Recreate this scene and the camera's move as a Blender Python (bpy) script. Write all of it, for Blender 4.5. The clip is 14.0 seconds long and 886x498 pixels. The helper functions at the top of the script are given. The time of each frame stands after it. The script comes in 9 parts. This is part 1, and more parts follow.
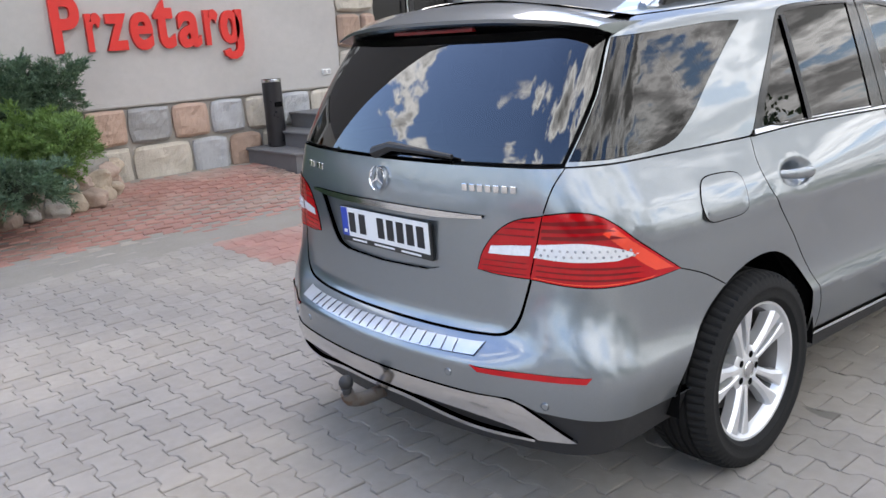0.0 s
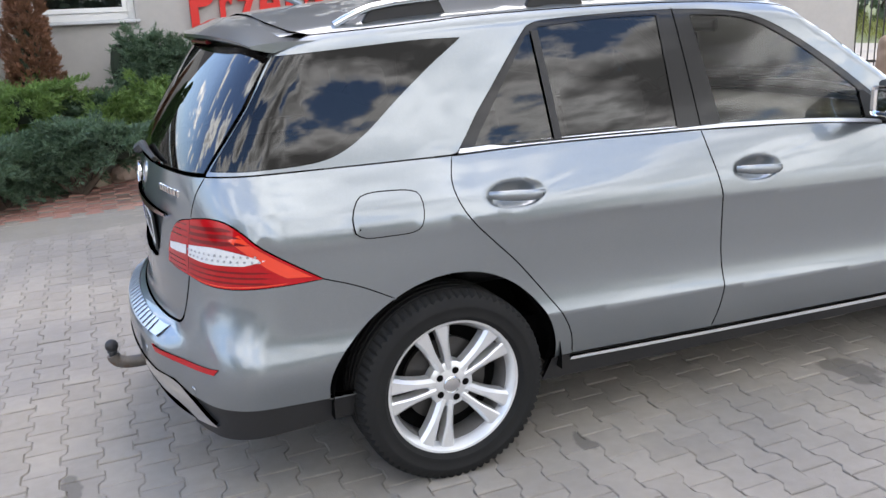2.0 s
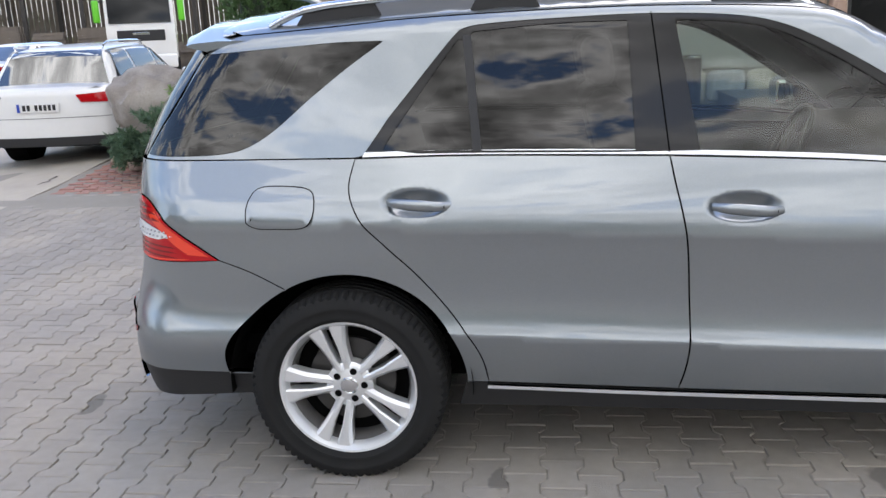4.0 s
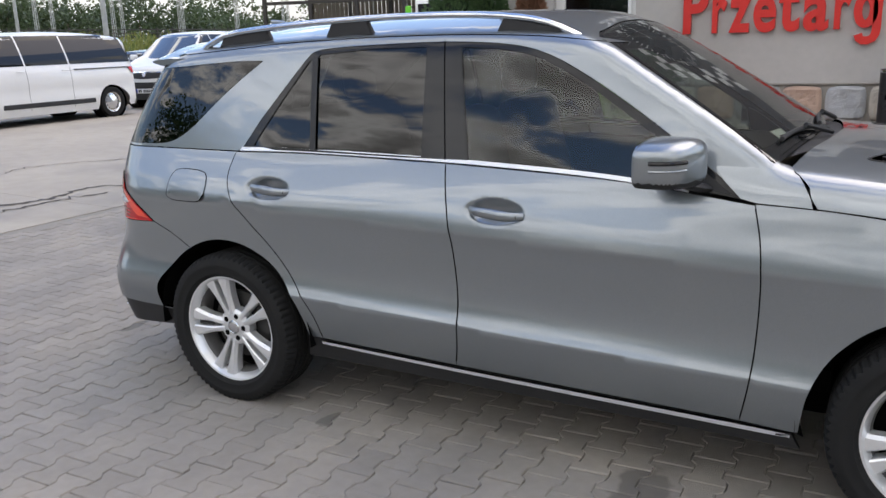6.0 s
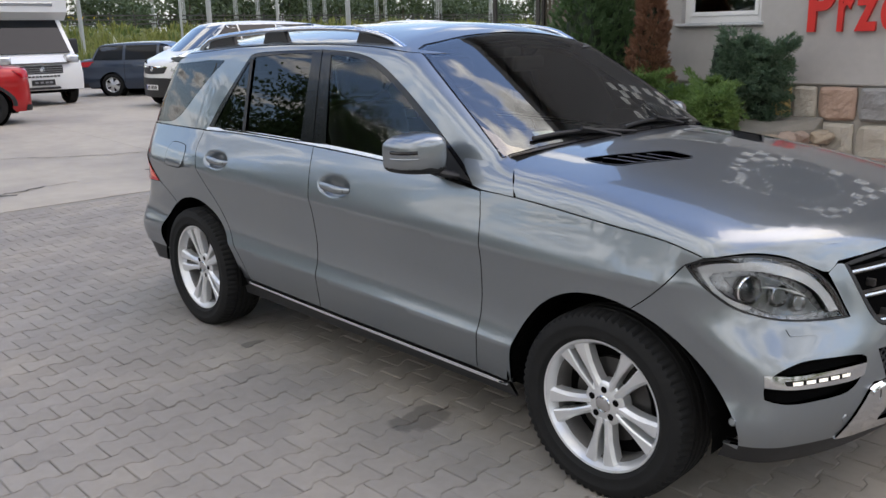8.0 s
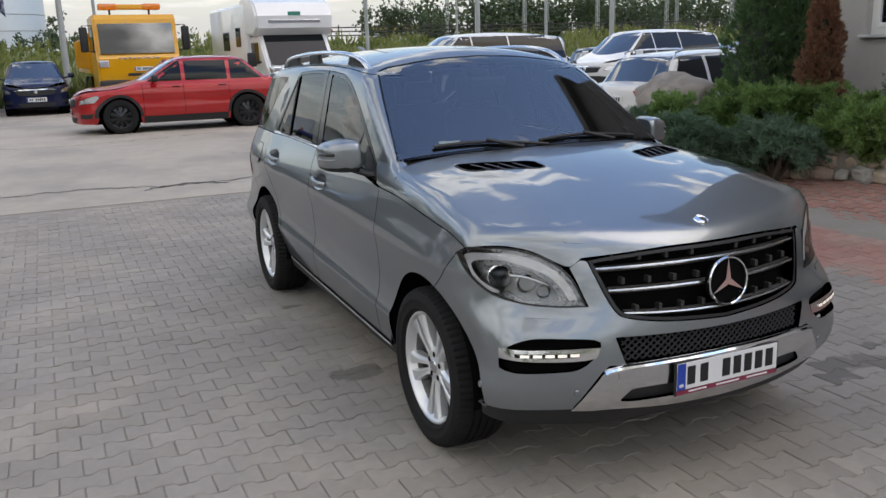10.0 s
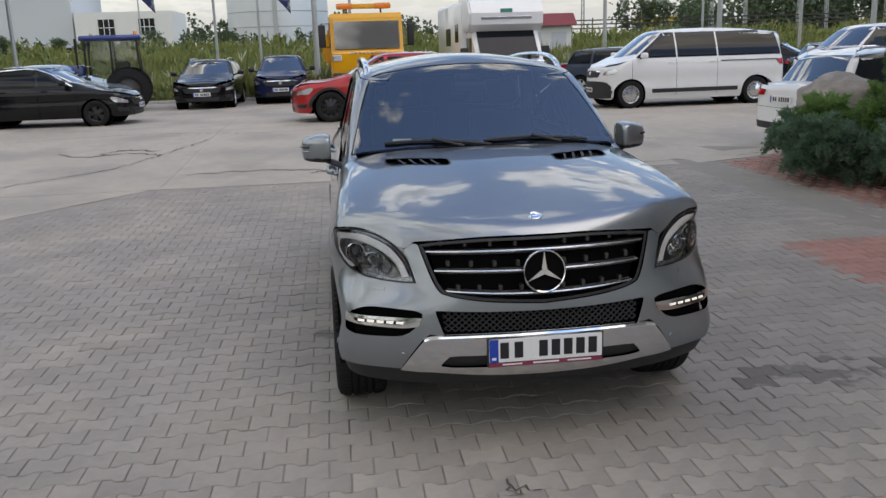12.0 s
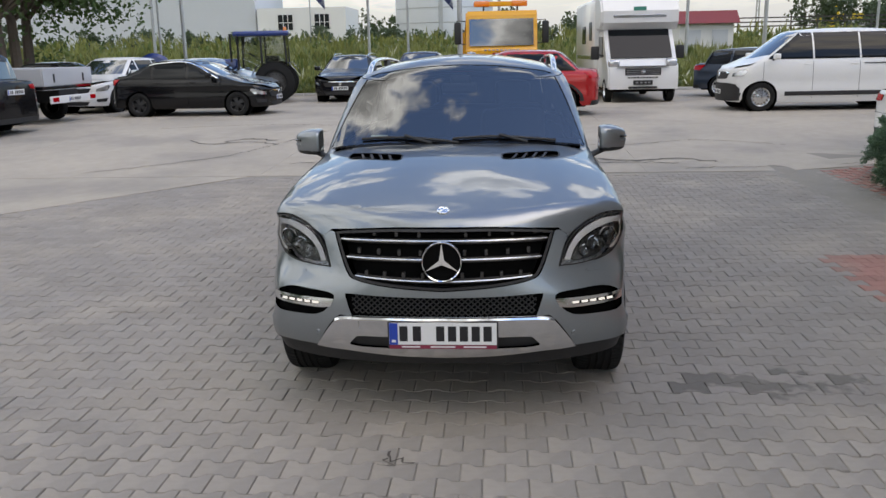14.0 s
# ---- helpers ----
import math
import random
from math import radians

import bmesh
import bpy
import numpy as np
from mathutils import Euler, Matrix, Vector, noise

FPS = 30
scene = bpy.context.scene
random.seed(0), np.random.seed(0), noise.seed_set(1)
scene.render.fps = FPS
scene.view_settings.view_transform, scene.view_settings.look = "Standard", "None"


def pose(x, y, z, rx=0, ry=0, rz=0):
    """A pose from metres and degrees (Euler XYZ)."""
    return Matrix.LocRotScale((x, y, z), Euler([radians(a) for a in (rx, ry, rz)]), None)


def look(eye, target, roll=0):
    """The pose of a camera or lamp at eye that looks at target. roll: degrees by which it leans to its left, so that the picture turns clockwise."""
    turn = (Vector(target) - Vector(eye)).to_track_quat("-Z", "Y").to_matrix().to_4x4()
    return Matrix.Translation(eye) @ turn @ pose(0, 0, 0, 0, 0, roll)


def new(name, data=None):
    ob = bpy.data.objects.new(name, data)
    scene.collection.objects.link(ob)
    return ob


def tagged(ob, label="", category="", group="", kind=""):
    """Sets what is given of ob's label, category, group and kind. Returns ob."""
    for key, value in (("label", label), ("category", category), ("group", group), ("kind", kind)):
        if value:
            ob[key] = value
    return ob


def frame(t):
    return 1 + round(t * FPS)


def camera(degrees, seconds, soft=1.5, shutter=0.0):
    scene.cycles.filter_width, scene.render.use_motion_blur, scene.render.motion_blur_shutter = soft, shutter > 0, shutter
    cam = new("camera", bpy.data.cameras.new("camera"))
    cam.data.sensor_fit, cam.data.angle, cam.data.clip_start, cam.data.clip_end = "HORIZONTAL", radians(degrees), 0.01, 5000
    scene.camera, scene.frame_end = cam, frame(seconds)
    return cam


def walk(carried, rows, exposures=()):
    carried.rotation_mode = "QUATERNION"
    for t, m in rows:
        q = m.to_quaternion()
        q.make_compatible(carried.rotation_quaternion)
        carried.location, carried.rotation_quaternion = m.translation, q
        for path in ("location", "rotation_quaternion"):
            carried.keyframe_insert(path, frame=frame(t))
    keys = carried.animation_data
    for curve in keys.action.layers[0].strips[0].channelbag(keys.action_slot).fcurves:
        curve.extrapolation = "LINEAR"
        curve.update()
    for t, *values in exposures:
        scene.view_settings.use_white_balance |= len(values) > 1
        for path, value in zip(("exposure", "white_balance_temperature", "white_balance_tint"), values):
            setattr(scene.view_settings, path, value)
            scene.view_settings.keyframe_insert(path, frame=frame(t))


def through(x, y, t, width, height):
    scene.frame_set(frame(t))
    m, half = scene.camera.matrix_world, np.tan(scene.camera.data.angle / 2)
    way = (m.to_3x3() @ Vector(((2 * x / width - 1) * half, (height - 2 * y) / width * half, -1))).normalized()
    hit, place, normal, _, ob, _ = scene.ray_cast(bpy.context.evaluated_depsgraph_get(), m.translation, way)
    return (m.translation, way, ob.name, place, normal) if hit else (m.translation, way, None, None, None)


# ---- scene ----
cam = camera(55.5, 14.0)
PATH = [
    (0, (-4.141, -2.405, 1.607), (-2.9, -0.918, 1.112), -3.5),
    (0.5, (-3.767, -2.734, 1.602), (-2.632, -1.163, 1.106), -3.2),
    (1, (-3.376, -3.083, 1.635), (-2.33, -1.453, 1.133), -3.0),
    (1.5, (-2.96, -3.322, 1.632), (-2.027, -1.628, 1.124), -3.0),
    (2, (-2.567, -3.555, 1.681), (-1.842, -1.772, 1.14), -2.8),
    (2.2, (-2.42, -3.618, 1.695), (-1.788, -1.797, 1.16), -2.7),
    (4.3, (-0.482, -3.76, 1.625), (-0.802, -1.851, 1.121), -2.4),
    (4.5, (-0.281, -3.765, 1.631), (-0.655, -1.864, 1.134), -2.5),
    (5, (0.253, -3.763, 1.643), (-0.315, -1.906, 1.163), -2.2),
    (5.5, (0.745, -3.787, 1.644), (-0.018, -2.003, 1.158), -2.2),
    (6, (1.25, -3.775, 1.654), (0.312, -2.075, 1.174), -1.9),
    (6.5, (1.718, -3.715, 1.687), (0.608, -2.127, 1.193), -1.8),
    (7, (2.213, -3.655, 1.714), (0.997, -2.146, 1.222), -1.6),
    (7.5, (2.687, -3.494, 1.731), (1.38, -2.063, 1.236), -1.4),
    (8, (3.144, -3.349, 1.717), (1.755, -1.998, 1.221), -1.3),
    (8.2, (3.323, -3.286, 1.739), (1.906, -1.96, 1.255), -1.2),
    (10.3, (4.972, -2.15, 1.766), (3.159, -1.443, 1.302), -1.8),
    (10.5, (5.1, -2.012, 1.764), (3.264, -1.367, 1.301), -1.8),
    (11, (5.391, -1.612, 1.786), (3.519, -1.085, 1.318), -1.8),
    (11.5, (5.618, -1.238, 1.798), (3.707, -0.877, 1.333), -1.8),
    (12, (5.863, -0.878, 1.818), (3.932, -0.644, 1.354), -1.8),
    (12.5, (6.001, -0.481, 1.82), (4.058, -0.384, 1.357), -1.8),
    (13, (6.12, -0.111, 1.817), (4.175, -0.145, 1.355), -1.7),
    (13.5, (6.218, 0.167, 1.84), (4.275, 0.06, 1.379), -1.6),
    (14, (6.2, 0.293, 1.829), (4.26, 0.15, 1.366), -1.2),
]
walk(cam, [(t, look(eye, target, roll)) for t, eye, target, roll in PATH], [(0, 0.67, 7550, 15), (2.2, 0.69, 7550, 15), (5, 0.21, 7600, 15), (6.5, 0.07, 7700, 15), (8, -0.05, 7750, 15), (10.5, -0.34, 7800, 13), (12.5, -0.4, 7800, 13), (13.5, -0.38, 7800, 13), (14, -0.27, 7800, 13)])

# ---- sky and sun ----
SUN_TOWARDS = Vector((.44, .58, 1.10)).normalized()
world = bpy.data.worlds.new("world")
scene.world = world
world.use_nodes = True
wn, wl = world.node_tree.nodes, world.node_tree.links
sky = wn.new("ShaderNodeTexSky")
sky.sky_type, sky.sun_disc = "NISHITA", False
sky.sun_elevation, sky.sun_rotation = math.asin(SUN_TOWARDS.z), math.atan2(SUN_TOWARDS.x, SUN_TOWARDS.y)
sky.air_density, sky.dust_density, sky.ozone_density = 1.5, .6, 2.5


def wmath(op, a, b=0.0):
    t = wn.new("ShaderNodeMath")
    t.operation = op
    for i, v in enumerate((a, b)):
        if isinstance(v, (int, float)):
            t.inputs[i].default_value = v
        else:
            wl.new(v, t.inputs[i])
    return t.outputs[0]


# broken cloud on a flat layer: the direction divided by its height
way = wn.new("ShaderNodeTexCoord").outputs["Generated"]
sep = wn.new("ShaderNodeSeparateXYZ")
wl.new(way, sep.inputs[0])
up = wmath("ADD", wmath("MAXIMUM", sep.outputs[2], 0.0), .12)
comb = wn.new("ShaderNodeCombineXYZ")
wl.new(wmath("DIVIDE", sep.outputs[0], up), comb.inputs[0])
wl.new(wmath("DIVIDE", sep.outputs[1], up), comb.inputs[1])


def wnoise(scale, detail, shift):
    m = wn.new("ShaderNodeMapping")
    m.inputs["Location"].default_value = shift
    wl.new(comb.outputs[0], m.inputs[0])
    t = wn.new("ShaderNodeTexNoise")
    t.inputs["Scale"].default_value, t.inputs["Detail"].default_value, t.inputs["Roughness"].default_value = scale, detail, .58
    wl.new(m.outputs[0], t.inputs["Vector"])
    return t.outputs["Fac"]


def wramp(v, *stops):
    r = wn.new("ShaderNodeValToRGB")
    e = r.color_ramp.elements
    top = max(c for _, c in stops)
    for i, (p, c) in enumerate(stops):
        k = e[i] if i < 2 else e.new(p)
        k.position, k.color = p, (c / top, c / top, c / top, 1)
    wl.new(v, r.inputs[0])
    return wmath("MULTIPLY", r.outputs[0], top)


# more cloud towards the street, more open blue overhead and towards -x; bright rims, grey cores
layer = wmath("ADD", wnoise(1.9, 12, (3.1, 1.7, 0)), wmath("ADD", wmath("MULTIPLY", sep.outputs[1], -.07), wmath("MULTIPLY", sep.outputs[0], .05)))
cover = wramp(layer, (.485, 0), (.53, 1))
thick = wramp(wmath("ADD", layer, wmath("MULTIPLY", wmath("SUBTRACT", wnoise(3.2, 8, (7.3, 4.4, 2)), .5), .35)), (.44, 1.2), (.535, 2.6), (.58, 1.5), (.66, .5))
low = wramp(sep.outputs[2], (0.03, 1), (.20, 0))
cover = wmath("MAXIMUM", cover, low)
cloud = wn.new("ShaderNodeMix")
cloud.data_type, cloud.blend_type = "RGBA", "MULTIPLY"
cloud.inputs[0].default_value = 1
cloud.inputs[6].default_value = (6.3, 7.0, 7.75, 1)
wl.new(wmath("ADD", wmath("MULTIPLY", thick, wmath("SUBTRACT", 1.0, low)), wmath("MULTIPLY", low, .86)), cloud.inputs[7])
both_sky = wn.new("ShaderNodeMix")
both_sky.data_type = "RGBA"
wl.new(cover, both_sky.inputs[0])
deep = wn.new("ShaderNodeMix")
deep.data_type, deep.blend_type = "RGBA", "MULTIPLY"
deep.inputs[0].default_value = 1
deep.inputs[7].default_value = (1.34, 1.58, 2.02, 1)
wl.new(sky.outputs[0], deep.inputs[6])
wl.new(deep.outputs[2], both_sky.inputs[6])
wl.new(cloud.outputs[2], both_sky.inputs[7])
back_light = wn["Background"]
back_light.inputs[1].default_value = .15
wl.new(both_sky.outputs[2], back_light.inputs[0])
sun_data = bpy.data.lights.new("sun", "SUN")
sun_data.energy, sun_data.angle, sun_data.color = 1.0, radians(46), (1, .91, .78)
sun = new("sun", sun_data)
sun.matrix_world = look(SUN_TOWARDS * 30, (0, 0, 0))


# ---- materials ----
def material(name, colour, rough=.5, metal=0.0, coat=0.0, vary=.12, scale=6.0, bump=0.0, bump_scale=90.0, rand=0.0, island=0.0, spec=.5, second=None, second_scale=1.5, second_at=.55, emit=None, flake=0.0):
    """A Principled surface with large stains, fine grain, relief and, for pieces, a tone of their own."""
    m = bpy.data.materials.new(name)
    m.use_nodes = True
    nt = m.node_tree
    n, l = nt.nodes, nt.links
    b = n["Principled BSDF"]
    co = n.new("ShaderNodeTexCoord").outputs["Object"]

    def noise_of(s, detail=5.0):
        t = n.new("ShaderNodeTexNoise")
        t.inputs["Scale"].default_value, t.inputs["Detail"].default_value = s, detail
        l.new(co, t.inputs["Vector"])
        return t.outputs["Fac"]

    def maths(op, a, c):
        t = n.new("ShaderNodeMath")
        t.operation = op
        for i, v in enumerate((a, c)):
            if isinstance(v, (int, float)):
                t.inputs[i].default_value = v
            else:
                l.new(v, t.inputs[i])
        return t.outputs[0]

    def mix(f, a, c, blend="MIX"):
        t = n.new("ShaderNodeMix")
        t.data_type, t.blend_type = "RGBA", blend
        for i, v in ((0, f), (6, a), (7, c)):
            if isinstance(v, (int, float)):
                t.inputs[i].default_value = v
            elif isinstance(v, tuple):
                t.inputs[i].default_value = (*v, 1)
            else:
                l.new(v, t.inputs[i])
        return t.outputs[2]

    col = tuple(colour)
    if second:
        r = n.new("ShaderNodeValToRGB")
        r.color_ramp.elements[0].position, r.color_ramp.elements[1].position = second_at - .08, second_at + .08
        l.new(noise_of(second_scale, 7.0), r.inputs[0])
        col = mix(r.outputs[0], col, tuple(second))
    if vary:
        big, fine = noise_of(scale), noise_of(scale * 14)
        tone = maths("ADD", maths("MULTIPLY", big, 1.3 * vary), maths("MULTIPLY", fine, .9 * vary))
        tone = maths("ADD", tone, 1 - 1.1 * vary)
        if rand:
            tone = maths("MULTIPLY", tone, maths("ADD", maths("MULTIPLY", n.new("ShaderNodeObjectInfo").outputs["Random"], rand), 1 - rand / 2))
        if island:
            tone = maths("MULTIPLY", tone, maths("ADD", maths("MULTIPLY", n.new("ShaderNodeNewGeometry").outputs["Random Per Island"], island), 1 - island / 2))
        c = n.new("ShaderNodeCombineColor")
        for i in range(3):
            l.new(tone, c.inputs[i])
        col = mix(1.0, col, c.outputs[0], "MULTIPLY")
        l.new(maths("ADD", maths("MULTIPLY", big, vary * .5), rough - vary * .25), b.inputs["Roughness"])
    else:
        b.inputs["Roughness"].default_value = rough
    if flake:
        v = n.new("ShaderNodeTexVoronoi")
        v.inputs["Scale"].default_value = 900
        l.new(co, v.inputs["Vector"])
        s = n.new("ShaderNodeSeparateColor")
        l.new(v.outputs["Color"], s.inputs[0])
        f = maths("ADD", maths("MULTIPLY", s.outputs[0], flake), 1 - flake / 2)
        c = n.new("ShaderNodeCombineColor")
        for i in range(3):
            l.new(f, c.inputs[i])
        col = mix(1.0, col, c.outputs[0], "MULTIPLY")
    if isinstance(col, tuple):
        b.inputs["Base Color"].default_value = (*col, 1)
    else:
        l.new(col, b.inputs["Base Color"])
    b.inputs["Metallic"].default_value, b.inputs["Coat Weight"].default_value = metal, coat
    b.inputs["Coat Roughness"].default_value = .02
    b.inputs["Coat IOR"].default_value = 1.6
    b.inputs["Specular IOR Level"].default_value = spec
    if bump:
        bp = n.new("ShaderNodeBump")
        bp.inputs["Strength"].default_value, bp.inputs["Distance"].default_value = bump, .01
        l.new(noise_of(bump_scale, 6.0), bp.inputs["Height"])
        l.new(bp.outputs[0], b.inputs["Normal"])
    if emit:
        b.inputs["Emission Color"].default_value, b.inputs["Emission Strength"].default_value = (*emit[:3], 1), emit[3]
    return m


def glass(name, tint, ior=1.5, rough=0.0):
    """A pane: tinted see-through with a Fresnel-driven shine."""
    m = bpy.data.materials.new(name)
    m.use_nodes = True
    n, l = m.node_tree.nodes, m.node_tree.links
    n.remove(n["Principled BSDF"])
    t, g, f, x = (n.new("ShaderNode" + k) for k in ("BsdfTransparent", "BsdfGlossy", "Fresnel", "MixShader"))
    t.inputs[0].default_value = (*tint, 1)
    g.inputs["Roughness"].default_value, f.inputs[0].default_value = rough, ior
    l.new(f.outputs[0], x.inputs[0])
    l.new(t.outputs[0], x.inputs[1])
    l.new(g.outputs[0], x.inputs[2])
    l.new(x.outputs[0], n["Material Output"].inputs[0])
    return m


PAINT = material("grey_metallic_paint", (.250, .275, .292), .30, .80, 1.0, vary=.03, scale=1.5, flake=.16)
PAINT.node_tree.nodes["Principled BSDF"].inputs["Specular Tint"].default_value = (.42, .43, .45, 1)
BLACK_GLOSS = material("gloss_black_trim", (.006, .006, .007), .18, 0, .15, vary=.05, spec=.3)
BLACK = material("black_plastic", (.016, .016, .017), .55, vary=.2, scale=20, bump=.12, bump_scale=500)
# near-black for linings, and as painted shade in gaps and openings
VOID = material("black_lining_and_shade", (.004, .004, .004), .95, vary=.1, spec=.06)
CHROME = material("chrome", (.82, .83, .84), .07, 1, vary=.04)
BAR_CHROME = material("soft_chrome", (.62, .63, .64), .26, 1, vary=.06)
SATIN = material("satin_silver", (.66, .67, .68), .13, 1, vary=.08, scale=12)
BRIGHT_TRIM = material("bright_trim", (.74, .75, .76), .32, .45, vary=.06)
ALLOY = material("alloy_wheel_paint", (.74, .75, .76), .30, .6, .6, vary=.08, scale=9)
# inner rim colour darkened for the shade between and behind the spokes
BARREL = material("shaded_rim_barrel", (.16, .155, .15), .55, .5, vary=.35, scale=14)
RUBBER = material("tyre_rubber", (.018, .018, .018), .75, vary=.35, scale=14, bump=.15, bump_scale=300, spec=.12)
IRON = material("brake_iron", (.075, .072, .07), .5, .8, vary=.3, scale=25)
RUST = material("weathered_steel", (.16, .14, .125), .55, .6, vary=.4, scale=25, second=(.13, .07, .04), second_scale=22)
GLASS_CLEAR = glass("green_tinted_glass", (.62, .70, .66), 1.62)
GLASS_SCREEN = glass("windscreen_glass", (.62, .70, .68), 2.7)
GLASS_DARK = glass("privacy_glass", (.06, .07, .072), 1.62)
GLASS_BACK = glass("rear_privacy_glass", (.02, .024, .028), 2.15)
LENS = glass("clear_lens", (.93, .94, .95), 1.58)
RED_LAMP = material("red_lamp_plastic", (.44, .003, .007), .12, 0, .25, vary=.25, scale=30, spec=.35)
RED_BRIGHT = material("orange_red_lamp_edge", (.80, .055, .022), .15, 0, .5, vary=.1, scale=40)
SILL_STEEL = material("brushed_sill_steel", (.62, .64, .66), .34, .75, vary=.12, scale=40)
RED_DARK = material("dark_red_lamp_plastic", (.17, .003, .005), .15, 0, .0, vary=.1, scale=30)
WHITE_LAMP = material("clear_lamp_reflector", (.72, .73, .74), .30, .05, .6, vary=.25, scale=90)
LAMP_BOWL = material("grey_lamp_bowl", (.42, .43, .45), .28, .5, vary=.3, scale=60)
DARK_CHROME = material("smoked_lamp_chrome", (.17, .175, .18), .22, .85, vary=.35, scale=45)
LED = material("led_light", (.9, .9, .85), .3, emit=(1, .97, .88, .55), vary=0)
PLATE_WHITE = material("number_plate_white", (.72, .72, .71), .35, vary=.05)
PLATE_BLUE = material("number_plate_blue", (.01, .05, .35), .35, vary=.05)
INK = material("black_ink", (.01, .01, .012), .5, vary=.05)
LEATHER = material("black_leather", (.035, .035, .036), .5, vary=.15, scale=20, bump=.2, bump_scale=250)
BEIGE = material("grey_headlining", (.42, .41, .38), .9, vary=.08, scale=15)
STICKER = material("pale_green_sticker", (.80, .88, .85), .5, vary=.15, scale=60)
MIRROR = material("mirror_glass", (.9, .9, .9), .01, 1, vary=0)


# ---- building tools ----
from mathutils.geometry import delaunay_2d_cdt


def link(name, me, mat, parent=None, label=""):
    if mat and not me.materials:
        me.materials.append(mat)
    ob = new(name, me)
    if parent:
        ob.parent = parent
    if label:
        ob["label"] = label
    return ob


def part(name, bm, mat, parent=None, label="", smooth=False):
    me = bpy.data.meshes.new(name)
    bmesh.ops.recalc_face_normals(bm, faces=bm.faces[:])
    bm.to_mesh(me)
    bm.free()
    if smooth:
        me.shade_smooth()
        me.set_sharp_from_angle(angle=radians(38))
    return link(name, me, mat, parent, label)


def thing(name, label, category, group="", at=None):
    ob = tagged(new(name), label, category, group)
    ob.empty_display_size = .1
    if at:
        ob.matrix_world = at
    return ob


def box(lo, hi, bevel=0.0, bm=None, m=None, seg=2):
    own = bmesh.new()
    bmesh.ops.create_cube(own, size=1)
    for v in own.verts:
        v.co = [a + (c + .5) * (b - a) for c, a, b in zip(v.co, lo, hi)]
    if bevel:
        bmesh.ops.bevel(own, geom=own.edges[:], offset=bevel, segments=seg, affect="EDGES", profile=.5)
    return merged(own, bm, m)


def merged(own, bm=None, m=None):
    if m is not None:
        bmesh.ops.transform(own, matrix=m, verts=own.verts[:])
    if bm is None:
        return own
    me = bpy.data.meshes.new("tmp")
    own.to_mesh(me)
    own.free()
    bm.from_mesh(me)
    bpy.data.meshes.remove(me)
    return bm


def tube(points, radii, sides=10, bm=None, flat=1.0, cap=True):
    """A pipe along points; radii one or one for each; flat squeezes it in height."""
    bm = bm or bmesh.new()
    pts = [Vector(p) for p in points]
    if isinstance(radii, (int, float)):
        radii = [radii] * len(pts)
    rings, radii = [], [float(r) for r in radii]
    for i, (p, r) in enumerate(zip(pts, radii)):
        d = (pts[min(i + 1, len(pts) - 1)] - pts[max(i - 1, 0)]).normalized()
        a = d.cross(Vector((0, 0, 1)) if abs(d.z) < .9 else Vector((1, 0, 0))).normalized()
        c = a.cross(d)
        rings.append([bm.verts.new(p + r * (math.cos(t) * a + flat * math.sin(t) * c)) for t in (math.tau * k / sides for k in range(sides))])
    for u, v in zip(rings, rings[1:]):
        for k in range(sides):
            bm.faces.new((u[k], u[(k + 1) % sides], v[(k + 1) % sides], v[k]))
    if cap:
        bm.faces.new(rings[0][::-1])
        bm.faces.new(rings[-1])
    return bm


def lathe(profile, sides=48, bm=None, m=None, arc=math.tau, closed=False):
    """Turns (radius, height) pairs about z."""
    own = bmesh.new()
    full = arc >= math.tau - 1e-6
    rings = [[own.verts.new((r * math.cos(arc * k / sides), r * math.sin(arc * k / sides), h)) for k in range(sides if full else sides + 1)] for r, h in profile]
    pairs = list(zip(rings, rings[1:])) + ([(rings[-1], rings[0])] if closed else [])
    for u, v in pairs:
        for k in range(sides):
            j = (k + 1) % len(u)
            own.faces.new((u[k], u[j], v[j], v[k]))
    bmesh.ops.remove_doubles(own, verts=own.verts[:], dist=1e-5)
    return merged(own, bm, m)


def prism(outline, depth, bm=None, m=None, bevel=0.0):
    """A flat outline in x, y, raised along z."""
    own = bmesh.new()
    face = own.faces.new([own.verts.new((x, y, 0)) for x, y in outline])
    top = bmesh.ops.extrude_face_region(own, geom=[face])
    bmesh.ops.translate(own, vec=(0, 0, depth), verts=[v for v in top["geom"] if isinstance(v, bmesh.types.BMVert)])
    bmesh.ops.recalc_face_normals(own, faces=own.faces[:])
    if bevel:
        bmesh.ops.bevel(own, geom=[e for e in own.edges if abs(e.verts[0].co.z - depth) < 1e-6 and abs(e.verts[1].co.z - depth) < 1e-6], offset=bevel, segments=2, affect="EDGES")
    return merged(own, bm, m)


def curve_of(points, step=.02):
    """Catmull-Rom through a few points, sampled."""
    p = [np.array(q, float) for q in points]
    if len(p) == 2:
        n = max(1, int(np.linalg.norm(p[1] - p[0]) / step))
        return [p[0] + (p[1] - p[0]) * k / n for k in range(n)] + [p[1]]
    e = [2 * p[0] - p[1]] + p + [2 * p[-1] - p[-2]]
    out = []
    for a, b, c, d in zip(e, e[1:], e[2:], e[3:]):
        n = max(2, int(np.linalg.norm(c - b) / step))
        for k in range(n):
            t = k / n
            out.append(.5 * (2 * b + (c - a) * t + (2 * a - 5 * b + 4 * c - d) * t * t + (3 * b - a - 3 * c + d) * t ** 3))
    return out + [p[-1]]


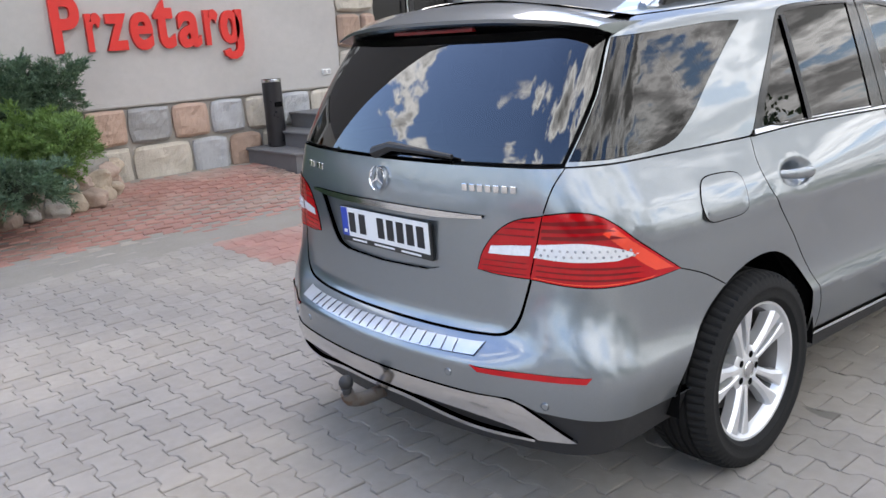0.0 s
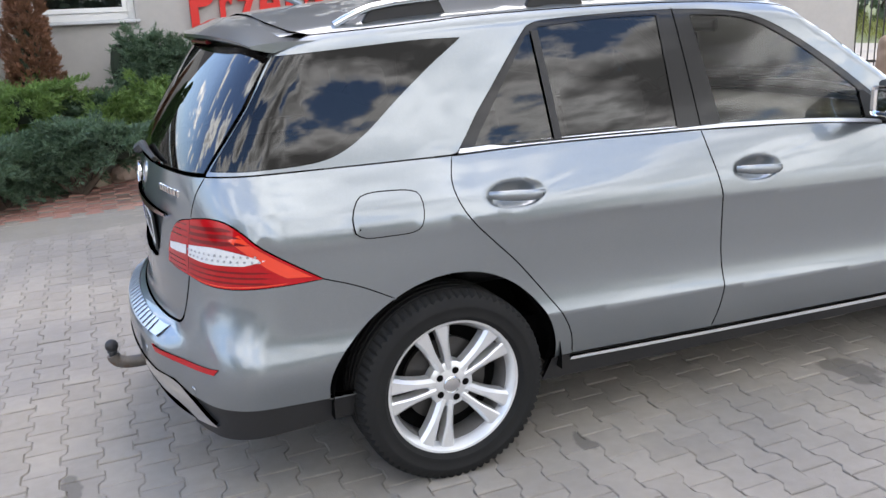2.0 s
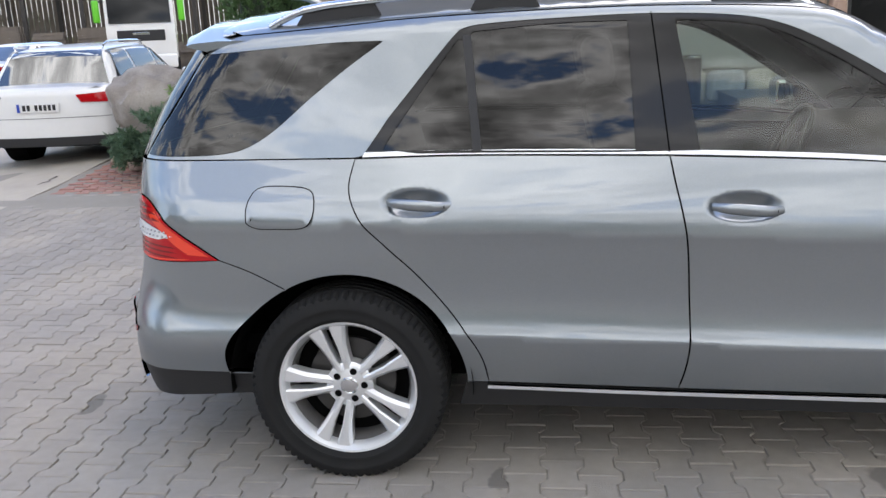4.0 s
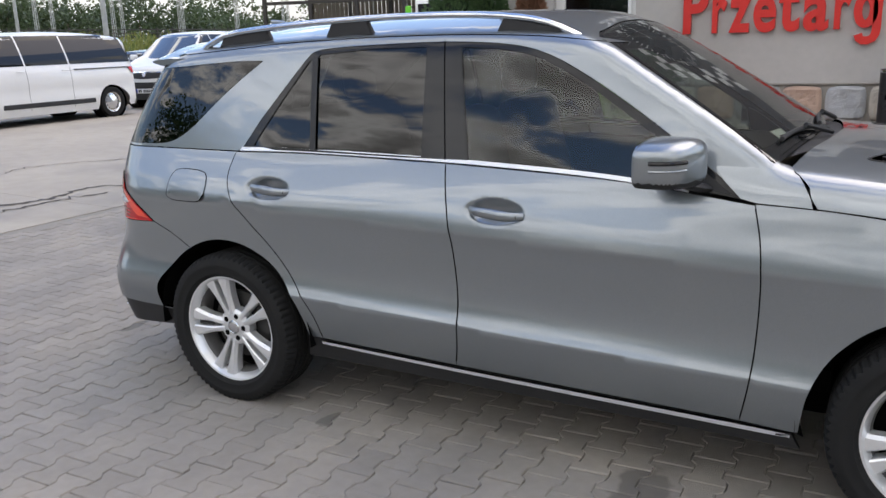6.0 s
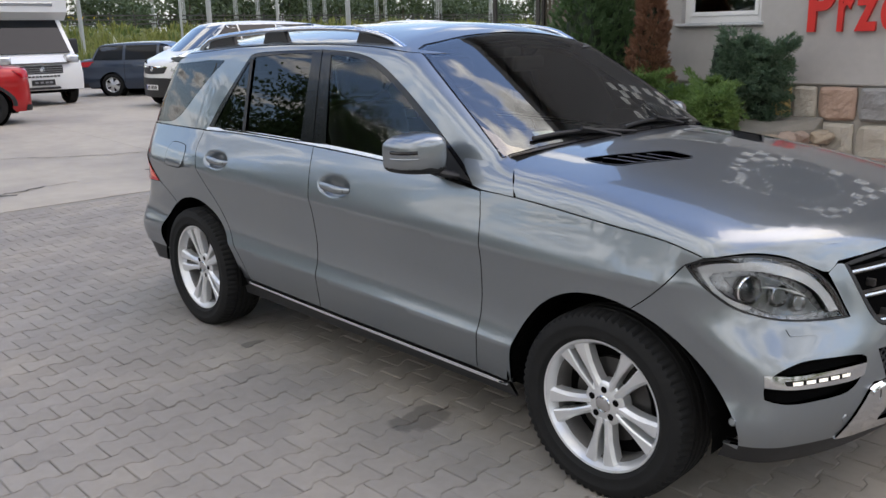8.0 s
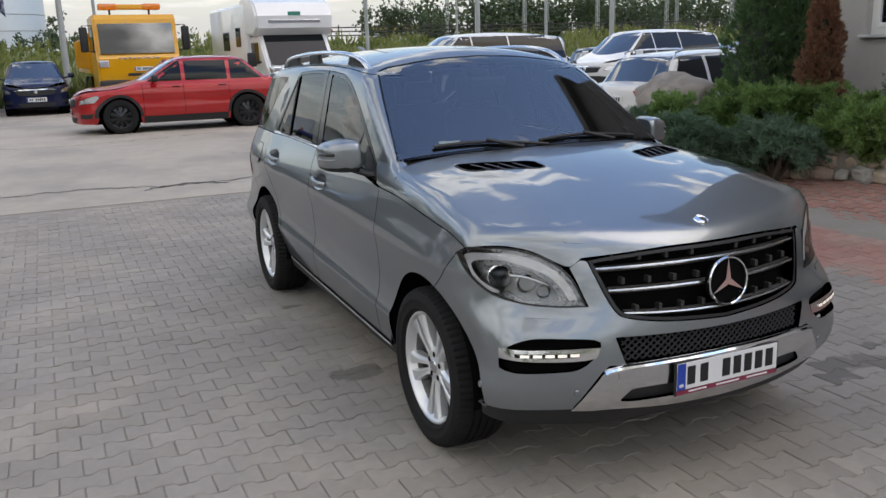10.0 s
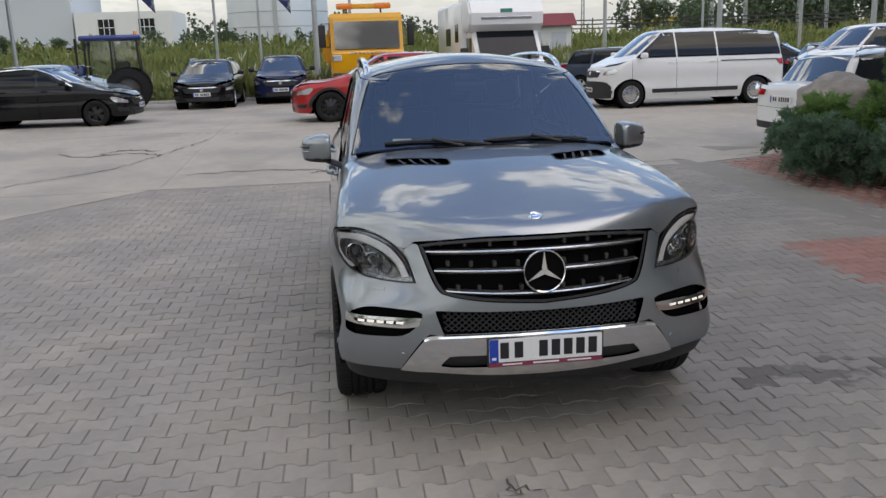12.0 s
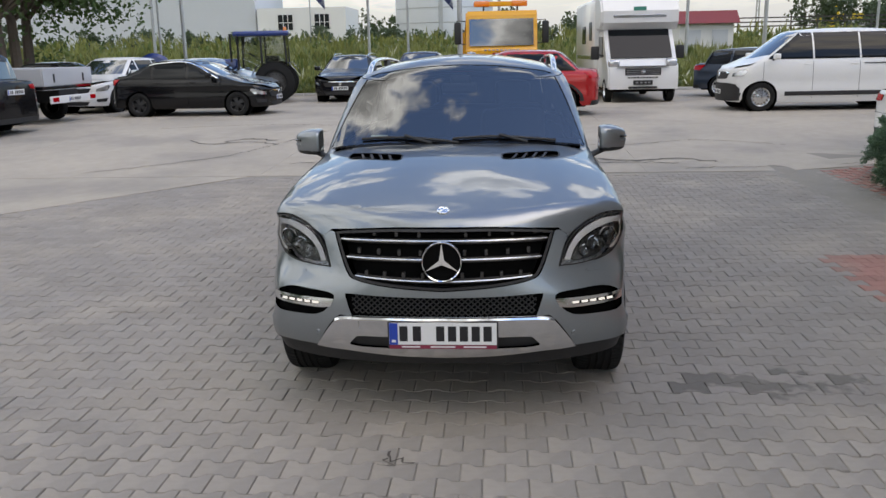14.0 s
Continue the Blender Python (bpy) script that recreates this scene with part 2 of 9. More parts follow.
def outline(*runs, step=.02):
    """A closed outline: each run is smooth, runs meet in corners."""
    out = []
    for i, r in enumerate(runs):
        out += curve_of(r, step)
        nxt = runs[(i + 1) % len(runs)][0]
        if np.hypot(*(np.array(nxt) - out[-1])) < 1e-4:
            out.pop()
        else:
            out += curve_of([out.pop(), nxt], step)[:-1]
    return np.array(out)


def arc(cx, cz, r, a, b, n=9):
    return [(cx + r * math.cos(radians(a + (b - a) * k / (n - 1))), cz + r * math.sin(radians(a + (b - a) * k / (n - 1)))) for k in range(n)]


def shrunk(q, gap):
    """The outline drawn in by gap."""
    t = np.roll(q, -1, 0) - np.roll(q, 1, 0)
    t /= np.maximum(np.linalg.norm(t, axis=1), 1e-9)[:, None]
    x, y = q.T
    turn = np.sign(np.sum(x * np.roll(y, -1) - y * np.roll(x, -1)))
    return q + gap * turn * np.stack([-t[:, 1], t[:, 0]], -1)


def inside(pts, loops):
    hit = np.zeros(len(pts), bool)
    for q in loops:
        a, b = q, np.roll(q, -1, 0)
        for (x0, y0), (x1, y1) in zip(a, b):
            if y0 != y1:
                c = ((y0 > pts[:, 1]) != (y1 > pts[:, 1])) & (pts[:, 0] < (x1 - x0) * (pts[:, 1] - y0) / (y1 - y0) + x0)
                hit ^= c
    return hit


def panel(name, f, ray, loops, mat, parent, step=.035, gap=.002, depth=.014, lift=0.0, label="", flip=False, dents=(), onto_far=3.4):
    """A sheet cut to the outlines (the first round it, the rest holes) and laid on the body f, with turned-in edges."""
    loops = [shrunk(np.asarray(q), gap if i == 0 else -gap) for i, q in enumerate(loops)]
    allp = np.concatenate(loops)
    lo, hi = allp.min(0), allp.max(0)
    gx, gy = np.meshgrid(np.arange(lo[0] + step / 2, hi[0], step), np.arange(lo[1] + step / 2, hi[1], step))
    g = np.stack([gx.ravel(), gy.ravel()], -1)
    if len(g):
        g = g[inside(g, loops)]
    if len(g):
        near = np.min(((g[:, None] - allp[None]) ** 2).sum(-1), 1)
        g = g[near > (.45 * step) ** 2]
    if ray is wall_ray and f is body_f:
        for zc in CREASES:
            sx = np.arange(lo[0] + .01, hi[0], .012)
            sx = sx[(sx > -1.45) & (sx < 1.6)]
            zx = zc - .036 * (np.clip(sx, -1.6, 1.2) + .34)
            for dz in (-.0026, .0026):
                line = np.stack([sx, zx + dz], -1)
                line = line[inside(line, loops)] if len(line) else line
                if len(line):
                    line = line[np.min(((line[:, None] - allp[None]) ** 2).sum(-1), 1) > .007 ** 2]
                if len(line):
                    if len(g):
                        g = g[np.abs(g[:, 1] - (zc - .036 * (np.clip(g[:, 0], -1.6, 1.2) + .34))) > .012]
                    g = np.concatenate([g, line]) if len(g) else line
    for ds, dz, rs, rz, deep in dents:
        fx, fy = np.meshgrid(np.arange(ds - rs * 1.15, ds + rs * 1.15, .007), np.arange(dz - rz * 1.15, dz + rz * 1.15, .007))
        fine = np.stack([fx.ravel(), fy.ravel()], -1)
        fine = fine[((fine - (ds, dz)) ** 2 / np.array((rs * 1.12, rz * 1.12)) ** 2).sum(1) < 1]
        g = np.concatenate([g[((g - (ds, dz)) ** 2 / np.array((rs * 1.15, rz * 1.15)) ** 2).sum(1) > 1], fine])
    pts = np.concatenate([allp, g]) if len(g) else allp
    edges, k = [], 0
    for q in loops:
        edges += [(k + i, k + (i + 1) % len(q)) for i in range(len(q))]
        k += len(q)
    v2, _, faces, *_ = delaunay_2d_cdt([Vector(p) for p in pts], edges, [], 0, 1e-6)
    v2 = np.array([tuple(v) for v in v2])
    faces = np.array([t for t in faces if len(t) == 3])
    faces = faces[inside(v2[faces].mean(1), loops)]
    p, n = onto(f, ray, v2, onto_far)
    shift = np.full(len(p), lift)
    for ds, dz, rs, rz, deep in dents:
        r2 = ((v2[:, 0] - ds) / rs) ** 2 + ((v2[:, 1] - dz) / rz) ** 2
        shift -= deep * np.clip(1 - r2, 0, 1) ** 1.3
    p = p + n * shift[:, None]
    if dents:
        fn = np.zeros_like(p)
        c = np.cross(p[faces[:, 1]] - p[faces[:, 0]], p[faces[:, 2]] - p[faces[:, 0]])
        c *= np.sign((c * n[faces[:, 0]]).sum(1))[:, None]
        for i in range(3):
            np.add.at(fn, faces[:, i], c)
        fn /= np.maximum(np.linalg.norm(fn, axis=1), 1e-12)[:, None]
        soft = np.zeros(len(p))
        for ds, dz, rs, rz, deep in dents:
            soft = np.maximum(soft, (((v2[:, 0] - ds) / rs) ** 2 + ((v2[:, 1] - dz) / rz) ** 2 < 1.25) * 1.0)
        n = np.where(soft[:, None] > 0, fn, n)
    c = np.cross(p[faces[:, 1]] - p[faces[:, 0]], p[faces[:, 2]] - p[faces[:, 0]])
    turn = (c * n[faces[:, 0]]).sum(1) < 0
    faces[turn] = faces[turn][:, ::-1]
    verts, norms, tris = [p], [n], [tuple(t) for t in faces]
    count = len(p)
    if depth:
        for q in loops:
            a, na = onto(f, ray, q, onto_far)
            a = a + na * lift
            t = np.roll(a, -1, 0) - np.roll(a, 1, 0)
            o = np.cross(t, na)
            o /= np.maximum(np.linalg.norm(o, axis=1), 1e-9)[:, None]
            verts += [a, a - na * depth]
            norms += [o, o]
            m = len(q)
            tris += [(count + i, count + (i + 1) % m, count + m + (i + 1) % m, count + m + i) for i in range(m)]
            count += 2 * m
    verts, norms = np.concatenate(verts), np.concatenate(norms)
    if flip:
        verts, norms, tris = verts * (1, -1, 1), norms * (1, -1, 1), [t[::-1] for t in tris]
    me = bpy.data.meshes.new(name)
    me.from_pydata(verts.tolist(), [], tris)
    me.shade_smooth()
    me.normals_split_custom_set_from_vertices(norms.tolist())
    return link(name, me, mat, parent, label)


def both(name, f, ray, loops, mat, parent, **k):
    """The right-hand panel and its twin."""
    return [panel(name, f, ray, loops, mat, parent, flip=s, **k) for s in (False, True)]




def spline(xs, ys):
    """Natural cubic through a few stations, straight beyond the ends."""
    x, y = np.array(xs, float), np.array(ys, float)
    n, h = len(x), np.diff(x)
    a, r = np.zeros((n, n)), np.zeros(n)
    a[0, 0] = a[-1, -1] = 1
    for i in range(1, n - 1):
        a[i, i - 1:i + 2] = h[i - 1], 2 * (h[i - 1] + h[i]), h[i]
        r[i] = 6 * ((y[i + 1] - y[i]) / h[i] - (y[i] - y[i - 1]) / h[i - 1])
    m = np.linalg.solve(a, r)
    s0 = (y[1] - y[0]) / h[0] - h[0] * m[1] / 6
    s1 = (y[-1] - y[-2]) / h[-1] + h[-1] * m[-2] / 6

    def f(t):
        t = np.asarray(t, float)
        i = np.clip(np.searchsorted(x, t) - 1, 0, n - 2)
        u, v = x[i + 1] - t, t - x[i]
        mid = (m[i] * u ** 3 + m[i + 1] * v ** 3) / (6 * h[i]) + (y[i] / h[i] - m[i] * h[i] / 6) * u + (y[i + 1] / h[i] - m[i + 1] * h[i] / 6) * v
        return np.where(t < x[0], y[0] + s0 * (t - x[0]), np.where(t > x[-1], y[-1] + s1 * (t - x[-1]), mid))
    return f


def smax(a, b, k):
    h = np.clip(.5 + .5 * (a - b) / k, 0, 1)
    return b * (1 - h) + a * h + k * h * (1 - h)


# ---- the SUV's two surfaces: lower body and cabin
side_soft = spline([.20, .30, .38, .45, .495, .53, .58, .66, .80, .89, .925, .94, .96, 1.03, 1.10, 1.20, 1.28], [.86, .890, .915, .937, .943, .939, .923, .918, .930, .9375, .943, .9455, .941, .924, .900, .856, .812])
side_low = spline([.20, .30, .38, .46, .548], [.855, .886, .911, .932, .9475])
side_mid = spline([.548, .575, .61, .66, .74, .82, .89, .932], [.9475, .937, .927, .920, .9195, .926, .9345, .9425])
side_top = spline([.932, .96, 1.03, 1.10, 1.20, 1.28], [.9425, .938, .918, .891, .845, .80])
CREASES = (.548, .932)


def side_z(z):
    """Half width of the doors by height: two sharp creases with a hollow between."""
    z = np.asarray(z, float)
    return np.where(z < CREASES[0], side_low(z), np.where(z < CREASES[1], side_mid(z), side_top(z)))


front_x = spline([.20, .32, .42, .55, .66, .80, .95, 1.05, 1.2], [2.20, 2.29, 2.335, 2.345, 2.34, 2.325, 2.278, 2.238, 2.165])
front_bow = spline([.3, .6, .68, .78, .9, 1.1], [.27, .27, .31, .41, .42, .42])
rear_x = spline([.25, .36, .46, .55, .60, .64, .70, .80, .95, 1.08, 1.20, 1.3], [-2.45, -2.495, -2.53, -2.535, -2.52, -2.46, -2.43, -2.425, -2.42, -2.41, -2.39, -2.37])
rear_round = spline([.25, .36, .46, .55, .64, .72, .80, .95, 1.08, 1.20, 1.3], [-2.45, -2.485, -2.50, -2.497, -2.478, -2.455, -2.435, -2.42, -2.41, -2.39, -2.37])
hood_x = spline([.6, 1.0, 1.3, 1.7, 2.0, 2.2, 2.3], [1.29, 1.260, 1.235, 1.178, 1.11, 1.045, 1.0])


def ramp(z, a, b):
    h = np.clip((z - a) / (b - a), 0, 1)
    return h * h * (3 - 2 * h)


def body_f(p):
    x, y, z = p[..., 0], np.abs(p[..., 1]), p[..., 2]
    flare = .024 * np.exp(-((x + 1.65) / .5) ** 2 - ((z - .74) / .28) ** 2) + .015 * np.exp(-((x - 1.45) / .42) ** 2 - ((z - .72) / .25) ** 2)
    plan = -.045 * np.clip(-x - 1.15, 0, 9) ** 2 * ramp(z, .5, .95) - .022 * np.clip(x - 1.3, 0, 9) ** 2
    zz = z + .036 * (np.clip(x, -1.6, 1.2) + .34) * ramp(1.15 - z, 0, .2)
    sharp = ramp(x, -1.5, -1.1) * (1 - ramp(x, 1.25, 1.75))
    d = y - (side_z(zz) * sharp + side_soft(zz) * (1 - sharp)) - flare - plan
    d = smax(d, x - (front_x(z) - front_bow(z) * y ** 2 - .06 * y ** 6), .10 + .06 * ramp(z, .6, .85) - .125 * ramp(z, .94, 1.0))
    corner = ramp(y, .50, .74)
    d = smax(d, (rear_x(z) * (1 - corner) + rear_round(z) * corner + .20 * y ** 2 + .10 * y ** 6) - x, .11 + .06 * ramp(z, .6, .75))
    dome = .006 * ramp(y, .43, .22) * ramp(x, 2.0, 1.35) * ramp(x, 1.0, 1.2)
    top = hood_x(x) - .06 * y ** 2 - .22 * np.clip(y - .45, 0, 9) ** 2 + dome
    return smax(d, z - np.where(x > .55, top, 1.45), .05)


roof_x = spline([-2.4, -1.9, -1.3, -.6, -.1, .3, .6], [1.660, 1.722, 1.768, 1.784, 1.774, 1.735, 1.68])


def cabin_f(p):
    x, y, z = p[..., 0], np.abs(p[..., 1]), p[..., 2]
    u = z - 1.19
    d = y - (.855 - .26 * u - .06 * u ** 2 - .045 * np.clip(-x - 1.15, 0, 9) ** 2 - .03 * np.clip(x, 0, 9) ** 2)
    d = smax(d, (x - (1.06 - 1.50 * u - .28 * u ** 2 - .19 * y ** 2)) * .55, .05)
    d = smax(d, (-2.393 + .46 * u + .45 * u ** 2 + .20 * y ** 2 + .10 * y ** 6) - x, .17)
    return smax(d, z - (roof_x(x) - .20 * y ** 2), .05)


RF, XF, XB = 1.0, 1.15, -1.30


def wall_ray(q):
    """q: (s, z), s unrolled round the body's right side: x along the flank, then round to the nose (s > XF) and the tail (s < XB)."""
    s, z = q[:, 0], q[:, 1]
    f, b = np.clip(s - XF, 0, None) / RF, np.clip(XB - s, 0, None) / RF
    o = np.stack([np.clip(s, XB, XF), 0 * s, z], -1)
    d = np.stack([np.sin(f) - np.sin(b), -np.cos(f) * np.cos(b), 0 * s], -1)
    return o, d


def top_ray(q):
    return np.stack([q[:, 0], q[:, 1], .5 + 0 * q[:, 0]], -1), np.tile([0, 0, 1.], (len(q), 1))


def nose_ray(q):
    return np.stack([-.8 + 0 * q[:, 0], q[:, 0], q[:, 1]], -1), np.tile([1., 0, 0], (len(q), 1))


def tail_ray(q):
    return np.stack([-.6 + 0 * q[:, 0], q[:, 0], q[:, 1]], -1), np.tile([-1., 0, 0], (len(q), 1))


def onto(f, ray, q, far=3.4):
    """Where the rays of the plane points q leave the body f: points and normals."""
    o, d = ray(np.asarray(q, float))
    a, b = np.zeros(len(o)), np.full(len(o), far)
    for _ in range(34):
        m = (a + b) / 2
        out = f(o + d * m[:, None]) > 0
        a, b = np.where(out, a, m), np.where(out, m, b)
    p = o + d * a[:, None]
    e = 2e-3
    n = np.stack([f(p + e * v) - f(p - e * v) for v in np.eye(3)], -1)
    return p, n / np.linalg.norm(n, axis=1)[:, None]


# ---- the grey SUV ----
CF, CB = XF + RF * math.pi / 2, XB - RF * math.pi / 2
suv = thing("suv", "grey metallic five-door SUV parked on the block paving", "car")


def whole(half, centre):
    """A half outline from the middle round and back to the middle, made whole across it."""
    h = np.asarray(half)
    return np.concatenate([h, (h * (-1, 1) + (2 * centre, 0))[::-1]])


def open_run(*runs, step=.02):
    out = []
    for r in runs:
        c = curve_of(r, step)
        out += c if not out else (curve_of([out[-1], c[0]], step)[1:-1] + c if np.hypot(*(out[-1] - c[0])) > 1e-4 else c[1:])
    return np.array(out)


def to_wall(p):
    x, y, z = p
    y = -abs(y)
    s = XF + RF * math.atan2(x - XF, -y) if x > XF else XB - RF * math.atan2(XB - x, -y) if x < XB else x
    return (s, z)


rear_door_edge = [(-1.44, 1.195), (-1.455, 1.11), (-1.435, 1.04), (-1.39, .97), (-1.31, .89), (-1.21, .79), (-1.11, .67), (-1.03, .56), (-.985, .47), (-.965, .372)]
mid_edge = [(-.29, .352), (-.27, .45), (-.262, .56), (-.268, .72), (-.28, .88), (-.30, 1.0), (-.32, 1.09), (-.337, 1.183)]
front_door_edge = [(.83, .328), (.86, .49), (.872, .64), (.878, .84), (.868, .97), (.84, 1.095)]
belt = [(-1.44, 1.195), (-1.0, 1.197), (-.337, 1.183)]
belt_front = [(-.337, 1.183), (.2, 1.160), (.5, 1.137), (.84, 1.095)]
bonnet_seam = [(.84, 1.098), (1.03, 1.090), (1.17, 1.079), (1.37, 1.061), (1.53, 1.046), (1.68, 1.030), (1.76, 1.010), (1.80, .995)]
hood_side = [(1.0, -.862), (1.25, -.872), (1.5, -.862), (1.70, -.835), (1.80, -.808)]
hp, _ = onto(body_f, top_ray, np.array(curve_of(hood_side, .03)))
hood_wall = [to_wall(p) for p in hp]
RW, FW, WZ, AR = -1.478, 1.466, .357, .436
lamp_in = [(-2.465, .865), (-2.445, .93), (-2.40, .995), (-2.345, 1.035), (-2.272, 1.053)]
lamp_seam = [(-2.272, 1.053), (-2.29, .95), (-2.308, .853)]
lamp_top = [(-2.272, 1.055), (-2.20, 1.065), (-2.14, 1.055), (-2.09, 1.02), (-2.04, .97), (-1.97, .905), (-1.90, .845)]
lamp_low = [(-1.90, .845), (-2.0, .838), (-2.15, .833), (-2.308, .853)]
gate_seam = [(-2.215, 1.195), (-2.245, 1.14), (-2.262, 1.09), (-2.272, 1.053)]
bump_seam_r = [(-1.90, .845), (-1.80, .80), (-1.69, .735)]
bump_seam_f = [(1.595, .775), (1.66, .84), (1.755, .962)]

# doors and wings
for n, (a, cup) in {"rear_door": ([rear_door_edge, [(-.965, .372), (-.29, .352)], mid_edge, belt[::-1]], (-1.20, 1.045)), "front_door": ([mid_edge[::-1], [(-.29, .352), (.83, .328)], front_door_edge, belt_front[::-1]], (-.095, 1.015))}.items():
    for side in (1, -1):
        d = panel(n, body_f, wall_ray, [outline(*a)], PAINT, suv, step=.021, gap=.003, flip=side < 0, dents=[(cup[0] - .005, cup[1], .128, .050, .038)])
        cx, cz = cup
        y0 = -(side_z(np.array(cz)) - .004)
        bar = curve_of([(cx - .105, y0 + .004, cz + .002), (cx - .07, y0 - .026, cz + .001), (cx, y0 - .036, cz - .004), (cx + .07, y0 - .032, cz - .010), (cx + .118, y0 - .004, cz - .012)], .012)
        k = len(bar)
        bm = tube([(p[0], p[1] * side, p[2]) for p in bar], [.009 + .0045 * math.sin(math.pi * i / (k - 1)) for i in range(k)], 12, flat=1.5)
        part("door_handle", bm, PAINT, d, smooth=True)
        bm = tube([(cx + .085, (y0 - .02) * side, cz - .011), (cx + .1, (y0 - .028) * side, cz - .011)], .006, 10)
        part("key_cap", bm, BLACK, d)
both("front_wing", body_f, wall_ray, [outline(front_door_edge[::-1], [(.83, .328), (1.0, .318)], [(1.022, .32)] + arc(FW, WZ, AR, 176, 72, 12) + [(1.595, .775)], bump_seam_f, [(1.755, .962), (1.80, .990)], bonnet_seam[::-1])], PAINT, suv)
both("rear_wing", body_f, wall_ray, [outline(belt[:1] + [(-1.8, 1.196), (-2.215, 1.195)], gate_seam, lamp_top, bump_seam_r, arc(RW, WZ, AR, 121, 1, 14), [(-1.035, .372), (-.965, .372)], rear_door_edge[::-1])], PAINT, suv, dents=[])
fuel = outline([(-1.80, .985), (-1.81, 1.03), (-1.80, 1.085), (-1.77, 1.105), (-1.70, 1.107), (-1.62, 1.10), (-1.585, 1.08), (-1.575, 1.03), (-1.585, .985), (-1.62, .965), (-1.70, .963), (-1.77, .965), (-1.80, .985)])
panel("fuel_flap", body_f, wall_ray, [fuel], PAINT, suv, lift=.0022, depth=.004)
panel("fuel_flap_gap", body_f, wall_ray, [fuel], VOID, suv, lift=.0008, depth=0, gap=-.0022)

# sills
both("sill_panel", body_f, wall_ray, [outline([(-1.05, .366), (-.965, .368), (-.29, .348), (.83, .324), (1.0, .314)], [(1.03, .245), (-1.08, .262)])], BLACK, suv, lift=-.004)
both("sill_trim", body_f, wall_ray, [outline([(-.97, .362), (-.29, .342), (.90, .318), (.955, .310)], [(.95, .303), (.90, .300), (-.29, .326), (-.97, .348)])], BRIGHT_TRIM, suv, lift=.008, depth=.012, gap=0)
both("belt_trim", body_f, wall_ray, [outline([(-1.40, 1.212), (-1.0, 1.213), (-.337, 1.199), (.2, 1.176), (.5, 1.152), (.62, 1.138)], [(.62, 1.122), (.5, 1.137), (.2, 1.161), (-.337, 1.184), (-1.0, 1.198), (-1.41, 1.197)])], BRIGHT_TRIM, suv, lift=.007, depth=.012, gap=0)

# tail
gate_low = [(-2.308, .853), (-2.322, .79), (-2.345, .715), (-2.385, .668), (-2.47, .655), (-2.66, .652), (CB, .652)]
lamp_under = [(-2.465, .865), (-2.40, .856), (-2.308, .853)]
recess = whole(open_run([(CB, 1.035), (-2.6, 1.033), (-2.475, 1.03)], [(-2.50, 1.0), (-2.575, .88), (-2.61, .845)], [(-2.66, .832), (CB, .826)]), CB)
gate = panel("tailgate", body_f, wall_ray, [whole(open_run([(CB, 1.195), (-2.215, 1.195)], gate_seam, lamp_in[::-1], lamp_under, gate_low), CB), recess], PAINT, suv)
panel("plate_recess", body_f, wall_ray, [recess], PAINT, gate, lift=-.018, gap=-.01, depth=0)
panel("recess_wall", body_f, wall_ray, [whole(open_run([(CB, 1.045), (-2.465, 1.04)], [(-2.49, 1.0), (-2.57, .875), (-2.605, .835)], [(-2.66, .822), (CB, .816)]), CB), recess], PAINT, gate, lift=-.002, gap=0, depth=.02)
panel("chrome_handle_strip", body_f, wall_ray, [whole(open_run([(CB, 1.047), (-2.6, 1.045), (-2.44, 1.043)], [(-2.437, 1.03), (-2.6, 1.02), (CB, 1.021)]), CB)], SATIN, gate, lift=.014, depth=.03)
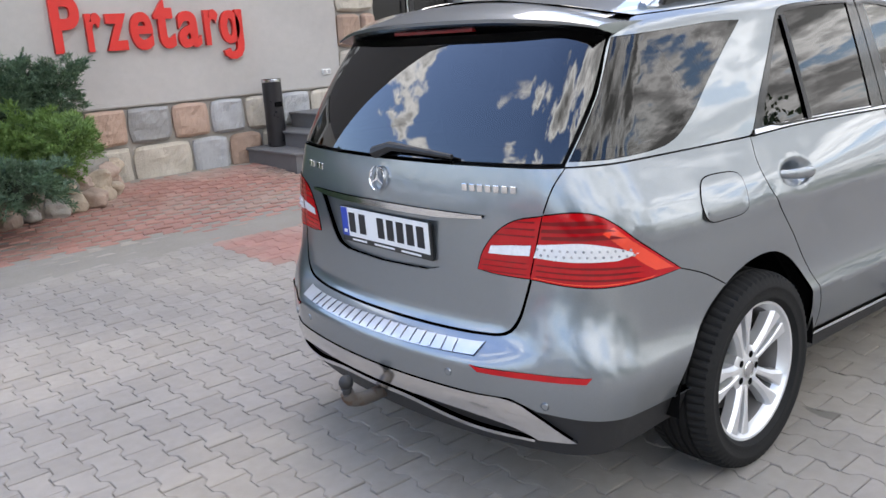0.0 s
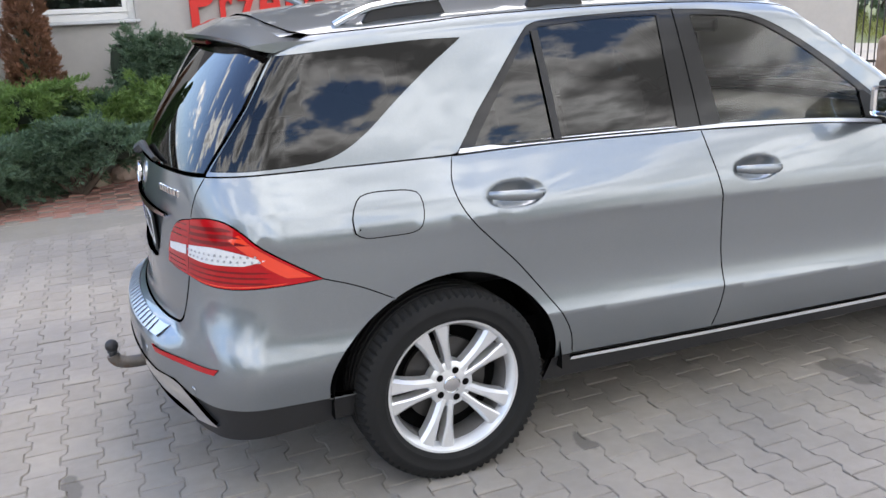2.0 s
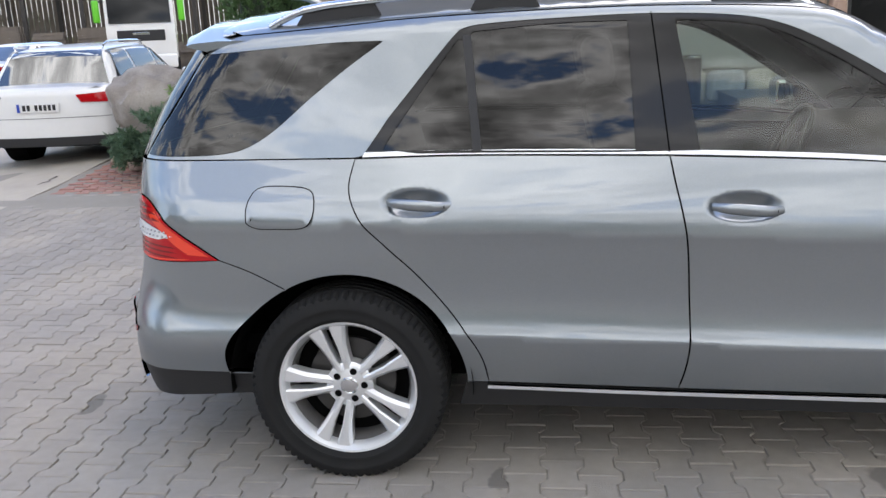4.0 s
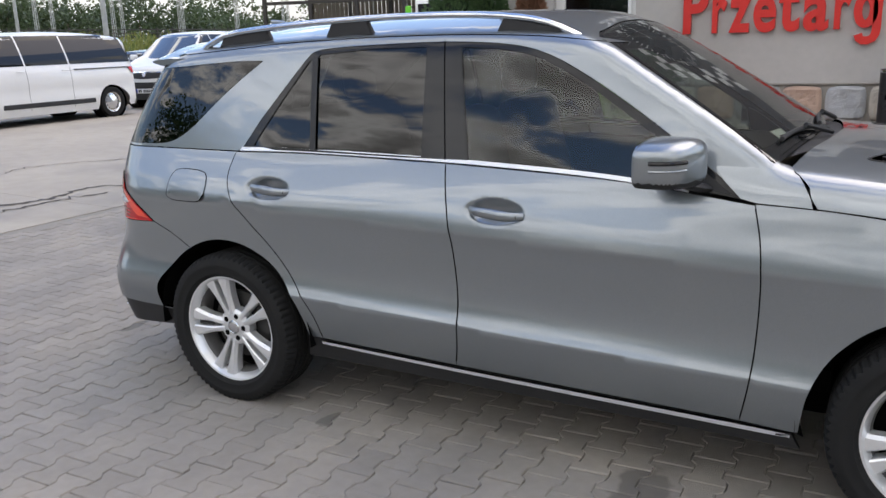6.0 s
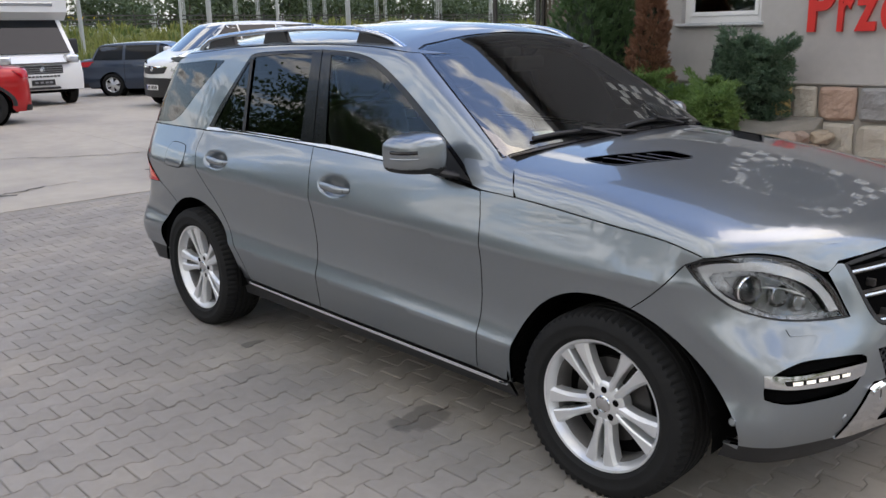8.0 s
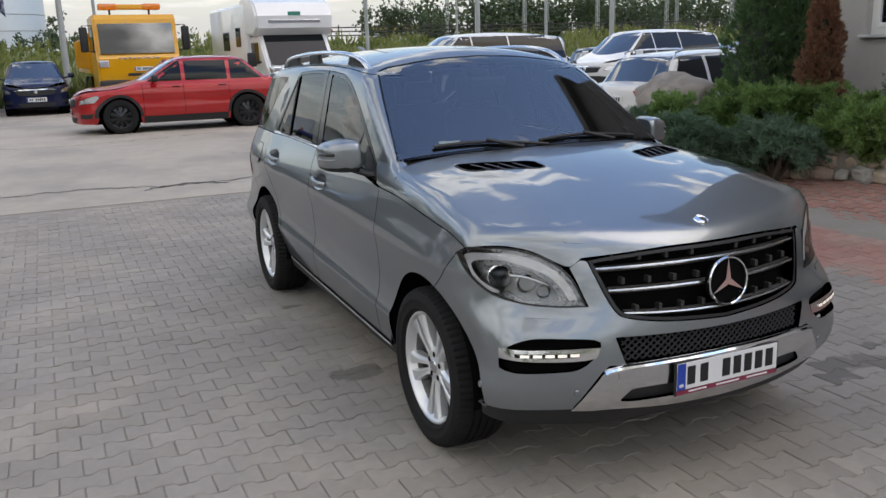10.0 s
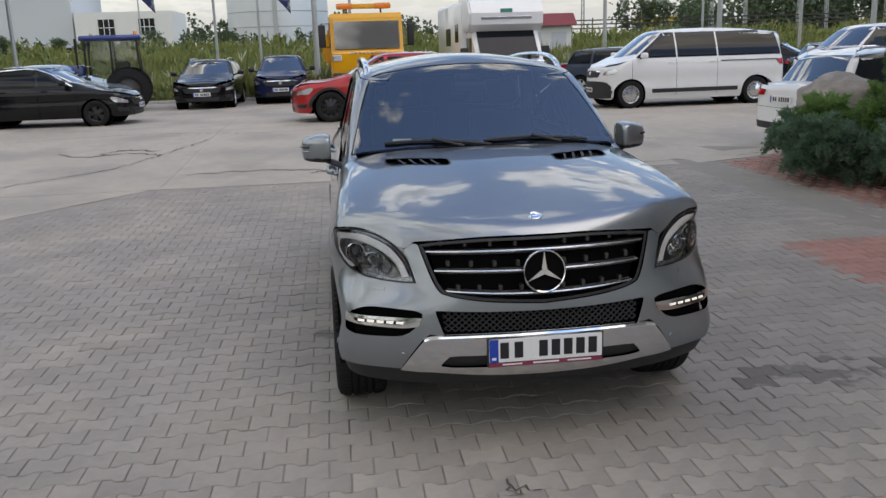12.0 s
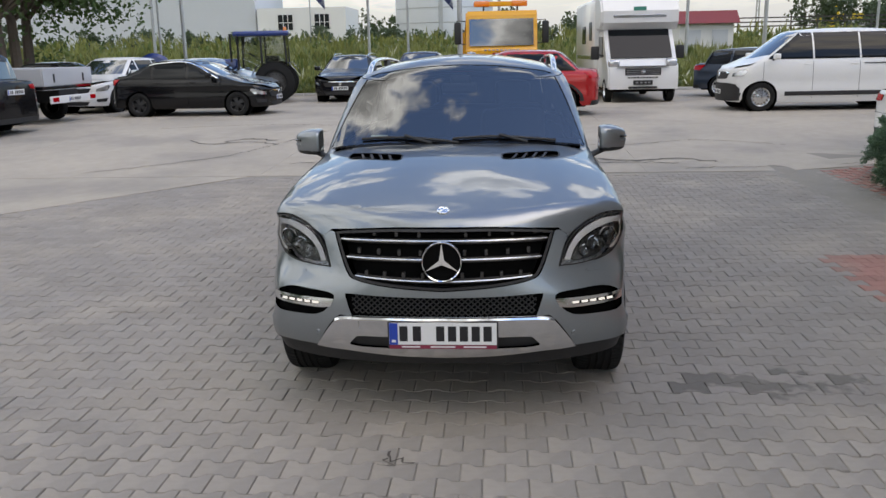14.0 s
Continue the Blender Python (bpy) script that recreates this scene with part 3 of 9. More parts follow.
for side in (False, True):
    inner = panel("tail_lamp_inner", body_f, wall_ray, [outline(lamp_in, lamp_seam, lamp_under[::-1])], RED_LAMP, suv, lift=.003, flip=side, label="red inner tail lamp on the tailgate")
    outer = panel("tail_lamp_outer", body_f, wall_ray, [outline(lamp_top, lamp_low, lamp_seam[::-1])], RED_LAMP, suv, lift=.004, flip=side, label="red wraparound tail lamp with a clear band")
    panel("clear_band", body_f, wall_ray, [outline([(-2.287, .966), (-2.18, .975), (-2.10, .958), (-2.035, .928)], [(-2.09, .911), (-2.2, .913), (-2.298, .922)])], WHITE_LAMP, outer, lift=.0055, depth=.002, flip=side, label="clear reversing lamp")
    panel("clear_band", body_f, wall_ray, [outline([(-2.420, .950), (-2.36, .958), (-2.30, .962)], [(-2.306, .926), (-2.37, .922), (-2.428, .922)])], WHITE_LAMP, inner, lift=.0055, depth=.002, flip=side)
    for k in range(3):
        z = 1.037 - .022 * k
        panel("lamp_stripe", body_f, wall_ray, [outline([(-2.275, z), (-2.15 + .012 * k, z + .004), (-2.115 + .025 * k, z - .012)], [(-2.16, z - .014), (-2.277, z - .014)])], RED_DARK, outer, lift=.0052, depth=0, flip=side)
        panel("lamp_stripe", body_f, wall_ray, [outline([(-2.34 - .03 * k, z - .002), (-2.29, z)], [(-2.292, z - .010), (-2.35 - .03 * k, z - .010)])], RED_DARK, inner, lift=.0042, depth=0, flip=side)
    for k in range(3):
        z = .905 - .018 * k
        panel("lamp_stripe", body_f, wall_ray, [outline([(-2.29, z), (-2.05 - .0 * k, z - .012)], [(-2.0, z - .022), (-2.1, z - .021), (-2.295, z - .008)])], RED_DARK, outer, lift=.0052, depth=0, flip=side)
        panel("lamp_stripe", body_f, wall_ray, [outline([(-2.445, z), (-2.315, z)], [(-2.317, z - .007), (-2.45, z - .007)])], RED_DARK, inner, lift=.0042, depth=0, flip=side)
    for a, b in ((-2.285, -2.06),):
        for k in range(13):
            s = a + (b - a) * k / 12
            for z in (.951, .933):
                q, n = (v[0] * (1, -1 if side else 1, 1) for v in onto(body_f, wall_ray, np.array([[s + (.951 - z) * .5, z - .0006 * k]])))
                part("reflector_bead", lathe([(0, .004), (.003, .004), (.0045, 0)], 8, m=Matrix.Translation(q + n * .0075) @ Vector(n).to_track_quat("Z", "Y").to_matrix().to_4x4()), LAMP_BOWL, outer)
    panel("lamp_edge", body_f, wall_ray, [outline([(-2.10, 1.018), (-2.04, .960), (-1.97, .896), (-1.925, .856)], [(-1.99, .862), (-2.035, .900), (-2.085, .955), (-2.13, 1.0)])], RED_BRIGHT, outer, lift=.0052, depth=0, flip=side)
    panel("lamp_foot", body_f, wall_ray, [outline([(-2.30, .862), (-2.15, .845), (-1.98, .850)], [(-2.0, .842), (-2.15, .8375), (-2.30, .856)])], RED_BRIGHT, outer, lift=.0052, depth=0, flip=side)

bump_rear_top = [(CB, .648), (-2.66, .648), (-2.47, .651), (-2.38, .664), (-2.34, .712), (-2.318, .79), (-2.305, .850)]
bump_r_low = [(-1.835, .405), (-2.0, .41), (-2.15, .425), (-2.29, .44)]
rear_bumper = panel("rear_bumper", body_f, wall_ray, [whole(open_run(bump_rear_top, lamp_low[::-1], bump_seam_r, arc(RW, WZ, AR, 121, 174, 7), bump_r_low, [(-2.36, .478), (-2.50, .482), (CB, .482)]), CB)], PAINT, suv)
valance = panel("rear_valance", body_f, wall_ray, [whole(open_run([(CB, .48), (-2.36, .47), (-2.29, .435)], bump_r_low[::-1], [(-1.86, .30), (-2.2, .28), (CB, .285)]), CB)], BLACK, suv, lift=-.012)
panel("rear_skid", body_f, wall_ray, [whole(open_run([(CB, .479), (-2.50, .479), (-2.365, .474), (-2.29, .425), (-2.195, .345)], [(-2.29, .338), (-2.35, .372), (-2.45, .398), (-2.6, .408), (CB, .410)]), CB)], SATIN, valance, lift=.004, gap=0)
panel("chrome_lip", body_f, wall_ray, [whole(open_run([(CB, .395), (-2.70, .392), (-2.5, .352), (-2.30, .340)], [(-2.30, .330), (-2.5, .335), (-2.7, .372), (CB, .376)]), CB)], CHROME, valance, lift=.006, gap=0, depth=.03)
step_half = open_run([(CB, .628), (-2.66, .628), (-2.47, .632), (-2.435, .636)], [(-2.455, .603), (-2.66, .596), (CB, .596)])
step_plate = panel("step_plate", body_f, wall_ray, [whole(step_half, CB)], SILL_STEEL, rear_bumper, lift=.004, gap=0, step=.02, label="ribbed chrome loading-sill plate")
for k in range(-9, 10):
    s = CB + .038 * k
    panel("rib", body_f, wall_ray, [outline([(s, .629), (s + .010, .629)], [(s + .010, .600), (s, .600)], step=.006)], SILL_STEEL, step_plate, lift=.007, gap=0, step=.01, depth=.005)
for side in (False, True):
    r = panel("rear_reflector", body_f, wall_ray, [outline([(-2.465, .577), (-2.3, .570), (-2.155, .572)], [(-2.17, .549), (-2.3, .546), (-2.44, .556)])], RED_LAMP, rear_bumper, lift=.004, flip=side, label="red bumper reflector")
    for s, z in ((-2.53, .535), (-2.27, .465)):
        q, n = (v[0] * (1, -1 if side else 1, 1) for v in onto(body_f, wall_ray, np.array([[s, z]])))
        part("parking_sensor", lathe([(0, .003), (.010, .003), (.012, 0), (.013, .002), (.014, 0)], 16, m=Matrix.Translation(q) @ Vector(n).to_track_quat("Z", "Y").to_matrix().to_4x4()), PAINT, rear_bumper, smooth=True)

# nose
hl_top = [(1.755, .962), (1.80, .988), (1.87, 1.0), (1.95, 1.003), (2.04, .985), (2.12, .945), (2.18, .88), (2.222, .785)]
hl_low = [(2.222, .785), (2.12, .785), (2.0, .797), (1.89, .832), (1.80, .905), (1.755, .962)]
grille_half = open_run([(CF, .988), (2.5, .985), (2.30, .968), (2.228, .955)], [(2.24, .925), (2.31, .775), (2.36, .738), (2.5, .714), (CF, .698)])
low_half = open_run([(CF, .662), (2.5, .664), (2.312, .668)], [(2.345, .563), (2.5, .568), (CF, .572)])
fog_hole = outline([(1.955, .56), (1.955, .605), (1.985, .645), (2.05, .672), (2.15, .672), (2.245, .663), (2.262, .64), (2.235, .59), (2.19, .555), (2.10, .548), (2.0, .548), (1.955, .56)])
skid_top = [(2.175, .385), (2.275, .545), (2.32, .558), (2.5, .566), (CF, .570)]
front_bumper = panel("front_bumper", body_f, wall_ray, [whole(open_run([(CF, .696), (2.5, .712), (2.36, .736), (2.308, .773), (2.238, .925)], [(2.226, .953), (2.20, .958), (2.165, .93)], [(2.192, .87), (2.226, .785)], hl_low, bump_seam_f[::-1], arc(FW, WZ, AR, 72, 2, 9), [(1.87, .385), (2.0, .388), (2.175, .385)], skid_top), CF), whole(low_half, CF), fog_hole, fog_hole * (-1, 1) + (2 * CF, 0)], PAINT, suv)
front_valance = panel("front_valance", body_f, wall_ray, [whole(open_run([(CF, .52), (2.3, .48), (2.17, .392), (1.87, .392)], [(1.86, .31), (2.2, .285), (CF, .30)]), CF)], BLACK, suv, lift=-.012)
slot = whole(open_run([(CF, .468), (2.40, .462), (2.36, .455)], [(2.33, .42), (2.37, .405), (CF, .41)]), CF)
skid = panel("front_skid", body_f, wall_ray, [whole(open_run([(CF, .567), (2.5, .563), (2.32, .555), (2.275, .542)], [(2.17, .382), (2.245, .375), (2.30, .375), (2.5, .36), (CF, .355)]), CF), slot], SATIN, suv, lift=.006, gap=.001, label="silver underride guard")
q, n = onto(body_f, wall_ray, np.concatenate([np.array(curve_of(skid_top[1:], .03)), (np.array(curve_of(skid_top[1:], .03)) * (-1, 1) + (2 * CF, 0))[::-1][1:]]) - (0, .012))
part("guard_rim", tube(q + n * .004, .013, 8), CHROME, skid, "polished upper rim", smooth=True)
panel("slot_backing", body_f, wall_ray, [slot], BLACK, skid, lift=-.02, gap=-.01, depth=0)
panel("tow_eye_cover", body_f, wall_ray, [outline([(2.315, .545), (2.375, .548)], [(2.38, .497), (2.318, .49)])], SATIN, skid, lift=.008, depth=.003)
# added near-black sheet: the shade behind the lower grille as colour
panel("lower_grille_backing", body_f, wall_ray, [whole(low_half, CF)], VOID, front_bumper, lift=-.04, gap=-.012, depth=0)
bm = bmesh.new()
for k in range(-22, 23):
    for tilt in (-1, 1):
        run = np.array([(CF + .026 * k + tilt * .0145 * j, .572 + .0155 * j) for j in range(7)])
        run = run[np.abs(run[:, 0] - CF) < .385]
        if len(run) > 1:
            q, n = onto(body_f, wall_ray, run)
            tube(q - n * .022, .0035, 5, bm)
part("lower_grille_mesh", bm, BLACK, front_bumper, "black honeycomb lower grille")
# the same behind the main grille, shade by colour
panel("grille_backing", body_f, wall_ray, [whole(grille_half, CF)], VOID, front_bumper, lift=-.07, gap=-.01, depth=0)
grille = panel("grille_surround", body_f, wall_ray, [whole(grille_half, CF), shrunk(whole(grille_half, CF), .014)], BLACK, front_bumper, lift=-.004, gap=.001, depth=.05, label="black grille with three chrome bars")
for zc, zm, half in ((.925, .935, .468), (.842, .848, .425), (.757, .742, .375)):
    run = np.array([(CF + half * u, zc + (zm - zc) * (1 - u * u)) for u in np.linspace(-1, 1, 31)])
    q, n = onto(body_f, wall_ray, run)
    part("grille_bar", tube(q - n * .018, .0095, 8, flat=.8), BAR_CHROME, front_bumper, "chrome grille bar", smooth=True)
    bm = bmesh.new()
    tube(q - n * .034, .014, 8, bm)
    for j in range(-4, 5):
        if j:
            p1, n1 = onto(body_f, wall_ray, np.array([[CF + half * j * .215, zm + .016]]))
            box(p1[0] - (.05, .008, .006), p1[0] + (-.02, .008, .020), .003, bm)
    part("grille_slat", bm, IRON, front_bumper)


def star(radius, parent, m, mat=CHROME):
    bm = lathe([(radius * .90, 0), (radius * .92, .010), (radius * .97, .013), (radius, .008), (radius, 0)], 48, m=m)
    for k in range(3):
        a = math.pi / 2 + math.tau * k / 3
        c, s = math.cos(a), math.sin(a)
        prism([(c * radius * .93, s * radius * .93), (-s * radius * .13 + c * radius * .06, c * radius * .13 + s * radius * .06), (0, 0), (s * radius * .13 + c * radius * .06, -c * radius * .13 + s * radius * .06)], .009, bm, m)
    return part("emblem", bm, mat, parent, "chrome ring emblem with three points", smooth=True)


star(.098, front_bumper, pose(2.328, 0, .842, 90, 0, 90) @ pose(0, 0, 0, -4, 0, 0))
part("emblem_backing", lathe([(0, .0), (.092, 0), (.092, -.02)], 32, m=pose(2.325, 0, .842, 90, 0, 90)), VOID, front_bumper)
for side in (False, True):
    sg = -1 if side else 1
    hl = panel("headlight", body_f, wall_ray, [outline(hl_top, hl_low)], LAMP_BOWL, suv, lift=-.055, depth=0, gap=-.004, flip=side, label="clear-lens headlight with chrome daylight strip")
    panel("headlight_rim", body_f, wall_ray, [outline(hl_top, hl_low), shrunk(outline(hl_top, hl_low), .005)], BLACK, hl, lift=-.001, gap=0, depth=.02, flip=side)
    panel("daylight_strip", body_f, wall_ray, [outline([(1.785, .955), (1.83, .975), (1.95, .985), (2.04, .965), (2.115, .925), (2.165, .87), (2.195, .81)], [(2.164, .806), (2.131, .863), (2.086, .903), (2.016, .934), (1.94, .950), (1.855, .945), (1.822, .928), (1.868, .870), (1.94, .836), (1.90, .828), (1.832, .875)])], WHITE_LAMP, hl, lift=-.007, depth=.03, flip=side, label="pale daylight strip")
    panel("bezel", body_f, wall_ray, [outline([(1.86, .93), (1.95, .94), (2.03, .92), (2.10, .87), (2.15, .81)], [(2.10, .80), (2.0, .812), (1.92, .845)])], DARK_CHROME, hl, lift=-.035, depth=.02, flip=side)
    q, n = onto(body_f, wall_ray, np.array([[1.925, .895]]))
    look_out = Matrix.Translation((q - n * .035)[0] * (1, sg, 1)) @ (Vector((1, -.45 * sg, 0))).to_track_quat("Z", "Y").to_matrix().to_4x4()
    part("projector_ring", lathe([(.047, 0), (.05, .02), (.046, .024), (.041, .012)], 32, m=look_out), CHROME, hl, smooth=True)
    part("projector_lens", lathe([(0, .028), (.015, .026), (.03, .018), (.04, .004)], 32, m=look_out), glass("projector_glass", (.35, .4, .45), 1.8), hl, smooth=True)
    for at, r in (((2.015, .872), .036), ((2.075, .845), .028)):
        q, n = onto(body_f, wall_ray, np.array([at]))
        aim = Matrix.Translation((q - n * .036)[0] * (1, sg, 1)) @ (Vector((1, -.30 * sg, .05))).to_track_quat("Z", "Y").to_matrix().to_4x4()
        part("reflector_bowl", lathe([(0, -.012), (r * .45, -.008), (r * .8, .004), (r, .020), (r * 1.06, .019), (r * .86, -.002)], 28, m=aim), SATIN, hl, smooth=True)
    panel("inner_blade", body_f, wall_ray, [outline([(1.965, .905), (2.03, .897), (2.10, .868)], [(2.096, .860), (2.028, .888), (1.968, .896)])], SATIN, hl, lift=-.018, depth=.012, flip=side)
    o = panel("headlight_lens", body_f, wall_ray, [outline(hl_top, hl_low)], LENS, hl, lift=.001, depth=0, gap=.006, flip=side, label="clear lens")
    o.visible_shadow = False
    # added dark sheet standing for the shade in the fog recess
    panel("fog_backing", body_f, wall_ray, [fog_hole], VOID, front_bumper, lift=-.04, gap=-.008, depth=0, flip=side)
    bl = panel("fog_blade", body_f, wall_ray, [outline([(1.952, .638), (2.05, .634), (2.262, .636)], [(2.25, .596), (2.19, .588), (2.05, .591), (1.953, .598)])], SATIN, front_bumper, lift=.002, gap=0, depth=.03, flip=side, label="silver daytime-light blade")
    panel("led_strip", body_f, wall_ray, [outline([(2.0, .620), (2.19, .618)], [(2.185, .603), (2.005, .606)])], BLACK_GLOSS, bl, lift=.004, gap=0, depth=.002, flip=side)
    for k in range(5):
        s = 2.02 + .037 * k
        panel("led", body_f, wall_ray, [outline([(s, .6175), (s + .027, .6172)], [(s + .026, .6065), (s, .607)], step=.008)], LED, bl, lift=.006, gap=0, depth=.001, flip=side, label="lit white LED")
    panel("washer_cap", body_f, wall_ray, [outline([(2.02, .768), (2.10, .762)], [(2.105, .742), (2.03, .745)])], PAINT, front_bumper, lift=.003, depth=.003, flip=side)
    for s, z in ((1.885, .47), (2.19, .46)):
        q, n = (v[0] * (1, sg, 1) for v in onto(body_f, wall_ray, np.array([[s, z]])))
        part("parking_sensor", lathe([(0, .003), (.010, .003), (.012, 0), (.013, .002), (.014, 0)], 16, m=Matrix.Translation(q) @ Vector(n).to_track_quat("Z", "Y").to_matrix().to_4x4()), PAINT, front_bumper, smooth=True)

# bonnet
front_edge = [(1.80, -.808), (1.90, -.765), (2.0, -.70), (2.08, -.62), (2.125, -.545), (2.20, -.36), (2.235, -.18), (2.243, 0)]
back_edge = [(1.035, 0), (1.01, -.30), (.97, -.55), (.945, -.70), (.93, -.78)]
half = open_run(back_edge, [(.93, -.78), (.965, -.825), (1.0, -.862)], hood_side, front_edge, step=.03)
vents = []
for sg in (1, -1):
    vents.append(outline([(1.15, sg * .60), (1.165, sg * .625), (1.27, sg * .622), (1.325, sg * .59)], [(1.455, sg * .315), (1.44, sg * .285), (1.34, sg * .283)], [(1.305, sg * .31), (1.15, sg * .60)], step=.02))
hood = panel("bonnet", body_f, top_ray, [np.concatenate([half, (half * (1, -1))[::-1][1:-1]])] + vents, PAINT, suv, step=.04, gap=0)
fe, _ = onto(body_f, top_ray, np.array(curve_of(front_edge, .03)))
nose_up = [to_wall(p) for p in fe]
nose_low = [(CF, .995), (2.5, .992), (2.30, .975), (2.205, .966)]
nose_lamp = [(2.205, .966), (2.168, .935)] + [(a, b + .007) for a, b in hl_top[-3:0:-1]] + [(1.80, .998)]
panel("bonnet_lip", body_f, wall_ray, [whole(open_run(nose_low, nose_lamp, [(a, b + .003) for a, b in bonnet_seam[:0:-1]], [(1.03, 1.093), (1.008, 1.125), hood_wall[0]], hood_wall, nose_up, step=.02), CF)], PAINT, hood, gap=0, depth=.012)
for sg in (1, -1):
    v = vents[0 if sg == 1 else 1]
    # shade down in the vent, put in as a near-black sheet
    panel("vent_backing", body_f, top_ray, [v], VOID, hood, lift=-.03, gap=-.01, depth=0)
    panel("vent_frame", body_f, top_ray, [v, shrunk(v, .010)], BLACK, hood, lift=.002, gap=.001, depth=.02)
    for k in range(1, 5):
        a = .60 - .29 * k / 5
        back = 1.15 + .155 * k / 5
        c = [(back + .015, sg * (a + .014)), (back + .15, sg * (a - .016)), (back + .152, sg * (a - .03)), (back + .012, sg * a)]
        panel("vent_fin", body_f, top_ray, [outline([c[0], c[1]], [c[2], c[3]])], BLACK, hood, lift=-.002, gap=0, depth=.018)
q, n = onto(body_f, top_ray, np.array([[2.165, 0.0]]))
part("bonnet_badge", lathe([(0, .004), (.022, .004), (.026, .002), (.03, .004), (.032, 0)], 28, m=Matrix.Translation(q[0]) @ Vector(n[0]).to_track_quat("Z", "Y").to_matrix().to_4x4()), CHROME, hood, "round chrome badge", smooth=True)
panel("cowl", body_f, top_ray, [np.concatenate([open_run([(1.06, 0), (1.03, -.30), (.95, -.56), (.86, -.72)], [(.72, -.77), (.86, -.40), (.93, 0)], step=.04), (open_run([(1.06, 0), (1.03, -.30), (.95, -.56), (.86, -.72)], [(.72, -.77), (.86, -.40), (.93, 0)], step=.04) * (1, -1))[::-1][1:-1]])], BLACK, suv, lift=-.012, depth=0)

# cabin
dlo_top = [(-1.41, 1.203), (-1.24, 1.40), (-1.075, 1.592), (-1.03, 1.625), (-.95, 1.637), (-.73, 1.646), (-.40, 1.650), (-.12, 1.634), (.05, 1.595), (.22, 1.512), (.40, 1.402), (.57, 1.285), (.70, 1.188), (.80, 1.105)]
dlo_low = [(.80, 1.102), (.5, 1.145), (.2, 1.168), (-.337, 1.19), (-1.0, 1.204), (-1.41, 1.203)]
pane_q = outline([(-1.325, 1.222), (-1.18, 1.42), (-1.055, 1.585)], [(-1.038, 1.585), (-1.005, 1.216)])
pane_r = outline([(-.975, 1.215), (-1.008, 1.602)], [(-1.0, 1.610), (-.73, 1.627), (-.475, 1.629)], [(-.475, 1.629), (-.452, 1.205)])
pane_f = outline([(-.235, 1.197), (-.312, 1.622)], [(-.30, 1.624), (-.12, 1.61), (.02, 1.578), (.19, 1.495), (.35, 1.395), (.52, 1.280)], [(.535, 1.26), (.54, 1.155)], [(.5, 1.157), (.2, 1.180), (-.235, 1.197)])
for side in (False, True):
    frame_ = panel("window_surround", cabin_f, wall_ray, [outline(dlo_top, dlo_low), pane_q, pane_r, pane_f], BLACK_GLOSS, suv, lift=.001, flip=side, label="gloss black window surround")
    for nm, pn, mt in (("rear_quarter_pane", pane_q, GLASS_DARK), ("rear_door_pane", pane_r, GLASS_DARK), ("front_door_pane", pane_f, GLASS_CLEAR)):
        o = panel(nm, cabin_f, wall_ray, [pn], mt, frame_, lift=-.003, gap=-.004, depth=0, flip=side, label="tinted side window" if mt == GLASS_DARK else "clear side window")
        o.visible_shadow = False
    panel("pillar_seam", cabin_f, wall_ray, [outline([(-.397, 1.655), (-.392, 1.655)], [(-.336, 1.195), (-.341, 1.195)])], VOID, frame_, lift=.002, gap=0, depth=0, flip=side)
    panel("divider_bar", cabin_f, wall_ray, [outline([(-1.037, 1.60), (-1.008, 1.60)], [(-.974, 1.21), (-1.004, 1.21)])], BLACK, frame_, lift=.006, gap=0, flip=side)
    panel("mirror_sail", cabin_f, wall_ray, [outline([(.548, 1.155), (.545, 1.27), (.76, 1.118)])], BLACK, frame_, lift=.004, gap=0, flip=side)

ws_half = open_run([(0, 1.262), (-.4, 1.255), (-.70, 1.236), (-.80, 1.222)], [(-.775, 1.30), (-.733, 1.42), (-.682, 1.55), (-.637, 1.648)], [(-.57, 1.668), (-.28, 1.704), (0, 1.716)])
ws3, _ = onto(cabin_f, nose_ray, ws_half)
ws_side = [to_wall(p) for p in ws3 if abs(p[1]) > .633 and (p[2] > 1.240 or abs(p[1]) > .79)]
wind = panel("windscreen", cabin_f, nose_ray, [np.concatenate([ws_half, (ws_half * (-1, 1))[::-1][1:-1]])], GLASS_SCREEN, suv, gap=.004, depth=0, step=.05, label="clear raked windscreen")
wind.visible_shadow = False
ring = np.concatenate([ws_half, (ws_half * (-1, 1))[::-1][1:-1]])
panel("windscreen_border", cabin_f, nose_ray, [ring, shrunk(ring, .028)], BLACK_GLOSS, wind, lift=-.003, gap=-.004, depth=.006)


def roof_edge(x):
    return roof_x(x) - .108


top_run = [(x, float(roof_edge(x))) for x in (.30, .0, -.4, -.8, -1.2)] + [(-1.45, float(roof_edge(-1.45))), (-1.70, float(roof_edge(-1.62))), (-1.97, 1.627)]
quarter = outline([(-1.325, 1.592), (-1.60, 1.590), (-2.075, 1.565)], [(-2.125, 1.40), (-2.205, 1.212)], [(-2.10, 1.209), (-1.96, 1.214), (-1.87, 1.235), (-1.78, 1.292), (-1.65, 1.40), (-1.50, 1.50), (-1.325, 1.592)])
ws_up = ws_side
roof_side = outline(dlo_top[::-1], [(-1.44, 1.197), (-1.9, 1.197), (-2.215, 1.197)], [(-2.214, 1.205), (-2.13, 1.40), (-2.08, 1.565), (-1.99, 1.622)], top_run[::-1], ws_up[::-1], [(.845, 1.17), (.80, 1.105)])
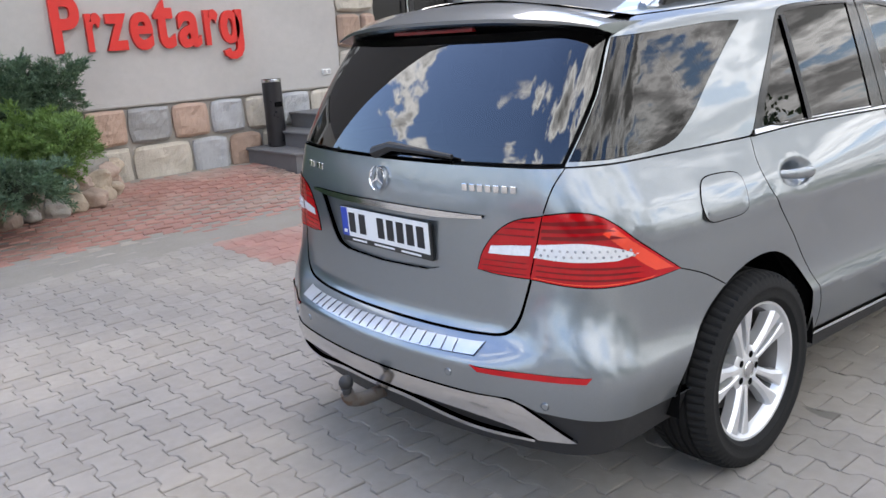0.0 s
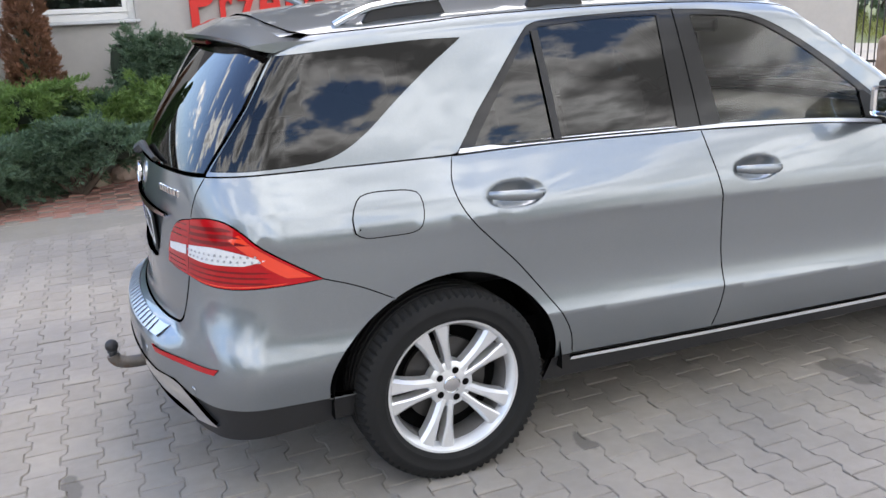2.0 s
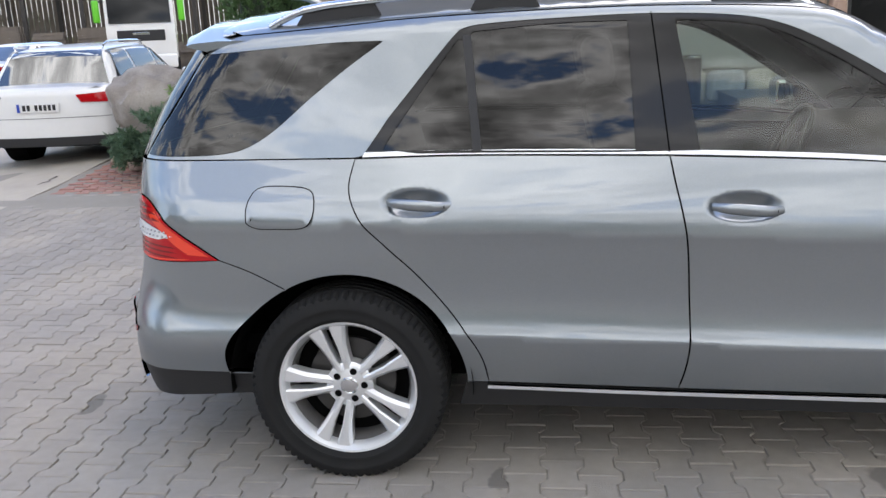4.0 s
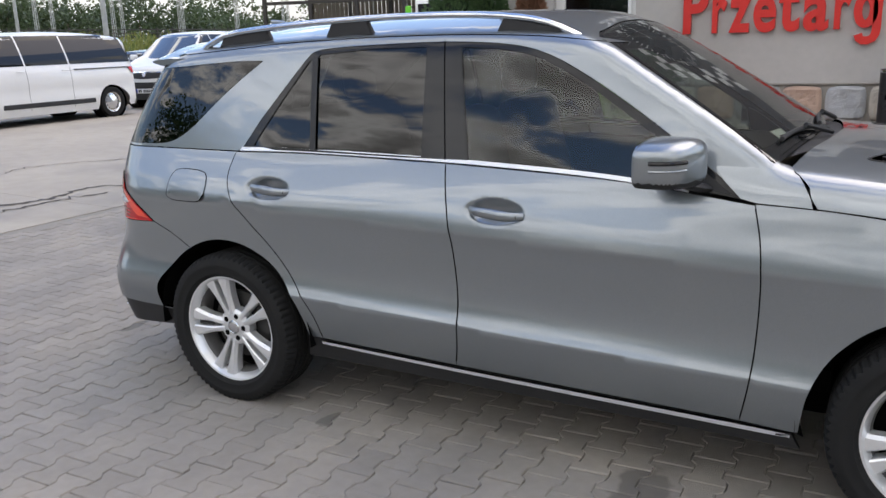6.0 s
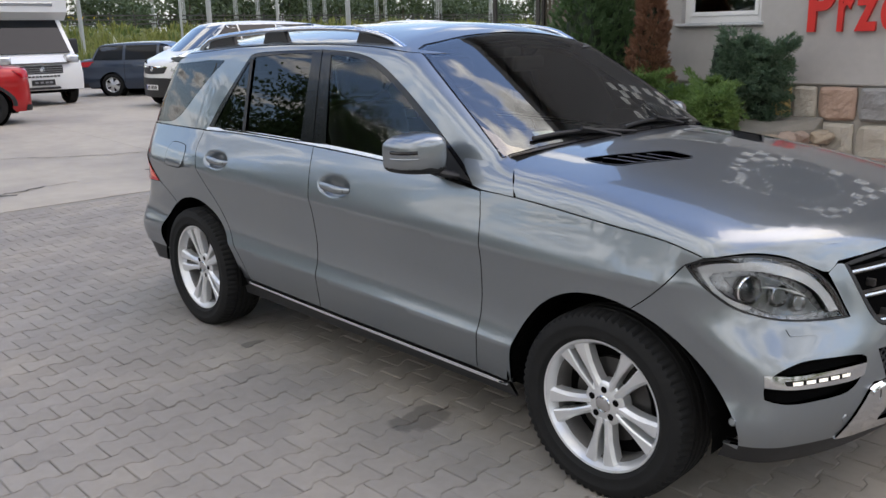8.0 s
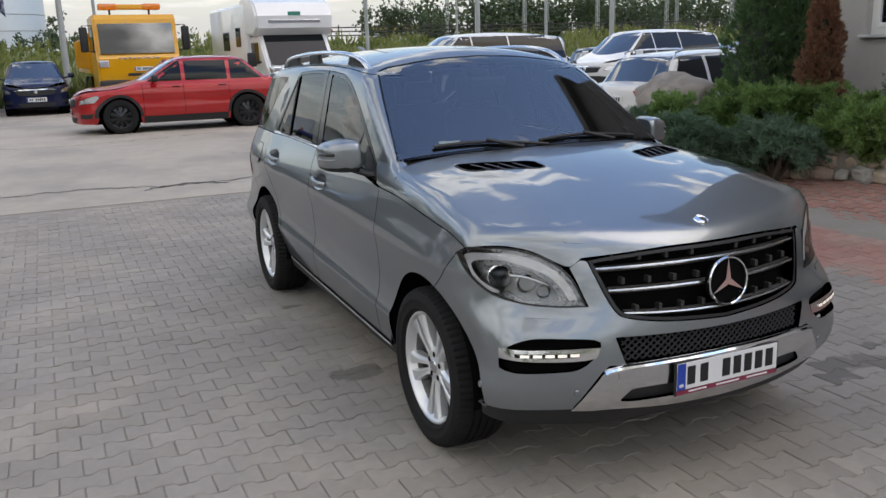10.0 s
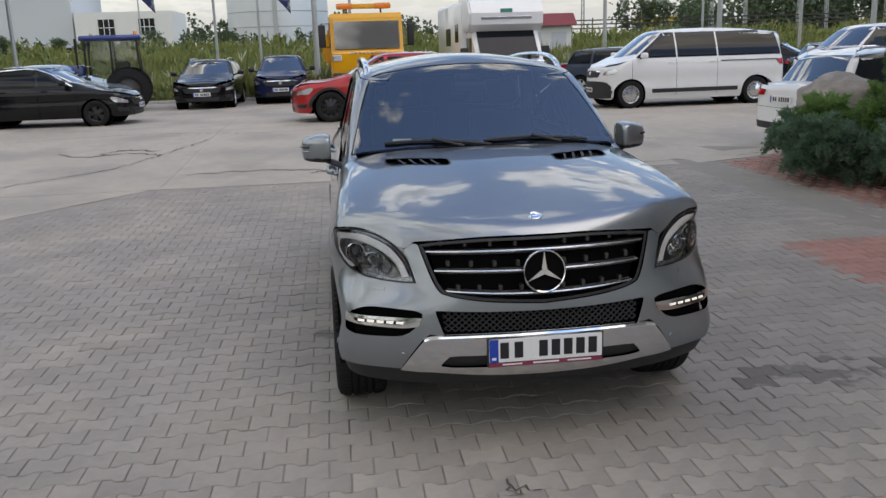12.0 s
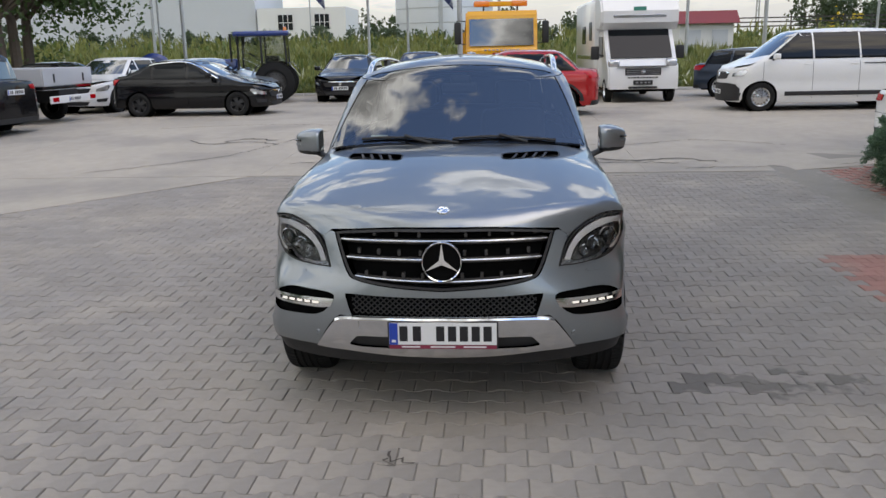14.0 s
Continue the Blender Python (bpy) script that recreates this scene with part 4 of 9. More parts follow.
for side in (False, True):
    o = panel("roof_pillar_side", cabin_f, wall_ray, [roof_side, quarter], PAINT, suv, flip=side, gap=.001, label="body-coloured roof side and rear pillar")
    g = panel("rear_side_glass", cabin_f, wall_ray, [quarter], GLASS_DARK, suv, lift=.001, gap=.001, depth=0, flip=side, label="dark privacy quarter glass")
    g.visible_shadow = False
    panel("glass_border", cabin_f, wall_ray, [quarter, shrunk(quarter, .03)], BLACK_GLOSS, g, lift=-.003, gap=-.002, depth=.004, flip=side)
    panel("pillar_foot", lambda p: -smax(-body_f(p), -cabin_f(p), .03), wall_ray, [outline([(.842, 1.100), (1.016, 1.092)], [(1.006, 1.125), (.982, 1.165), (.945, 1.208), (.90, 1.224), (.84, 1.262)], [(.78, 1.262), (.70, 1.21), (.79, 1.112)])], PAINT, suv, step=.02, flip=side, gap=.001, lift=-.003)
tp, _ = onto(cabin_f, wall_ray, np.array(curve_of(top_run, .04)))
roof_r = np.array([(p[0], p[1] + .002) for p in tp if p[0] > -1.86])
ws_top = np.array([(p[0] - .004, p[1]) for p in ws3 if abs(p[1]) < .640 and p[2] > 1.5])
r_half = np.concatenate([ws_top[::-1], roof_r, [(-1.905, -.62), (-1.948, -.45), (-1.962, -.2), (-1.966, 0)]])
panel("roof_skin", cabin_f, top_ray, [np.concatenate([r_half, (r_half * (1, -1))[::-1][1:-1]])], PAINT, suv, step=.06, gap=.002)
rear_half = open_run([(CB, 1.203), (-2.6, 1.203), (-2.222, 1.205)], [(-2.14, 1.40), (-2.09, 1.565)], [(-2.16, 1.60), (CB, 1.60)])
back = panel("rear_window", cabin_f, wall_ray, [whole(rear_half, CB)], GLASS_BACK, gate, gap=.003, depth=0, step=.05, label="dark rear window")
back.visible_shadow = False
panel("rear_window_border", cabin_f, wall_ray, [whole(rear_half, CB), shrunk(whole(rear_half, CB), .05)], BLACK_GLOSS, back, lift=-.004, gap=.002, depth=.004)

cap = np.array([(-1.76, -.64), (-1.86, -.645), (-1.95, -.64), (-2.0, -.60), (-2.03, -.40), (-2.04, 0)])
cap = np.array(curve_of(cap, .05))
cap = np.concatenate([[(-1.76, 0)], cap])
panel("roof_rear_edge", cabin_f, top_ray, [np.concatenate([cap, (cap * (1, -1))[::-1][1:-1]])], PAINT, suv, lift=-.006, step=.06, gap=0, depth=0)

# roof spoiler: lofted wing over the rear window
bm = bmesh.new()
rows = []
tip = [(-1.83, 1.610), (-1.94, 1.612), (-2.03, 1.606), (-2.055, 1.600), (-2.052, 1.594), (-2.03, 1.588), (-2.005, 1.582), (-1.98, 1.576)]
for k in range(33):
    u = -1 + 2 * k / 32
    y, e = .702 * math.copysign(abs(u) ** .8, u), abs(u) ** 5
    te = -2.178 + .20 * y * y
    zt = float(roof_x(-1.95)) - .20 * y * y
    ze = 1.652 - .045 * y * y
    sec = [(-1.90, zt - .006), (-2.05, (zt + ze) / 2 + .016), (te + .03, ze + .006), (te, ze - .004), (te + .004, ze - .016), (te + .06, ze - .040), (te + .14, ze - .085), (-2.03, 1.565)]
    rows.append([bm.verts.new((x + (p - x) * e, y, z + (q - z) * e)) for (x, z), (p, q) in zip(sec, tip)])
for a, b in zip(rows, rows[1:]):
    for i in range(len(a) - 1):
        f = bm.faces.new((a[i], a[i + 1], b[i + 1], b[i]))
        f.material_index = 1 if i >= 4 else 0
bm.faces.new(rows[0])
bm.faces.new(rows[-1])
me = bpy.data.meshes.new("roof_spoiler")
bmesh.ops.recalc_face_normals(bm, faces=bm.faces[:])
bm.to_mesh(me)
bm.free()
me.shade_smooth()
me.set_sharp_from_angle(angle=radians(40))
me.materials.append(PAINT)
me.materials.append(BLACK_GLOSS)
spoiler = link("roof_spoiler", me, None, gate, "grey roof spoiler with a dark underside")
part("brake_light", box((-2.128, -.22, 1.606), (-2.108, .22, 1.624), .004), RED_DARK, spoiler, "dark red high brake light")

# roof rails
rail_run = [(-1.75, 1.655), (-1.66, 1.695), (-1.53, 1.722), (-1.1, 1.748), (-.6, 1.757), (-.25, 1.748), (-.04, 1.724), (.07, 1.690), (.15, 1.652)]
for sg in (1, -1):
    pts = [(x, -sg * (.662 - .03 * max(0, -x - 1.1) - .02 * max(0, x + .4)), z) for x, z in curve_of(rail_run, .06)]
    rail = part("roof_rail", tube(pts, .019, 10, flat=.75), SATIN, suv, "satin silver roof rail", smooth=True)
    for x0, x1 in ((-1.62, -1.36), (-.98, -.80), (-.16, .06)):
        zz = float(roof_x((x0 + x1) / 2)) - .085
        y = -sg * (.659 - .03 * max(0, -x0 - 1.1))
        zr = [float(np.interp(x, [p[0] for p in rail_run], [p[1] for p in rail_run])) for x in (x0, x1)]
        part("rail_foot", prism([(x0 - .06, zz - .06), (x1 + .06, zz - .06), (x1, zr[1] - .004), (x0, zr[0] - .004)], .026, m=pose(0, y + .013, 0, 90, 0, 0), bevel=.004), BLACK, rail, "black rail foot")
bm = tube(curve_of([(-1.70, 0, 1.738), (-1.78, 0, 1.775), (-1.86, 0, 1.785)], .02), .012, 8)
part("roof_aerial", bm, PAINT, suv, smooth=True)

# added shell behind the panels, near-black for the shade in their gaps; wells and underside
arch = lambda c: arc(c, WZ, AR + .012, -15, 195, 16)
shell = outline([(CB, 1.15), (0, 1.15), (CF, .9)], [(CF, .60), (CF, .33), (FW + AR + .03, .30)], arch(FW), [(FW - AR - .03, .25), (RW + AR + .03, .25)], arch(RW), [(RW - AR - .03, .30), (CB, .33)], step=.05)
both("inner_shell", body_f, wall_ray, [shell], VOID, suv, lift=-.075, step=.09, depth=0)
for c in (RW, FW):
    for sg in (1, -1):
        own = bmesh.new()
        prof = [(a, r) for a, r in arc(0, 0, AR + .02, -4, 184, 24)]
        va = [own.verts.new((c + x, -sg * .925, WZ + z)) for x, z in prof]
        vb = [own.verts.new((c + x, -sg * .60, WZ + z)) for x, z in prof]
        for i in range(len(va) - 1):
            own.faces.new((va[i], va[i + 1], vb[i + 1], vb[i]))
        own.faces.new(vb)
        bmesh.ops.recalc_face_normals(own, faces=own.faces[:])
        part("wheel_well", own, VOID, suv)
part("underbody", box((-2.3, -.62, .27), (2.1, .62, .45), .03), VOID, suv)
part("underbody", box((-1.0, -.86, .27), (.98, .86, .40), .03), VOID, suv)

# mirrors
for sg in (1, -1):
    bm = bmesh.new()
    bmesh.ops.create_icosphere(bm, subdivisions=4, radius=1)
    for v in bm.verts:
        x, y, z = v.co
        f = lambda t, e: math.copysign(abs(t) ** e, t)
        x, y, z = f(x, .62), f(y, .40), f(z, .42)
        x, y = max(x, -.45), max(y, -.86)
        taper = 1 - (.30 if z > 0 else .10) * max(0, y + .1)
        v.co = (.560 + .112 * x * (1 - .12 * max(0, y)) - .035 * y, -sg * (1.003 + .096 * y), 1.237 + .086 * z * taper)
    for f in bm.faces:
        f.material_index = 1 if f.calc_center_median().z < 1.182 else 0
    me = bpy.data.meshes.new("wing_mirror")
    bm.to_mesh(me)
    bm.free()
    me.shade_smooth()
    me.materials.append(PAINT)
    me.materials.append(BLACK)
    mir = link("wing_mirror", me, None, suv, "grey wing mirror with a black underside")
    part("mirror_glass", box((.500, -sg * 1.003 - .075, 1.172), (.506, -sg * 1.003 + .072, 1.300), .02), MIRROR, mir)
    part("mirror_arm", tube([(.68, -sg * .80, 1.125), (.65, -sg * .88, 1.142), (.59, -sg * .965, 1.170)], [.04, .034, .03], 12, flat=.5), BLACK, mir, smooth=True)
    for k, (z, h) in enumerate(((1.248, .015), (1.222, .010))):
        bm = bmesh.new()
        run = []
        for j in range(13):
            a = radians(2 + 78 * j / 12)
            yy_ = math.cos(a) ** .40
            run.append((.560 + .113 * math.sin(a) ** .62 * (1 - .12 * yy_) - .035 * yy_, -sg * (1.003 + .097 * yy_), z + .003 * j / 12))
        tube(run, h / 2, 8, bm)
        part("indicator_lens", bm, BLACK_GLOSS if k == 0 else PAINT, mir, smooth=True)

# wheels


def build_wheel(parent, m, tread=64, radius=.364, width=.250, rim=.254, spokes="double", alloy=None):
    alloy = alloy or ALLOY
    w = new("wheel")
    w.parent = parent
    w.matrix_local = m
    r, b = radius, width / 2
    prof = [(rim - .004, -b * .80), (rim + .012, -b * .93), (rim + .05, -b * 1.0), (r - .035, -b * .985), (r - .012, -b * .90), (r - .002, -b * .72)]
    for c in (-.42, -.14, .14, .42):
        prof += [(r, b * (c - .06)), (r - .009, b * (c - .045)), (r - .009, b * (c + .045)), (r, b * (c + .06))]
    prof += [(r - .002, b * .72), (r - .012, b * .90), (r - .035, b * .985), (rim + .062, b * 1.0), (rim + .058, b * 1.012), (rim + .052, b * 1.012), (rim + .048, b * .998), (rim + .024, b * .965), (rim + .020, b * .975), (rim + .014, b * .96), (rim + .012, b * .93), (rim - .004, b * .80)]
    bm = lathe(prof, 216 if tread else 48)
    if tread:
        for v in bm.verts:
            rr = math.hypot(v.co.x, v.co.y)
            if rr > r - .0125 and abs(v.co.z) > b * .5:
                k = round(math.atan2(v.co.y, v.co.x) / math.tau * 216)
                if k % 3 == 0:
                    v.co.x, v.co.y = v.co.x * (1 - .011 / rr), v.co.y * (1 - .011 / rr)
    part("tyre", bm, RUBBER, w, "black tyre", smooth=True)
    o = b * .80
    bm = lathe([(rim - .004, -o), (rim - .03, -o * .8), (rim - .032, o * .5), (rim - .02, o * .86), (rim - .004, o * .93), (rim + .002, o * .98), (rim - .002, o * 1.04), (rim - .010, o * 1.02), (rim - .022, o * .84), (rim - .030, o * .62)], 64)
    part("rim", bm, alloy, w, "silver alloy rim", smooth=True)
    # barrel as its own part, so that shade can be in its colour
    part("rim_barrel", lathe([(rim - .030, o * .62), (rim - .038, o * .45), (rim - .038, -o * .7)], 48), BARREL, w, "inner rim coloured dark as the shade behind the spokes", smooth=True)
    if spokes == "double":
        for k in range(5):
            a = -math.pi / 2 + math.tau * k / 5
            for side in (-1, 1):
                bm = bmesh.new()
                secs = []
                for t in (0, .25, .5, .75, 1):
                    rr = .062 + (rim - .018 - .062) * t
                    inner = .0035 + .011 * min(1, t * 2.2)
                    outer = .036 + .046 * t - .009 * math.sin(math.pi * t)
                    h = o * (.90 - .16 * (1 - t) + .02 * math.sin(math.pi * t))
                    secs.append([bm.verts.new((rr, side * inner, h - .05)), bm.verts.new((rr, side * inner, h - .004)), bm.verts.new((rr, side * (inner + .006), h)), bm.verts.new((rr, side * (outer - .014), h - .001)), bm.verts.new((rr, side * (outer - .002), h - .014)), bm.verts.new((rr, side * outer, h - .05))])
                for p, q in zip(secs, secs[1:]):
                    for i in range(6):
                        bm.faces.new((p[i], p[(i + 1) % 6], q[(i + 1) % 6], q[i]))
                bm.faces.new(secs[0])
                bm.faces.new(secs[-1])
                bmesh.ops.transform(bm, matrix=Matrix.Rotation(a, 4, "Z"), verts=bm.verts[:])
                part("spoke", bm, alloy, w)
        part("hub", lathe([(0, o * .74), (.034, o * .74), (.040, o * .72), (.075, o * .70), (.088, o * .62), (.09, o * .2)], 40), alloy, w, smooth=True)
        part("cap", lathe([(0, o * .80), (.022, o * .80), (.026, o * .785), (.03, o * .80), (.034, o * .76)], 32), SATIN, w, "round silver centre cap", smooth=True)
        for k in range(5):
            a = math.pi / 2 + math.tau * k / 5
            part("bolt_hole", lathe([(.0, o * .715), (.0125, o * .715), (.0135, o * .725), (.0, o * .726)], 16, m=Matrix.Translation((.056 * math.cos(a), .056 * math.sin(a), 0))), VOID, w)
    else:
        part("hub_cover", lathe([(0, o * .8), (.05, o * .82), (.07, o * .72), (rim * .62, o * .66), (rim - .03, o * .5)], 40), alloy, w, smooth=True)
        n = {"steel": 14, "five": 5, "ten": 10}[spokes]
        for k in range(n):
            a = math.tau * k / n
            if spokes == "steel":
                part("slot", lathe([(0, .003), (.012, .003), (.016, 0)], 10, m=Matrix.Translation((rim * .72 * math.cos(a), rim * .72 * math.sin(a), o * .60))), VOID, w)
            else:
                wd = .045 if n == 5 else .022
                part("gap", prism([(rim * .34, 0), (rim * .9, -wd), (rim * .9, wd)], .02, m=Matrix.Rotation(a, 4, "Z") @ Matrix.Translation((0, 0, o * .61))), VOID, w)
    part("brake_disc", lathe([(.05, -.01), (.165, -.01), (.165, .012), (.05, .012)], 36), IRON, w, smooth=True)
    part("hub_back", lathe([(0, -.02), (rim - .035, -.02), (rim - .035, -.05)], 32), VOID, w)
    return w


for c, y, turn in ((RW - .006, .836, -18), (FW, .820, 0)):
    for sg in (1, -1):
        build_wheel(suv, pose(c, -sg * y, .358, 90 if sg == 1 else -90, 0, 0) @ pose(0, 0, 0, 0, 0, turn * sg), tread=72, radius=.367, width=.262, rim=.260)

# number plates, badges, wipers, hitch, sticker
def plate(parent, m, w=.52, h=.114, frame_h=.134, red=False):
    p = part("number_plate", box((-w / 2 - .008, -frame_h / 2 - .004, 0), (w / 2 + .008, frame_h / 2, .010), .004, m=m), BLACK, parent, "number plate in a black holder")
    dz = frame_h / 2 - h - .002
    part("plate_face", box((-w / 2, -h / 2 + (frame_h - h) / 2 - .001, .009), (w / 2, h / 2 + (frame_h - h) / 2 - .004, .0125), .002, m=m), PLATE_WHITE, p)
    up = (frame_h - h) / 2 - .002
    part("plate_band", box((-w / 2 + .001, -h / 2 + up + .002, .012), (-w / 2 + .042, h / 2 + up - .003, .0132), 0, m=m), PLATE_BLUE, p)
    part("plate_band_mark", box((-w / 2 + .012, -h / 2 + up + .014, .013), (-w / 2 + .032, -h / 2 + up + .026, .0138), 0, m=m), PLATE_WHITE, p)
    for i, x in enumerate((-.190, -.125, -.012, .045, .102, .159, .216)):
        part("plate_bar", box((x - .020, -.038 + up, .0122), (x + .020, .038 + up, .0134), 0, m=m), INK, p)
    part("holder_strip", box((-w / 2, -frame_h / 2 - .001, .0095), (w / 2, -frame_h / 2 + .017, .0115), 0, m=m), material("holder_print", (.22, .02, .05) if red else (.02, .02, .02), .4, vary=.1), p)
    for x0, x1 in ((-.20, -.11), (-.06, .06), (.10, .21)):
        part("holder_bar", box((x0, -frame_h / 2 + .005, .0116), (x1, -frame_h / 2 + .012, .0122), 0, m=m), PLATE_WHITE, p)
    return p


plate(front_bumper, pose(2.348, 0, .484, 90, 0, 90), red=True)
plate(gate, pose(-2.398, 0, .932, 90, 0, -90) @ pose(0, 0, 0, 2, 0, 0))
star(.044, gate, pose(-2.409, 0, 1.125, 90, 0, -90) @ pose(0, 0, 0, -6, 0, 0))
for y0, wd, n in ((-.50, .021, 7), (.50, .022, 5)):
    for k in range(n):
        if n == 5 and k == 2:
            continue
        y = y0 - (k - n // 2) * .030
        q, nn = onto(body_f, tail_ray, np.array([[y, 1.127]]))
        mm = Matrix.Translation(q[0]) @ pose(0, 0, 0, 90, 0, -90 + 9 * math.copysign(1, -y))
        part("badge_bar", box((-wd / 2, -.012, -.004), (wd / 2, .012, .005), .002, m=mm), CHROME, gate)

q, n = onto(cabin_f, tail_ray, np.array([(.02, 1.205), (-.06, 1.23), (-.18, 1.225), (-.36, 1.212)]))
part("rear_wiper", tube(q + n * .022, [.022, .017, .012, .008], 8), BLACK, gate, "black rear wiper", smooth=True)
for sg, y0, y1 in ((1, .62, -.02), (1, .02, -.60)):
    ys = np.linspace(y0, y1, 14)
    zs = 1.262 + .030 * np.sin(np.linspace(0, 2.4, 14)) - .012
    q, n = onto(cabin_f, nose_ray, np.stack([ys, zs], -1))
    wp = part("wiper_blade", tube(q + n * .012, .009, 6), BLACK, suv, "black windscreen wiper")
    q2, n2 = onto(cabin_f, nose_ray, np.stack([np.linspace(y0 * .25 + y1 * .75 + .30, y0 * .45 + y1 * .55, 6), np.linspace(1.235, 1.278, 6)], -1))
    part("wiper_arm", tube(q2 + n2 * .03, .010, 6), BLACK, wp)
q, n = onto(cabin_f, nose_ray, np.array([[-.50, 1.285]]))
mm = Matrix.Translation(q[0] - n[0] * .006) @ Vector(n[0]).to_track_quat("Z", "Y").to_matrix().to_4x4()
part("windscreen_sticker", box((-.055, -.034, 0), (.055, .034, .002), 0, m=mm), STICKER, suv, "pale green paper sticker")
part("sticker_bar", box((-.03, -.012, .002), (.04, .004, .003), 0, m=mm), INK, suv)
hitch = part("tow_hitch", tube(curve_of([(-2.30, 0, .36), (-2.44, 0, .335), (-2.55, 0, .33), (-2.61, 0, .345), (-2.625, 0, .375)], .02), .024, 12, flat=1.1), RUST, suv, "weathered steel tow bar with a ball", smooth=True)
bm = bmesh.new()
bmesh.ops.create_uvsphere(bm, u_segments=20, v_segments=14, radius=.027, matrix=Matrix.Translation((-2.625, 0, .415)))
lathe([(.016, .37), (.016, .40), (.022, .39)], 14, bm, Matrix.Translation((-2.625, 0, 0)))
part("tow_ball", bm, BLACK, hitch, "black capped tow ball", smooth=True)

# cabin inside
def cushion(lo, hi, b, name, mat, parent, m=None):
    return part(name, box(lo, hi, b, m=m, seg=4), mat, parent, smooth=True)


part("cabin_floor", box((-2.2, -.75, .42), (1.1, .75, .50), 0), VOID, suv)
for y in (-.37, .37):
    s = cushion((-.35, y - .25, .62), (.18, y + .25, .78), .06, "front_seat", LEATHER, suv)
    cushion((-.08, y - .25, -.02), (.09, y + .25, .66), .07, "seat_back", LEATHER, s, pose(-.36, 0, .72, 0, -14, 0))
    cushion((-.06, y - .14, 0), (.05, y + .14, .19), .05, "headrest", LEATHER, s, pose(-.53, 0, 1.39, 0, -8, 0))
s = cushion((-1.35, -.66, .62), (-.85, .66, .80), .07, "rear_seat", LEATHER, suv)
cushion((-.09, -.66, 0), (.09, .66, .62), .07, "seat_back", LEATHER, s, pose(-1.36, 0, .74, 0, -16, 0))
for y in (-.40, .40):
    cushion((-.05, y - .13, 0), (.05, y + .13, .16), .045, "headrest", LEATHER, s, pose(-1.56, 0, 1.35, 0, -8, 0))
part("dashboard", box((.45, -.74, .70), (1.0, .74, 1.17), .09, seg=5), LEATHER, suv, "black leather dashboard", smooth=True)
part("centre_console", box((-.25, -.12, .48), (.60, .12, .88), .05, seg=3), LEATHER, suv, smooth=True)
wheel_m = pose(.40, .37, 1.04, 0, -66, 0)
sw = part("steering_wheel", lathe([(.185 + .016 * math.cos(a), .016 * math.sin(a)) for a in (math.tau * k / 10 for k in range(10))], 40, m=wheel_m, closed=True), LEATHER, suv, "black leather steering wheel", smooth=True)
part("wheel_boss", box((-.17, -.03, -.02), (.17, .03, .012), .012, m=wheel_m), LEATHER, sw)
part("wheel_boss", lathe([(0, .02), (.06, .015), (.075, -.02)], 24, m=wheel_m), LEATHER, sw, smooth=True)
both("door_card", body_f, wall_ray, [outline([(-1.30, 1.18), (.75, 1.10)], [(.70, .5), (-.95, .5)], step=.06)], LEATHER, suv, lift=-.085, depth=0, step=.12)
hl = r_half * .93 + (-.02, 0)
panel("headlining", cabin_f, top_ray, [np.concatenate([hl, (hl * (1, -1))[::-1][1:-1]])], BEIGE, suv, lift=-.05, step=.12, depth=0)
part("inner_mirror", box((.33, -.12, 1.525), (.36, .12, 1.60), .02), BLACK, suv, "black inside mirror")
part("camera_housing", box((.10, -.07, 1.59), (.25, .07, 1.645), .02), BLACK, suv)


# ---- ground ----
CONCRETE = material("worn_yard_concrete", (.365, .325, .272), .85, vary=.30, scale=.35, bump=.5, bump_scale=60, second=(.29, .262, .226), second_scale=.5, second_at=.56)
EARTH = material("sandy_joint_fill", (.245, .225, .195), .95, vary=.3, scale=3, bump=.4, bump_scale=120)
MEADOW = material("meadow_soil", (.12, .14, .05), .95, vary=.5, scale=.6, bump=.4, bump_scale=20)


